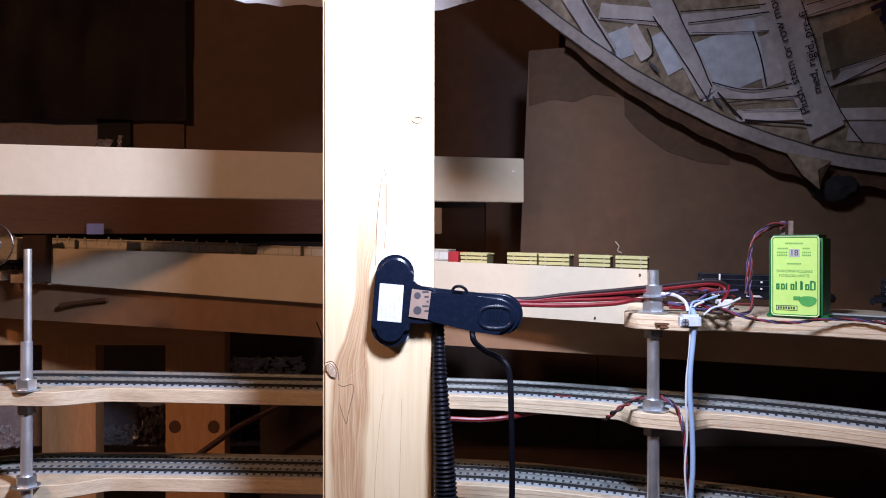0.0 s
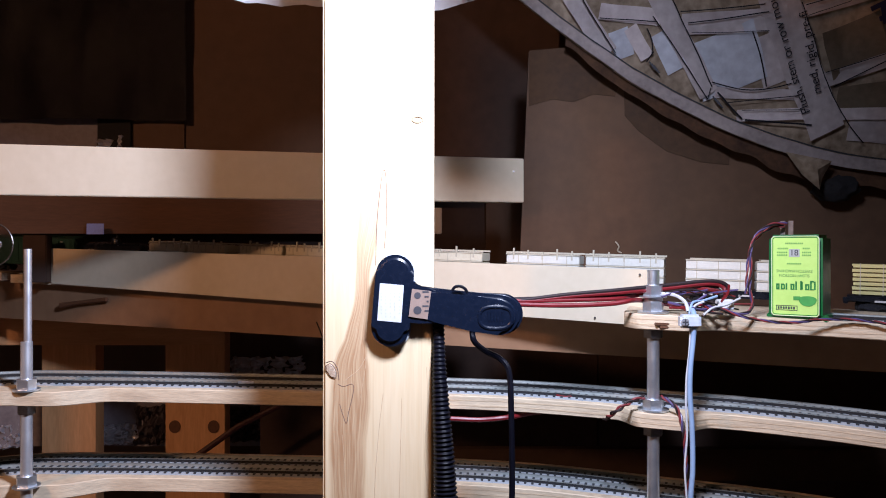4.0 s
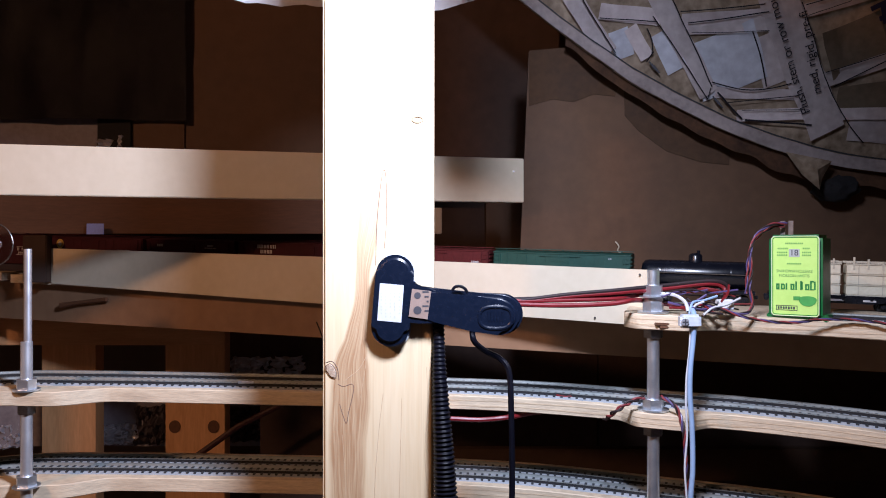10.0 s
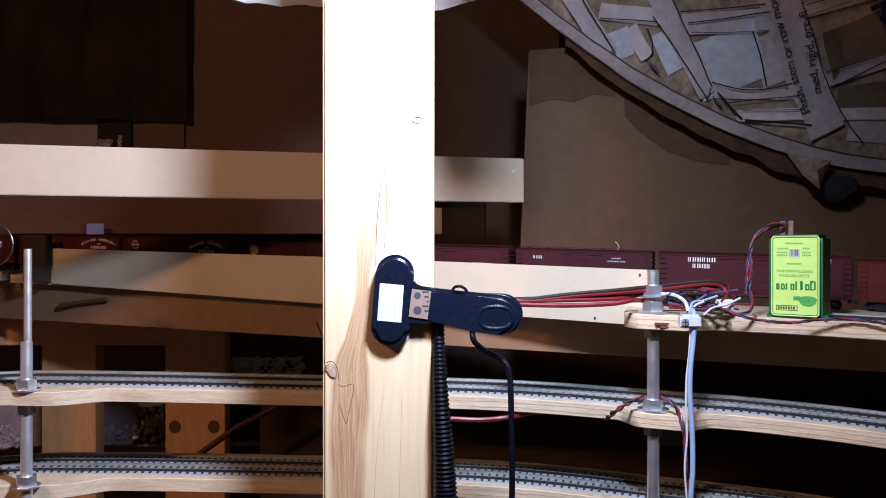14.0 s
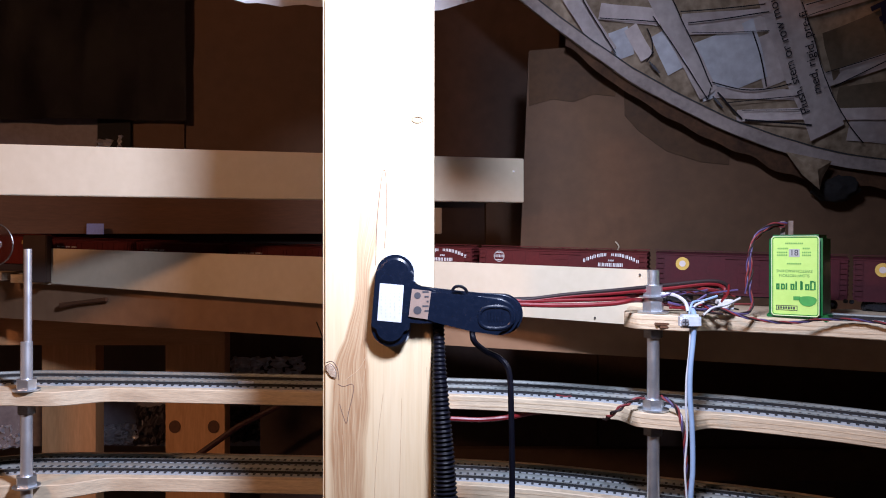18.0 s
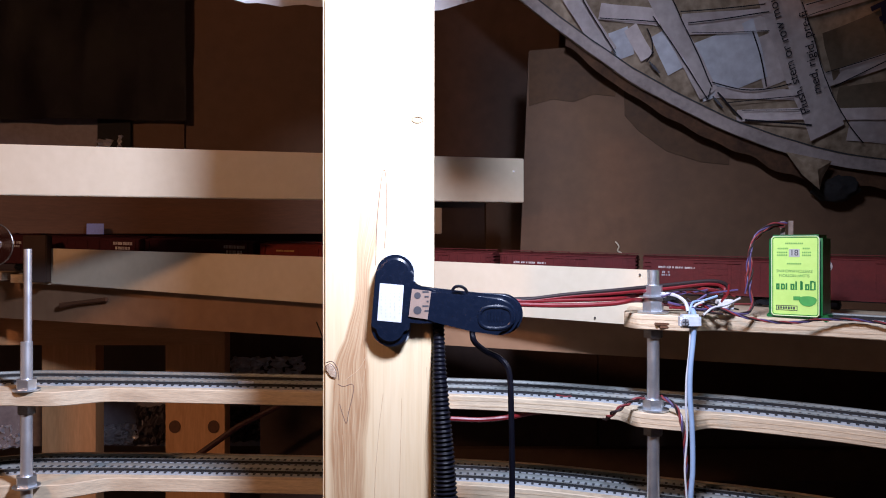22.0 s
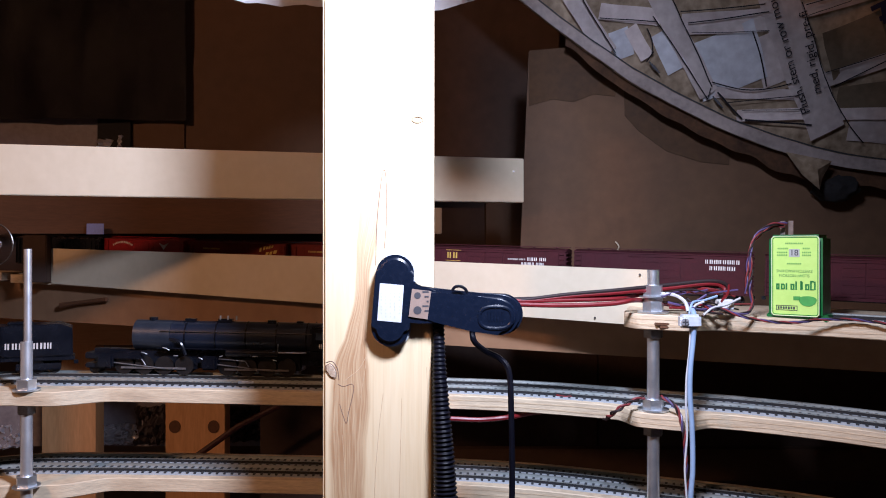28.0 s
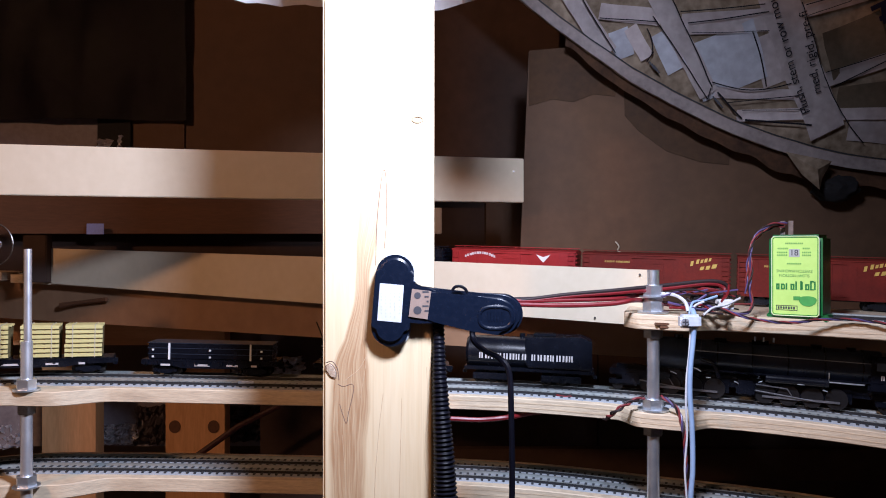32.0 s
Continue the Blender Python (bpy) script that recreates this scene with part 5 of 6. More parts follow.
    # connectors and loose ends by the rod
    solid("wire_connector", one(box, 0.2495, 0.2639, 0.695, 0.705, 1.1943, 1.2041, 0.001), LABEL_WHITE, "small white plastic wire connector", "connector")
    for k, (m, pts) in enumerate((
        (WIRE_WHITE, ((0.2034, 0.712, 1.2086), (0.2119, 0.7, 1.2077), (0.2175, 0.69, 1.2027), (0.218, 0.682, 1.1943))),
        (WIRE_PURPLE, ((0.2368, 0.69, 1.2088), (0.2256, 0.69, 1.2022), (0.217, 0.7, 1.199), (0.207, 0.71, 1.2009))),
        (WIRE_WHITE, ((0.233, 0.685, 1.2031), (0.226, 0.685, 1.2001), (0.22, 0.682, 1.1943))),
        (WIRE_RED, ((0.2411, 0.685, 1.1935), (0.2317, 0.69, 1.1997), (0.219, 0.69, 1.1972), (0.2067, 0.7, 1.1964))),
        (WIRE_PURPLE, ((0.2571, 0.69, 1.1956), (0.2429, 0.69, 1.1966), (0.23, 0.685, 1.196), (0.2208, 0.68, 1.1979))),
        (WIRE_BLUE, ((0.2469, 0.69, 1.2078), (0.2342, 0.69, 1.2038), (0.223, 0.685, 1.2021), (0.2183, 0.68, 1.1924))),
        (WIRE_WHITE, ((0.2308, 0.68, 1.1914), (0.2411, 0.685, 1.1975), (0.2546, 0.69, 1.1997), (0.2692, 0.695, 1.2055))),
        (WIRE_RED, ((0.2646, 0.71, 1.2165), (0.2598, 0.7, 1.2093), (0.2518, 0.695, 1.2019))),
        (WIRE_BLACK, ((0.2222, 0.7, 1.2052), (0.2283, 0.692, 1.1985), (0.2351, 0.685, 1.194), (0.2498, 0.684, 1.1921))),
    )):
        solid("loose_wire", one(tube, curve3(pts, 8), 0.0011 if k else 0.0016, 6), m, "loose thin hook-up wire beside the rod", "wire", group="loose wires")
    random.seed(5)
    for k in range(8):
        x, z = random.uniform(0.200, 0.225), random.uniform(1.196, 1.211)
        pts = [(x, random.uniform(0.695, 0.715), z)]
        for j in range(3):
            x += random.uniform(0.010, 0.024)
            z = min(1.213, max(1.194, z + random.uniform(-0.008, 0.007)))
            pts.append((x, random.uniform(0.695, 0.715), z))
        solid("loose_wire", one(tube, curve3(pts, 6), 0.0008, 6), (WIRE_PURPLE, WIRE_BLACK, WIRE_DULL, WIRE_BLACK)[k % 4], "loose thin hook-up wire in a tangle beside the rod", "wire", group="loose wires")
    # clip and light blue cable hanging down
    th = thing("cable_clip", (0.2162, 0.675, 1.1859), "pale blue plastic cable clip screwed to the deck edge", "clip")
    part("clip_body", one(box, 0.2059, 0.2242, 0.664, 0.674, 1.1812, 1.1931, 0.002), CLIP_WHITE, th)
    cx, cz = 0.2093, 1.1869
    part("screw", one(tube, [(cx, 0.6625, cz), (cx, 0.666, cz)], 0.0032, 12), POLISHED, th, "cross-head screw")
    bm = bmesh.new()
    box(bm, cx - 0.0024, cx + 0.0024, 0.6621, 0.6626, cz - 0.0005, cz + 0.0005)
    box(bm, cx - 0.0005, cx + 0.0005, 0.6620, 0.6627, cz - 0.0024, cz + 0.0024)
    part("screw_slot", bm, INK, th, smooth=False)
    solid("blue_cable", one(tube, curve3(((0.2219, 0.685, 1.1975), (0.2196, 0.67, 1.1903), (0.2186, 0.67, 1.1716), (0.2155, 0.668, 1.1472), (0.215, 0.668, 1.1226), (0.2169, 0.668, 1.0931), (0.2174, 0.668, 1.0587), (0.2155, 0.668, 1.0242), (0.2151, 0.67, 0.9249)), 12), 0.0023, 10), WIRE_BLUE, "light blue cable hanging from the clip", "cable")
    solid("white_wire", one(tube, curve3(((0.2167, 0.672, 1.1812), (0.2158, 0.672, 1.1614), (0.2133, 0.672, 1.1367), (0.2128, 0.672, 1.1119), (0.2138, 0.672, 1.0872), (0.2118, 0.672, 1.0575), (0.2138, 0.672, 1.0229), (0.2138, 0.672, 0.9734)), 12), 0.0009, 8), WIRE_WHITE, "thin white wire hanging beside the blue cable", "cable")
    solid("red_wire", one(tube, curve3(((-0.0022, 0.758, 1.0831), (0.0368, 0.758, 1.0814), (0.0677, 0.76, 1.0838), (0.096, 0.785, 1.0829), (0.1214, 0.8, 1.0821)), 10), 0.0024, 8), WIRE_RED, "red wire slung under the middle deck", "wire")
    solid("red_wire", one(tube, curve3(((-0.1567, 0.95, 1.1598), (-0.1525, 0.95, 1.1493), (-0.1483, 0.95, 1.1388)), 6), 0.0008, 6), WIRE_BLACK, "short dark wire hanging from the guard strip", "wire")


wiring()


ROD_DARK = mat("oily_steel_rod", (0.34, 0.34, 0.36), (0.18, 0.18, 0.20), rough=0.45, metal=0.8, scale=120)


# ---- rolling stock; each car stands on the rail top at its own origin and faces +x ----
CARS = []
WIDTH = 0.036


def wheel_mesh():
    bm = bmesh.new()
    prof = [(-0.0016, 0.0062), (-0.0010, 0.0062), (-0.0008, 0.0055), (0.0010, 0.0053), (0.0012, 0.0040), (0.0004, 0.0036), (0.0004, 0.0015), (0.0014, 0.0012)]
    rings = [[bm.verts.new((r * math.cos(a), -u, r * math.sin(a) + 0.0055)) for a in [k * math.pi / 7 for k in range(14)]] for u, r in prof]
    for a, b in zip(rings, rings[1:]):
        for k in range(14):
            bm.faces.new((a[k], a[(k + 1) % 14], b[(k + 1) % 14], b[k]))
    bm.faces.new(rings[0])
    bm.faces.new(rings[-1])
    return finish(bm, "wheel", WHEEL_BLACK, True)


WHEEL = wheel_mesh()


def add_wheel(parent, x, side, scale=1.0):
    ob = new("wheel", WHEEL)
    ob.parent = parent
    ob.matrix_basis = Matrix.Translation((x, side * 0.0083, 0)) @ Matrix.Diagonal((scale, -side, scale, 1))
    BASE[ob] = BASE[parent]
    return ob


def truck(car, x):
    bm = bmesh.new()
    for side in (-1, 1):
        y = side * 0.0125
        plate(bm, [(x - 0.0125, 0.0045), (x - 0.0125, 0.0075), (x - 0.005, 0.0095), (x + 0.005, 0.0095), (x + 0.0125, 0.0075), (x + 0.0125, 0.0045), (x + 0.009, 0.004), (x + 0.004, 0.0022), (x - 0.004, 0.0022), (x - 0.009, 0.004)], y - 0.0011, y + 0.0011)
        for q in (-0.0105, 0.0105):
            tube(bm, [(x + q, y - side * 0.001, 0.0055), (x + q, y + side * 0.0022, 0.0055)], 0.0019, 8)
    box(bm, x - 0.003, x + 0.003, -0.0125, 0.0125, 0.005, 0.0115)
    tr = part("truck", bm, CAR_BLACK, car, "black sprung truck")
    for q in (-0.0105, 0.0105):
        for side in (-1, 1):
            add_wheel(tr, x + q, side)
    return tr


def couplers(car, L):
    for e in (-1, 1):
        part("coupler", one(box, e * L / 2 - 0.001 if e > 0 else -L / 2 - 0.0035, e * L / 2 + 0.0035 if e > 0 else -L / 2 + 0.001, -0.0018, 0.0018, 0.0075, 0.0115, 0.0006), CAR_BLACK, car, "knuckle coupler")


def lettering(car, x, z, text, h, material, y=-WIDTH / 2 - 0.0002, label="lettering blocks", arch=0.0, name="lettering"):
    """A road name as a row of plain letter-sized blocks; each letter a pair of upright bars; text only gives their count and gaps."""
    bm = bmesh.new()
    w = h * 0.74
    total = sum((w * 1.28) if c != " " else w * 0.7 for c in text)
    px = x - total / 2
    for i, c in enumerate(text):
        if c == " ":
            px += w * 0.7
            continue
        u = (px + w / 2 - x) / max(total / 2, 1e-6)
        zc = z + arch * (1 - u * u) - arch
        ww = w * (0.78 + 0.22 * ((i * 7) % 3) / 2)
        for a, b in ((0.0, 0.36), (0.64, 1.0)):
            box(bm, px + ww * a, px + ww * b, y - 0.0002, y + 0.0002, zc - h * 0.46, zc + h * 0.46)
        px += w * 1.28
    return part(name, bm, material, car, label, smooth=False)


def disc(car, x, z, r, material, label, hole=0.0, y=-WIDTH / 2 - 0.0002):
    bm = bmesh.new()
    n = 22
    o = [(x + r * math.cos(k * 2 * math.pi / n), z + r * math.sin(k * 2 * math.pi / n)) for k in range(n)]
    if not hole:
        plate(bm, o, y - 0.0002, y + 0.0002)
    else:
        i_ = [(x + hole * math.cos(k * 2 * math.pi / n), z + hole * math.sin(k * 2 * math.pi / n)) for k in range(n)]
        ov, iv = [bm.verts.new((a, y - 0.0002, b)) for a, b in o], [bm.verts.new((a, y - 0.0002, b)) for a, b in i_]
        for k in range(n):
            bm.faces.new((ov[k], ov[(k + 1) % n], iv[(k + 1) % n], iv[k]))
        bmesh.ops.solidify(bm, geom=bm.faces, thickness=-0.0003)
    return part("emblem", bm, material, car, label, smooth=False)


def stripe(car, x0, x1, z0, z1, material, label="painted mark", y=-WIDTH / 2 - 0.0002):
    return part("mark", one(box, x0, x1, y - 0.0002, y + 0.0002, z0, z1), material, car, label, smooth=False)


def enrol(car, front, rear):
    """front, rear: seconds at which the car's ends pass the start mark."""
    CARS.append((car, (front + rear) / 2, (rear - front) * SPEED))


def car_length(front, rear):
    return (rear - front) * SPEED - 0.004


def boxcar(front, rear, paint, label, top=0.0585, doors=1, ribs=0, marks=None, name="boxcar"):
    L = car_length(front, rear)
    car = thing(name, (0, 0, 0), label, "model freight car", "freight train")
    BASE[car] = Vector((0, 0, 0))
    z0, zr = 0.0125, top - 0.0035
    part("body", one(box, -L / 2, L / 2, -WIDTH / 2, WIDTH / 2, z0, zr, 0.0006), paint, car)
    # low-pitched roof with seams
    bm = bmesh.new()
    hw = WIDTH / 2 + 0.0008
    prof = [(-hw, zr - 0.0012), (-hw, zr), (0, top - 0.0010), (hw, zr), (hw, zr - 0.0012)]
    a = [bm.verts.new((-L / 2 - 0.0006, y, z)) for y, z in prof]
    b = [bm.verts.new((L / 2 + 0.0006, y, z)) for y, z in prof]
    for i in range(5):
        bm.faces.new((a[i], b[i], b[(i + 1) % 5], a[(i + 1) % 5]))
    bm.faces.new(a)
    bm.faces.new(b[::-1])
    n = 13
    for k in range(1, n):
        x = -L / 2 + L * k / n
        for side in (-1, 1):
            v = [bm.verts.new(p) for p in ((x - 0.0005, 0, top - 0.0004), (x + 0.0005, 0, top - 0.0004), (x + 0.0005, side * hw, zr + 0.0006), (x - 0.0005, side * hw, zr + 0.0006))]
            bm.faces.new(v)
    roof = part("roof", bm, paint, car)
    part("running_board", one(box, -L / 2 - 0.002, L / 2 + 0.002, -0.0034, 0.0034, top, top + 0.0007), paint, roof)
    for k in range(7):
        x = -L / 2 + L * (k + 0.5) / 7
        part("board_bracket", one(box, x - 0.0004, x + 0.0004, -0.004, 0.004, top - 0.001, top), paint, roof)
    # side sill, door and its tracks
    part("side_sill", one(box, -L / 2 + 0.004, L / 2 - 0.004, -WIDTH / 2 - 0.0006, -WIDTH / 2 + 0.001, z0 - 0.0012, z0 + 0.0022), paint, car)
    dw = 0.022
    for k in range(doors):
        x = (k - (doors - 1) / 2) * dw * 1.02
        door = part("door", one(box, x - dw / 2, x + dw / 2, -WIDTH / 2 - 0.0010, -WIDTH / 2 + 0.0005, z0 + 0.003, zr - 0.0045, 0.0004), paint, car)
        for j in range(4):
            zz = z0 + 0.006 + j * (zr - z0 - 0.016) / 3
            part("door_rib", one(box, x - dw / 2 + 0.001, x + dw / 2 - 0.001, -WIDTH / 2 - 0.0015, -WIDTH / 2 - 0.0008, zz, zz + 0.0012), paint, door)
    for zz in (zr - 0.0042, z0 + 0.0024):
        part("door_track", one(box, -dw * (0.6 + doors * 0.5), dw * (0.6 + doors * 0.5), -WIDTH / 2 - 0.0014, -WIDTH / 2, zz, zz + 0.0009), paint, car)
    if ribs:
        for k in range(ribs):
            x = -L / 2 + L * (k + 0.5) / ribs
            if abs(x) > dw * doors / 2 + 0.003:
                part("side_rib", one(box, x - 0.0005, x + 0.0005, -WIDTH / 2 - 0.0007, -WIDTH / 2, z0 + 0.002, zr - 0.003), paint, car)
    else:
        for k in range(12):
            x = -L / 2 + L * (k + 0.5) / 12
            if abs(x) > dw * doors / 2 + 0.002:
                part("panel_seam", one(box, x - 0.0003, x + 0.0003, -WIDTH / 2 - 0.0003, -WIDTH / 2, z0 + 0.002, zr - 0.002), paint, car)
    # ladders and end ribs
    for e in (-1, 1):
        bm = bmesh.new()
        x = e * (L / 2 - 0.0048)
        for w in (-0.0036, 0.0036):
            box(bm, x + w - 0.0003, x + w + 0.0003, -WIDTH / 2 - 0.0014, -WIDTH / 2 - 0.0004, z0, zr - 0.002)
        for k in range(7):
            zz = z0 + 0.004 + k * (zr - z0 - 0.009) / 6
            box(bm, x - 0.0036, x + 0.0036, -WIDTH / 2 - 0.0014, -WIDTH / 2 - 0.0008, zz, zz + 0.0006)
        part("ladder", bm, paint, car, smooth=False)
        bm = bmesh.new()
        for k in range(8):
            zz = z0 + 0.004 + k * (zr - z0 - 0.008) / 7
            box(bm, e * L / 2 - 0.0008, e * L / 2 + 0.0016, -WIDTH / 2 + 0.003, WIDTH / 2 - 0.003, zz, zz + 0.0022, 0.0006)
        part("end_ribs", bm, paint, car)
    part("underframe", one(box, -L / 2 + 0.01, L / 2 - 0.01, -0.006, 0.006, 0.0095, z0), CAR_BLACK, car)
    truck(car, -L / 2 + 0.024)
    truck(car, L / 2 - 0.024)
    couplers(car, L)
    if marks:
        marks(car, L)
    enrol(car, front, rear)
    return car


def flatcar(front, rear, label):
    L = car_length(front, rear) - 0.008
    car = thing("flat_car", (0, 0, 0), label, "model freight car", "freight train")
    BASE[car] = Vector((0, 0, 0))
    part("draft_gear", one(box, -L / 2 - 0.004, L / 2 + 0.004, -0.003, 0.003, 0.0095, 0.0145, 0.0005), CAR_BLACK, car)
    part("deck", one(box, -L / 2, L / 2, -WIDTH / 2, WIDTH / 2, 0.0150, 0.0172, 0.0004), CAR_BLACK, car)
    bm = bmesh.new()
    plate(bm, [(-L / 2, 0.0150), (-L / 2, 0.0118), (-L / 2 + 0.03, 0.0110), (-L / 2 + 0.045, 0.0085), (L / 2 - 0.045, 0.0085), (L / 2 - 0.03, 0.0110), (L / 2, 0.0118), (L / 2, 0.0150)], -WIDTH / 2, -WIDTH / 2 + 0.0014)
    plate(bm, [(-L / 2, 0.0150), (-L / 2, 0.0118), (-L / 2 + 0.03, 0.0110), (-L / 2 + 0.045, 0.0085), (L / 2 - 0.045, 0.0085), (L / 2 - 0.03, 0.0110), (L / 2, 0.0118), (L / 2, 0.0150)], WIDTH / 2 - 0.0014, WIDTH / 2)
    sill = part("side_sill", bm, CAR_BLACK, car)
    for k in range(11):
        x = -L / 2 + L * (k + 0.5) / 11
        part("stake_pocket", one(box, x - 0.0012, x + 0.0012, -WIDTH / 2 - 0.0012, -WIDTH / 2, 0.0120, 0.0160), CAR_BLACK, car)
    for x, w in ((-L * 0.32, 0.010), (-L * 0.05, 0.016), (L * 0.17, 0.012), (L * 0.33, 0.006)):
        part("mark", one(box, x - w / 2, x + w / 2, -WIDTH / 2 - 0.0004, -WIDTH / 2 + 0.0002, 0.0108, 0.0128), INK_PALE, sill, "small pale lettering bar", smooth=False)
    truck(car, -L / 2 + 0.024)
    truck(car, L / 2 - 0.024)
    couplers(car, L)
    enrol(car, front, rear)
    return car, L


def lumber_stack(car, x0, x1, z0, z1, material, label, layers=7):
    h = (z1 - z0) / layers
    hw = WIDTH / 2 - 0.002
    random.seed(int(abs(x0) * 1e5) + layers)
    # the core's dark colour paints the shade between the planks
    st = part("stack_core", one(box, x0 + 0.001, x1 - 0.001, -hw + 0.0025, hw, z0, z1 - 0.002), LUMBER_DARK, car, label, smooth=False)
    for k in range(layers):
        e = random.uniform(-0.0007, 0.0007)
        part("plank", one(box, x0 + e, x1 + e * 0.4, -hw + abs(e) * 0.5, -hw + 0.0026, z0 + k * h + 0.0010, z0 + (k + 1) * h - 0.0004), material, st, smooth=False)
    for j in range(1, 6):
        e = random.uniform(-0.0012, 0.0012)
        part("plank", one(box, x0 + e, x1 + e, -hw + j * hw / 3 + 0.0002, -hw + (j + 1) * hw / 3 - 0.0002, z1 - 0.002, z1 - 0.0002), material, st, smooth=False)
    for x in (x0 + (x1 - x0) * 0.2, x0 + (x1 - x0) * 0.8):
        part("band", one(box, x - 0.0004, x + 0.0004, -hw - 0.0003, hw + 0.0003, z0, z1 + 0.0003), STICK, st, "thin strap")
    bm = bmesh.new()
    for k in range(1, layers):
        for j in range(4):
            x = x0 + (x1 - x0) * (j + 0.5) / 4
            box(bm, x - 0.0006, x + 0.0006, -hw - 0.0006, hw + 0.0006, z0 + k * h - 0.0002, z0 + k * h + 0.0006)
    part("sticker", bm, KNOT, st, "dark spacer sticks", smooth=False)
    return st


def wrapped_pack(car, x0, x1, z0, z1, material, label, pegs, rows=3):
    hw = WIDTH / 2 - 0.001
    h = (z1 - z0) / rows
    bm = bmesh.new()
    for k in range(rows):
        box(bm, x0, x1, -hw, hw, z0 + k * h, z0 + (k + 1) * h - 0.0008, 0.0008)
    pk = part("lumber_pack", bm, material, car, label)
    bm = bmesh.new()
    for k in range(rows + 1):
        box(bm, x0 - 0.0008, x1 + 0.0008, -hw - 0.0008, -hw + 0.0004, z0 + k * h - 0.0010, z0 + k * h + 0.0002)
    part("side_batten", bm, STICK, pk, "thin pale batten", smooth=False)
    for k in range(3):
        x = x0 + (x1 - x0) * (k + 0.5) / 3
        part("band", one(box, x - 0.0004, x + 0.0004, -hw - 0.0005, hw + 0.0005, z0, z1 + 0.0002), STICK, pk, "thin strap")
    if pegs:
        # rails and pegs left standing on top
        for y in (-hw + 0.002, hw - 0.004):
            part("top_rail", one(box, x0 - 0.001, x1 + 0.001, y, y + 0.0018, z1 + 0.0006, z1 + 0.0026), STICK, pk, "pale stick along the top")
        for k in range(pegs):
            x = x0 + (x1 - x0) * (k + 0.5) / pegs
            part("peg", one(box, x - 0.0009, x + 0.0009, -hw - 0.0006, -hw + 0.0016, z1 - 0.006, z1 + 0.0030 + 0.0020 * ((k * 5 + pegs) % 3)), STICK, pk, "short upright peg")
    else:
        part("top_rail", one(box, x0 + 0.004, x1 - 0.001, -hw + 0.002, hw - 0.002, z1, z1 + 0.0016), STICK, pk, "pale boards along the top")
    return pk


def train():
    # loaded flat cars
    for f, r in ((-4.37, -3.26), (-3.06, -1.95)):
        car, L = flatcar(f, r, "black flat car carrying a dark stake load")
        ld = part("pipe_load", one(box, -L / 2 + 0.006, L / 2 - 0.006, -0.015, 0.015, 0.0172, 0.0345, 0.001), CAR_BLACK, car, "dark block load")
        for zz in (0.0225, 0.0285, 0.0338):
            part("load_seam", one(box, -L / 2 + 0.0055, L / 2 - 0.0055, -0.0155, 0.0155, zz, zz + 0.0008), GRAPHITE, ld)
        for x in (-0.30, 0.30):
            part("stake", one(box, L * x - 0.0009, L * x + 0.0009, -0.0165, -0.015, 0.0172, 0.0345), LABEL_WHITE, ld, "white side stake")
        for x in (-0.42, 0.0, 0.38):
            for zz in (0.019, 0.0262):
                part("bolt_head", one(box, L * x - 0.001, L * x + 0.001, -0.0162, -0.015, zz, zz + 0.0018), LABEL_WHITE, ld, "small white block")
    car, L = flatcar(-1.77, -0.42, "black flat car with four stacks of yellow lumber")
    for a, b in ((-0.49, -0.285), (-0.27, -0.065), (0.0, 0.203), (0.235, 0.438)):
        lumber_stack(car, L * a, L * b, 0.0176, 0.0515, LUMBER, "stack of yellow sawn lumber")
    car, L = flatcar(-0.38, 0.92, "black flat car with yellow lumber and a white wrapped pack")
    lumber_stack(car, L * 0.26, L * 0.46, 0.0176, 0.0500, LUMBER, "stack of yellow sawn lumber")
    pk = wrapped_pack(car, -L * 0.245, L * 0.165, 0.0176, 0.0515, WRAP_WHITE, "white wrapped lumber pack", 0)
    part("pack_end", one(box, L * 0.17, L * 0.245, -WIDTH / 2 + 0.0005, WIDTH / 2 - 0.0005, 0.0176, 0.0505, 0.0005), RED_TAG, car, "red painted block")
    lumber_stack(car, -L * 0.47, -L * 0.265, 0.0176, 0.0500, LUMBER, "stack of yellow sawn lumber")
    for f, r, paint, pegs, tall in ((0.98, 2.12, WRAP_WHITE, 0, 0.0495), (2.15, 3.60, WRAP_WHITE, 5, 0.0500), (3.68, 5.15, WRAP, 4, 0.0500), (5.18, 6.32, WRAP, 6, 0.0500), (6.36, 7.48, WRAP, 5, 0.0500)):
        car, L = flatcar(f, r, "dark flat car with two cream wrapped lumber packs")
        wrapped_pack(car, -L * 0.48, -L * 0.02, 0.0176, tall, paint, "cream wrapped lumber pack with battens", pegs)
        wrapped_pack(car, L * 0.02, L * 0.48, 0.0176, tall, paint, "cream wrapped lumber pack with battens", pegs)
    # tank car
    f, r = 7.52, 8.45
    L = car_length(f, r)
    car = thing("tank_car", (0, 0, 0), "black tank car with a domed top", "model freight car", "freight train")
    BASE[car] = Vector((0, 0, 0))
    n = 14
    prof = [(-L / 2 + 0.004, 0.006), (-L / 2 + 0.005, 0.011), (-L / 2 + 0.008, 0.0145), (-L / 2 + 0.012, 0.0155)]
    prof = prof + [(-x, q) for x, q in prof[::-1]]
    part("tank", one(tube, [(x, 0, 0.0325) for x, q in prof], 0.0155, 24, True, [q for x, q in prof]), CAR_BLACK, car)
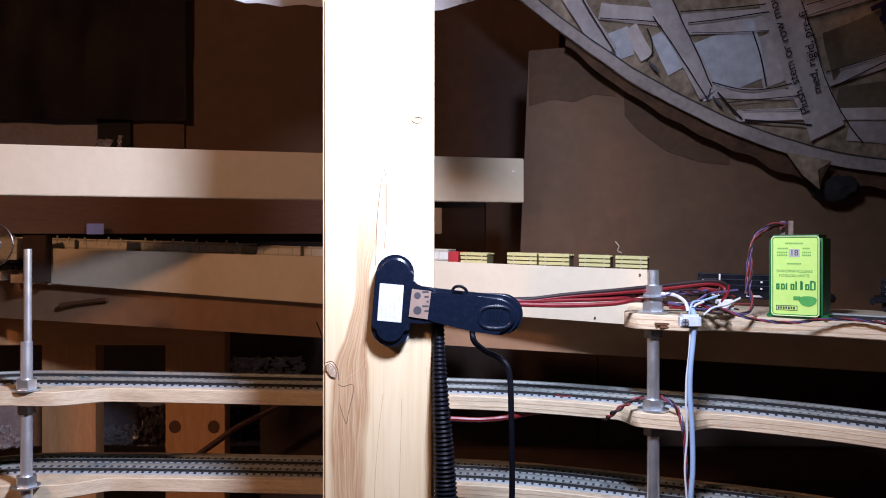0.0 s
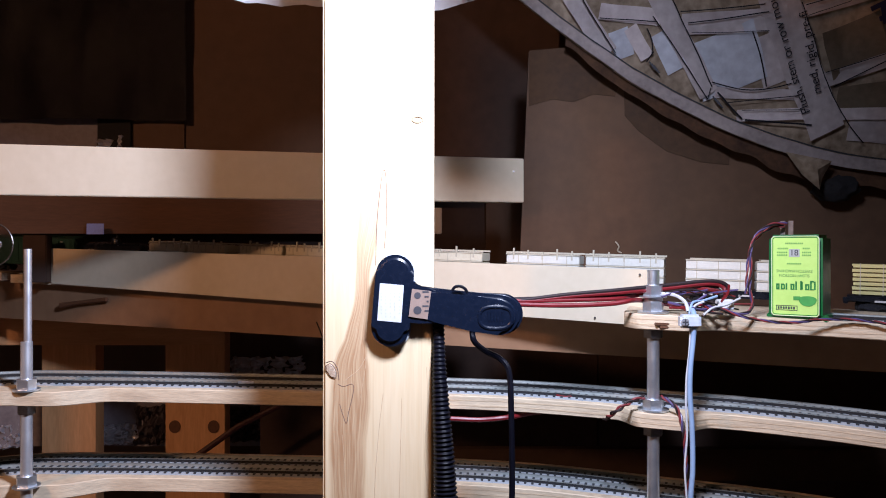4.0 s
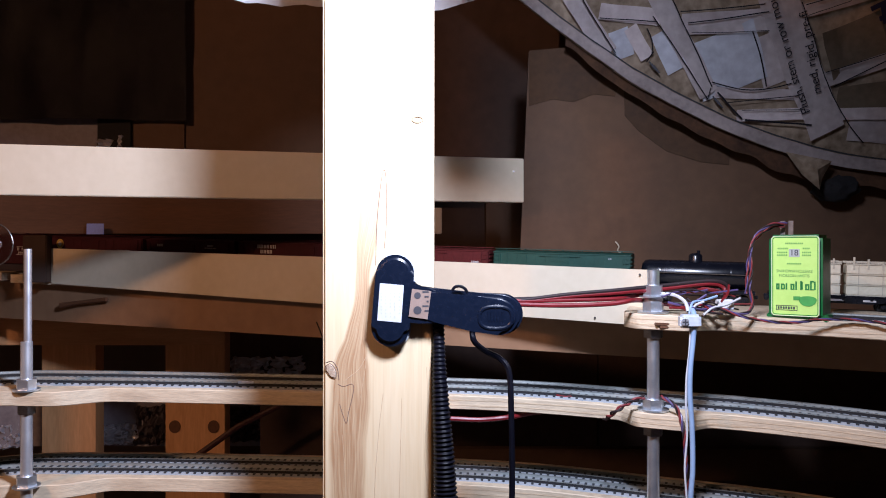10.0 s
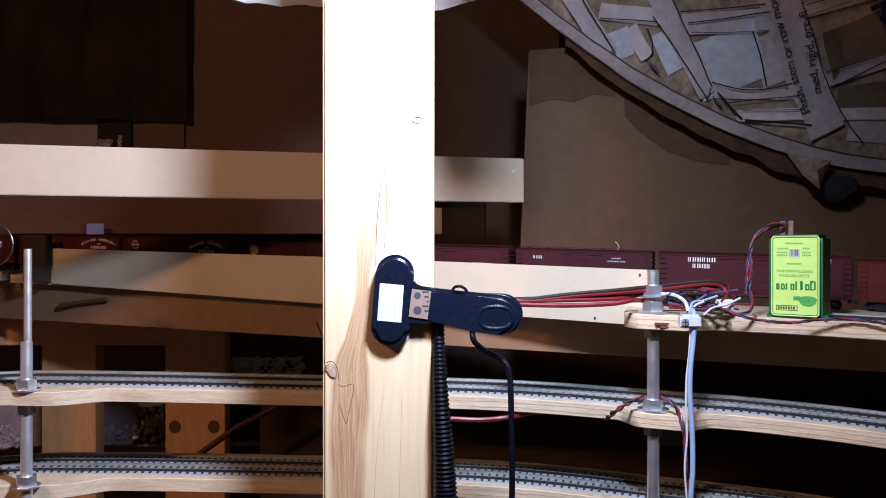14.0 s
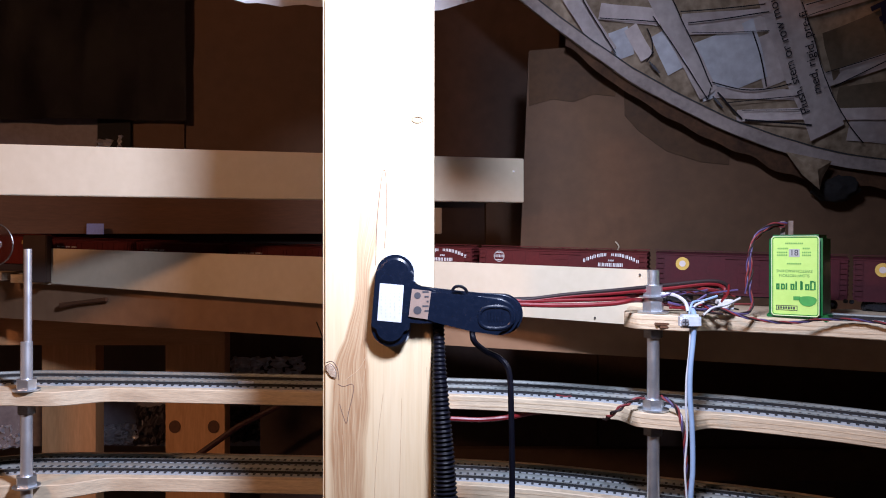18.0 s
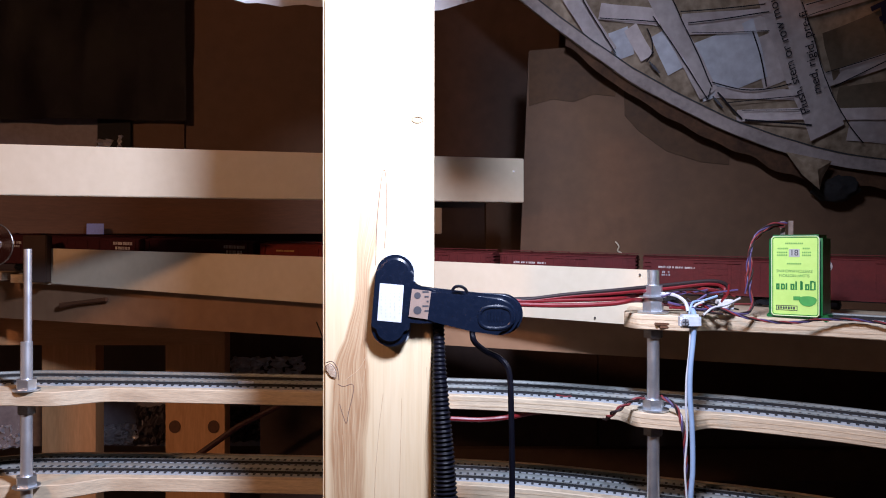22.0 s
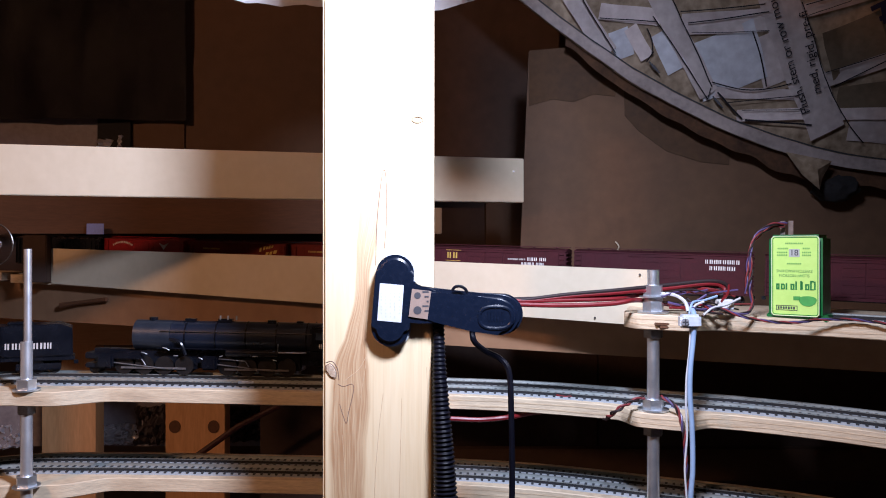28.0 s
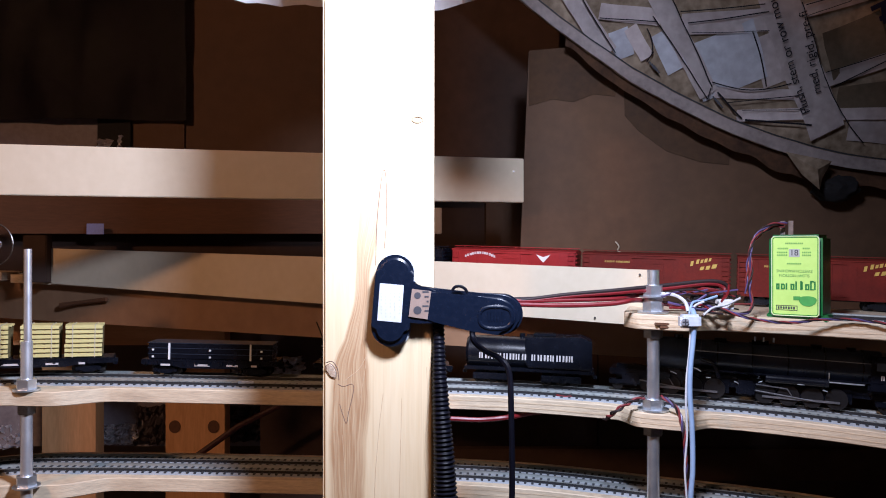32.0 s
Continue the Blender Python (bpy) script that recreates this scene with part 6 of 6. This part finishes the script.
    dome = part("dome", one(tube, [(0, 0, 0.044), (0, 0, 0.0535), (0, 0, 0.0555), (0, 0, 0.0565)], 0.007, 16, True, [0.0075, 0.0075, 0.006, 0.003]), CAR_BLACK, car)
    part("dome_valve", one(tube, [(0.003, -0.002, 0.055), (0.003, -0.002, 0.0595)], 0.0018, 8), CAR_BLACK, dome)
    for x in (-L * 0.3, L * 0.3):
        part("tank_band", one(tube, [(x - 0.0008, 0, 0.0325), (x + 0.0008, 0, 0.0325)], 0.0158, 24), CAR_BLACK, car)
    part("handrail", one(tube, [(-L / 2 + 0.006, -0.0172, 0.034), (L / 2 - 0.006, -0.0172, 0.034)], 0.0005, 6), STEEL_DARK, car, "wire handrail")
    part("underframe", one(box, -L / 2, L / 2, -0.015, 0.015, 0.0125, 0.0165, 0.0005), CAR_BLACK, car)
    lettering(car, -L * 0.28, 0.0365, "AB CDE", 0.0022, INK_PALE, y=-0.0152, label="pale lettering blocks")
    truck(car, -L / 2 + 0.022)
    truck(car, L / 2 - 0.022)
    couplers(car, L)
    enrol(car, f, r)

    # boxcars, in the order in which they pass
    boxcar(8.47, 9.66, CAR_GREEN, "dark green boxcar with a ribbed roof", top=0.0555, ribs=14, marks=lambda c, L: (lettering(c, -L * 0.36, 0.030, "ABC", 0.003, INK_PALE), lettering(c, L * 0.36, 0.047, "AB", 0.002, INK_GREY)))
    boxcar(9.68, 10.82, OXIDE, "oxide red boxcar with small white lettering", top=0.0560, marks=lambda c, L: (lettering(c, -0.001, 0.0440, "ABCD", 0.0022, INK_PALE), lettering(c, -0.001, 0.0415, "ABCDE", 0.0020, INK_PALE), lettering(c, 0.061, 0.0385, "ABCD", 0.0028, INK_PALE, label="pale lettering blocks")))

    def streak(c, L):
        lettering(c, -L * 0.265, 0.0495, "DOSSOR", 0.0052, LABEL_WHITE, label="bold white lettering blocks")
        lettering(c, -L * 0.265, 0.0425, "BELF", 0.0052, LABEL_WHITE, label="bold white lettering blocks")
        ex = L * 0.33
        lettering(c, ex, 0.0525, "ABCD EFGHIJ", 0.0026, LABEL_WHITE)
        # emblem: ring, body, outstretched bar and a slanted leg
        disc(c, ex, 0.0440, 0.0056, LABEL_WHITE, "white ring emblem", hole=0.0038)
        bm = bmesh.new()
        plate(bm, [(ex + 0.003, 0.0455), (ex + 0.0125, 0.0502), (ex + 0.0120, 0.0485), (ex + 0.004, 0.0435)], -WIDTH / 2 - 0.0004, -WIDTH / 2)
        plate(bm, [(ex - 0.010, 0.0485), (ex - 0.003, 0.0478), (ex - 0.003, 0.0466), (ex - 0.009, 0.0472)], -WIDTH / 2 - 0.0004, -WIDTH / 2)
        plate(bm, [(ex - 0.001, 0.0405), (ex - 0.008, 0.0372), (ex - 0.0085, 0.0385), (ex - 0.003, 0.0418)], -WIDTH / 2 - 0.0004, -WIDTH / 2)
        plate(bm, [(ex - 0.0015, 0.0422), (ex + 0.0015, 0.0422), (ex + 0.0022, 0.0455), (ex - 0.0018, 0.0455)], -WIDTH / 2 - 0.0004, -WIDTH / 2)
        part("emblem", bm, LABEL_WHITE, c, "white winged emblem strokes", smooth=False)
        lettering(c, ex, 0.0345, "ABC DEFGHI", 0.0026, LABEL_WHITE)
    boxcar(10.85, 12.28, OXIDE_DARK, "maroon boxcar with bold white lettering and a white emblem", doors=2, marks=streak)
    boxcar(12.30, 13.46, OXIDE_DARK, "maroon boxcar with small white lettering", marks=lambda c, L: (lettering(c, -L * 0.33, 0.047, "BEC", 0.004, INK_PALE), lettering(c, L * 0.25, 0.048, "ABCDEFG", 0.0016, INK_PALE), lettering(c, L * 0.25, 0.0445, "ABCDEFGHI JKLM", 0.0016, INK_PALE)))

    def oval(c, L):
        disc(c, -L * 0.355, 0.0445, 0.0072, INK_YELLOW, "round yellow emblem")
        disc(c, -L * 0.355, 0.0445, 0.0034, INK_PALE, "pale centre of the emblem", y=-WIDTH / 2 - 0.0005)
        stripe(c, L * 0.315 - 0.011, L * 0.315 + 0.011, 0.0372, 0.0378, INK_PALE)
        lettering(c, L * 0.315, 0.0340, "A F B", 0.0050, INK_PALE)
        lettering(c, L * 0.315, 0.0285, "BCDEF", 0.0034, INK_PALE)
        stripe(c, L * 0.315 - 0.011, L * 0.315 + 0.011, 0.0250, 0.0256, INK_PALE)
    boxcar(13.50, 14.85, OXIDE_DARK, "maroon boxcar with a round yellow emblem", marks=oval)
    boxcar(14.88, 16.30, OXIDE_DARK, "maroon boxcar with a round yellow emblem and white lettering", marks=oval)

    def arched(c, L):
        rx, ax = -L * 0.372, L * 0.300
        disc(c, rx, 0.0465, 0.0068, INK_PALE, "pale ring emblem", hole=0.0056)
        lettering(c, rx, 0.0468, "ABCD", 0.0036, INK_PALE, label="pale emblem bars")
        stripe(c, rx - 0.0040, rx + 0.0040, 0.0418, 0.0428, INK_PALE, "pale emblem bar")
        stripe(c, rx - 0.0040, rx + 0.0040, 0.0502, 0.0512, INK_PALE, "pale emblem bar")
        lettering(c, ax, 0.0525, "ABCDEFG  HIJKLMNO", 0.0042, LABEL_WHITE, label="arched white lettering bars", arch=0.0085)
        lettering(c, ax, 0.0455, "ACD", 0.0022, LABEL_WHITE)
        lettering(c, ax, 0.0405, "BCDEFGH", 0.0044, LABEL_WHITE)
        lettering(c, ax + 0.006, 0.0340, "ABCD", 0.0026, INK_PALE)
    boxcar(16.34, 17.79, OXIDE, "red boxcar with arched white lettering and a ring emblem", marks=arched)
    boxcar(17.83, 19.22, OXIDE, "red boxcar with arched white lettering and a ring emblem", marks=arched)
    for f, r in ((19.25, 20.40), (20.43, 21.60), (21.64, 22.83)):
        boxcar(f, r, OXIDE, "oxide red steel boxcar with faint lettering", top=0.0535, ribs=16, marks=lambda c, L: (lettering(c, -L * 0.27, 0.0400, "ABCDEF FGHIJ KLMNO", 0.0024, INK_PALE), lettering(c, -L * 0.34, 0.0345, "AB C", 0.0026, INK_GREY), lettering(c, -L * 0.34, 0.0315, "ABC D", 0.0022, INK_GREY)))

    def slogan(c, L):
        lettering(c, -L * 0.25, 0.0445, "ABCDE FGHIJKL", 0.0024, INK_YELLOW, label="small yellow lettering bars")
        bm = bmesh.new()
        # slanting brush strokes of the slogan
        for k, (dx, dz, w, h) in enumerate(((-0.014, 0.0450, 0.003, 0.0060), (-0.008, 0.0472, 0.0030, 0.0055), (-0.0035, 0.0478, 0.0028, 0.0042), (0.0005, 0.0488, 0.0030, 0.0048), (0.005, 0.0496, 0.0026, 0.0040), (-0.004, 0.0400, 0.004, 0.0044), (0.002, 0.0408, 0.004, 0.0048), (0.008, 0.0425, 0.005, 0.0052))):
            x = L * 0.33 + dx
            plate(bm, [(x, dz - h / 2), (x + w, dz - h / 2 + 0.0006), (x + w * 1.3, dz + h / 2), (x + w * 0.3, dz + h / 2 - 0.0006)], -WIDTH / 2 - 0.0004, -WIDTH / 2)
        part("lettering", bm, INK_YELLOW, c, "yellow brush-stroke slogan", smooth=False)
    slog = "brick red boxcar with a yellow slogan"
    boxcar(22.86, 24.03, OXIDE_WARM, slog, top=0.0565, marks=slogan)

    def two_line(c, L):
        lettering(c, L * 0.34, 0.0475, "SOBDFGRN", 0.0048, LABEL_WHITE, label="bold white lettering blocks")
        lettering(c, L * 0.34, 0.0405, "PBCGFC", 0.0048, LABEL_WHITE, label="bold white lettering blocks")
        lettering(c, -L * 0.3, 0.030, "ABC", 0.002, INK_GREY)
    boxcar(24.07, 25.47, OXIDE_DARK, "maroon boxcar with two lines of white lettering", doors=2, marks=two_line)
    boxcar(25.54, 26.96, OXIDE_DARK, "maroon boxcar with two lines of white lettering", doors=2, marks=two_line)

    def cross(c, L):
        disc(c, -L * 0.38, 0.0465, 0.0040, INK_PALE, "white ring emblem", hole=0.0030)
        stripe(c, -L * 0.38 - 0.0028, -L * 0.38 + 0.0028, 0.0459, 0.0471, INK_PALE, "white cross bar")
        stripe(c, -L * 0.38 - 0.0006, -L * 0.38 + 0.0006, 0.0437, 0.0493, INK_PALE, "white cross bar")
        lettering(c, -L * 0.21, 0.0460, "DE", 0.0080, INK_YELLOW, label="large yellow letter blocks")
        stripe(c, -L * 0.26, -L * 0.16, 0.0520, 0.0525, INK_YELLOW)
        stripe(c, -L * 0.26, -L * 0.16, 0.0392, 0.0397, INK_YELLOW)
        lettering(c, L * 0.20, 0.0435, "ABCDEF GHIJ", 0.0022, INK_PALE)
        lettering(c, L * 0.325, 0.0440, "BCD EF", 0.0044, LABEL_WHITE)
        lettering(c, L * 0.30, 0.0385, "ABCDE FGH", 0.0034, LABEL_WHITE)
    boxcar(27.00, 28.44, OXIDE_DARK, "maroon boxcar with yellow letters and a cross emblem", doors=2, marks=cross)
    boxcar(28.48, 29.68, OXIDE_WARM, slog, top=0.0565, marks=slogan)
    boxcar(29.71, 30.89, OXIDE_WARM, slog, top=0.0565, marks=slogan)

    def wings(c, L):
        lettering(c, -L * 0.26, 0.0500, "ABCDEFGHIJKLM", 0.0032, LABEL_WHITE, label="arched white lettering blocks", arch=0.005)
        bm = bmesh.new()
        for side in (-1, 1):
            plate(bm, [(L * 0.25, 0.0405), (L * 0.25 + side * 0.003, 0.0435), (L * 0.25 + side * 0.0085, 0.0500), (L * 0.25 + side * 0.0055, 0.0488), (L * 0.25 + side * 0.0016, 0.0475), (L * 0.25, 0.0470)][::side], -WIDTH / 2 - 0.0004, -WIDTH / 2)
        part("emblem", bm, LABEL_WHITE, c, "white winged emblem", smooth=False)
    boxcar(30.92, 32.04, BRIGHT_RED, "bright red boxcar with white arched lettering and a winged emblem", top=0.0575, marks=wings)
    boxcar(32.10, 33.25, CAR_BLACK, "black covered car at the rear of the train", top=0.056, ribs=14)


def locomotive():
    """Cab-forward articulated engine: the cab leads, the smokebox trails."""
    f, r = -7.72, -5.52
    L = (r - f) * SPEED - 0.004
    lo = thing("steam_locomotive", (0, 0, 0), "black cab-forward articulated model steam locomotive", "model locomotive", "freight train")
    BASE[lo] = Vector((0, 0, 0))
    xb, xf = -L / 2 + 0.052, L / 2 - 0.020
    zc, rad = 0.0410, 0.0158
    xs = [xb, xb + 0.001, xb + 0.040, xb + 0.0402, xb + 0.14, xf - 0.03]
    part("boiler", one(tube, [(x, 0, zc) for x in xs[3:]], rad, 26, True, [rad, rad + 0.0006, rad + 0.0006]), mat("blue_black_boiler", (0.012, 0.018, 0.036), (0.008, 0.012, 0.024), rough=0.3, scale=70, bump=0.03, coat=0.15), lo)
    sb = part("smokebox", one(tube, [(x, 0, zc) for x in xs[:3]], rad, 26, True, [rad - 0.002, rad + 0.0002, rad + 0.0002]), GRAPHITE, lo, "grey graphite smokebox")
    part("smokebox_door", one(tube, [(xb - 0.002, 0, zc), (xb + 0.001, 0, zc)], 0.011, 20, True, [0.008, 0.011]), GRAPHITE, sb)
    for k in range(5):
        x = xb + 0.055 + k * 0.032
        part("boiler_band", one(tube, [(x, 0, zc), (x + 0.0014, 0, zc)], rad + 0.0009, 26), CAR_BLACK, lo)
    part("chimney", one(tube, [(xb + 0.018, 0, zc + 0.012), (xb + 0.018, 0, zc + 0.019)], 0.0045, 14), CAR_BLACK, lo)
    for x, w, h in ((xb + 0.058, 0.008, 0.0185), (xb + 0.095, 0.010, 0.019), (xb + 0.145, 0.007, 0.0185), (xb + 0.175, 0.006, 0.018)):
        part("dome", one(box, x - w, x + w, -0.006, 0.006, zc + 0.010, zc + h, 0.0025), CAR_BLACK, lo)
    for x in (xb + 0.090, xb + 0.098, xb + 0.107):
        part("safety_valve", one(tube, [(x, -0.003, zc + 0.018), (x, -0.003, zc + 0.0225)], 0.0010, 8), STEEL, lo, "bright safety valve")
    # cab
    cab = part("cab", one(box, xf - 0.042, xf - 0.004, -0.0175, 0.0175, 0.020, 0.0545, 0.002), CAR_BLACK, lo)
    part("cab_nose", one(box, xf - 0.006, xf + 0.006, -0.014, 0.014, 0.018, 0.047, 0.003), CAR_BLACK, lo)
    for k in range(3):
        x = xf - 0.036 + k * 0.0105
        part("cab_window", one(box, x, x + 0.008, -0.0178, -0.0170, 0.0405, 0.0490, 0.0004), mat("blue_cab_glass", (0.06, 0.085, 0.13), (0.03, 0.045, 0.075), rough=0.15, bump=0), cab, "pale blue cab window")
    part("headlight", one(tube, [(xf - 0.002, 0, 0.048), (xf + 0.005, 0, 0.048)], 0.004, 12), STEEL_DARK, lo, "steel headlight rim")
    part("marker_lamp", one(box, xf - 0.008, xf - 0.003, -0.0185, -0.016, 0.046, 0.0495, 0.0005), LABEL_WHITE, lo, "white marker lamp")
    lettering(lo, xf - 0.023, 0.0345, "BCDE", 0.0046, LABEL_WHITE, y=-0.0177, label="grey number blocks")
    # running board, pipes and tanks
    part("running_board", one(box, xb + 0.03, xf - 0.03, -0.0175, 0.0175, 0.0285, 0.0296), CAR_BLACK, lo)
    for side in (-1, 1):
        part("handrail", one(tube, [(xb + 0.03, side * 0.0165, zc + 0.006), (xf - 0.04, side * 0.0165, zc + 0.006)], 0.0005, 6), STEEL_DARK, lo, "fine handrail")
        part("steam_pipe", one(tube, curve3([(xb + 0.040, side * 0.014, zc - 0.002), (xb + 0.052, side * 0.0165, zc - 0.006), (xb + 0.058, side * 0.0168, 0.022)], 6), 0.0020, 8), CAR_BLACK, lo)
        part("air_tank", one(tube, [(xb + 0.10, side * 0.0150, 0.0255), (xb + 0.155, side * 0.0150, 0.0255)], 0.0042, 12), CAR_BLACK, lo)
    part("step_rail", one(tube, [(xf - 0.075, -0.0178, 0.036), (xf - 0.075, -0.0178, 0.027), (xf - 0.045, -0.0178, 0.027)], 0.0007, 6), STEEL, lo, "bright step rail")
    part("pilot_beam", one(box, -L / 2 + 0.004, xb + 0.012, -0.015, 0.015, 0.016, 0.0225, 0.001), CAR_BLACK, lo)
    # two sets of drivers
    for base in (-L / 2 + 0.075, L / 2 - 0.118):
        eng = part("engine_frame", one(box, base - 0.045, base + 0.045, -0.0068, 0.0068, 0.006, 0.024), CAR_BLACK, lo)
        for k in range(4):
            x = base - 0.0315 + k * 0.021
            for side in (-1, 1):
                y = side * 0.0083
                part("driving_wheel", one(tube, [(x, y - side * 0.001, 0.0098), (x, y + side * 0.0018, 0.0098)], 0.0098, 22), WHEEL_BLACK, eng, "spoked driving wheel")
        for side in (-1, 1):
            y = side * 0.0118
            part("cylinder", one(box, base - 0.058, base - 0.041, min(y, y + side * 0.006), max(y, y + side * 0.006), 0.0065, 0.0215, 0.002), CAR_BLACK, eng)
            part("side_rod", one(box, base - 0.034, base + 0.034, y - 0.0006, y + 0.0006, 0.0062, 0.0082), ROD_DARK, eng, "steel side rod")
            part("main_rod", one(tube, [(base - 0.042, y + side * 0.0014, 0.0125), (base + 0.0105, y + side * 0.0014, 0.0072)], 0.0007, 6), ROD_DARK, eng, "steel main rod")
            part("valve_gear", one(tube, [(base - 0.040, y + side * 0.0016, 0.0185), (base - 0.012, y + side * 0.0016, 0.0165), (base - 0.008, y + side * 0.0016, 0.0105)], 0.0007, 6), ROD_DARK, eng, "steel valve gear")
    # short steel bits added as glints along the running gear
    for x, z, dx, dz in ((xb + 0.012, 0.0245, 0.006, -0.002), (xb + 0.034, 0.0300, 0.007, -0.003), (xb + 0.046, 0.0215, 0.004, 0.0), (xb + 0.072, 0.0200, 0.004, -0.002), (xb + 0.094, 0.0215, 0.003, 0.001), (xb + 0.128, 0.0225, 0.006, 0.0), (xb + 0.150, 0.0190, 0.004, -0.001)):
        part("glint_bit", one(tube, [(x, -0.0176, z), (x + dx * 0.5, -0.0182, z + dz * 0.3), (x + dx, -0.0176, z + dz)], 0.0006, 6), STEEL, lo, "short bright piece added as a glint")
    for x in (-L / 2 + 0.012, L / 2 - 0.045, L / 2 - 0.026):
        tr = part("leading_truck", one(box, x - 0.009, x + 0.009, -0.012, 0.012, 0.006, 0.011, 0.001), CAR_BLACK, lo)
        for side in (-1, 1):
            add_wheel(tr, x, side)
    part("pilot", one(box, L / 2 - 0.014, L / 2 - 0.002, -0.014, 0.014, 0.004, 0.014, 0.002), CAR_BLACK, lo)
    part("pilot_light", one(tube, [(L / 2 - 0.006, -0.0148, 0.013), (L / 2 - 0.002, -0.0148, 0.013)], 0.0018, 8), STEEL_DARK, lo)
    part("frame", one(box, -L / 2 + 0.01, L / 2 - 0.02, -0.005, 0.005, 0.012, 0.026), CAR_BLACK, lo)
    CARS.append((lo, (f + r) / 2, L))
    # tender: round-bodied with a square oil bunker
    f, r = -5.46, -4.44
    L = (r - f) * SPEED - 0.006
    te = thing("tender", (0, 0, 0), "black locomotive tender with a round tank and white lettering", "model tender", "freight train")
    BASE[te] = Vector((0, 0, 0))
    zc, rad = 0.0315, 0.0172
    part("tank", one(tube, [(-L / 2 + 0.001, 0, zc), (-L / 2 + 0.004, 0, zc), (L / 2 - 0.01, 0, zc)], rad, 28, True, [rad - 0.003, rad, rad]), CAR_BLACK, te)
    bm = bmesh.new()
    plate(bm, [(-0.004, 0.024), (-0.004, 0.0500), (L / 2 - 0.014, 0.0520), (L / 2 - 0.003, 0.0475), (L / 2 - 0.002, 0.018), (0.0, 0.018)], -0.0177, 0.0177, 0.0012)
    bunker = part("oil_bunker", bm, CAR_BLACK, te)
    part("hatch", one(box, 0.004, 0.028, -0.008, 0.008, 0.0505, 0.0535, 0.001), CAR_BLACK, bunker)
    part("filler", one(tube, [(-0.008, 0, 0.044), (-0.008, 0, 0.0525)], 0.003, 10), CAR_BLACK, te)
    part("underframe", one(box, -L / 2, L / 2, -0.016, 0.016, 0.0135, 0.0175, 0.0006), CAR_BLACK, te)
    lettering(te, -0.002, 0.0295, "SOUFBERN PADCFCB", 0.0068, INK_PALE, y=-0.0181, label="bold white lettering blocks")
    for x in (-L / 2 + 0.030, L / 2 - 0.034):
        tr = part("truck", one(box, x - 0.004, x + 0.004, -0.0113, 0.0113, 0.005, 0.0135), CAR_BLACK, te, "black six-wheel truck")
        for side in (-1, 1):
            bm = bmesh.new()
            box(bm, x - 0.021, x + 0.021, side * 0.0125 - 0.001, side * 0.0125 + 0.001, 0.0035, 0.0105, 0.0006)
            for q in (-0.015, 0, 0.015):
                tube(bm, [(x + q, side * 0.012, 0.0058), (x + q, side * 0.0152, 0.0058)], 0.0018, 8)
            part("side_frame", bm, CAR_BLACK, tr)
        for q in (-0.015, 0, 0.015):
            for side in (-1, 1):
                add_wheel(tr, x + q, side)
    couplers(te, L)
    CARS.append((te, (f + r) / 2, L))


train()
locomotive()


# ---- what moves ----
def motions():
    for car, passing, L in CARS:
        rows = []
        for k in range(65):
            t = k * 0.5
            s = SPEED * (t - passing)
            a, b = on_line(s - L * 0.32), on_line(s + L * 0.32)
            x = (b - a).normalized()
            y = Vector((0, 0, 1)).cross(x).normalized()
            z = x.cross(y)
            c = (a + b) / 2
            rows.append((t, Matrix(((x.x, y.x, z.x, c.x), (x.y, y.y, z.y, c.y), (x.z, y.z, z.z, c.z), (0, 0, 0, 1)))))
        walk(car, rows)


motions()
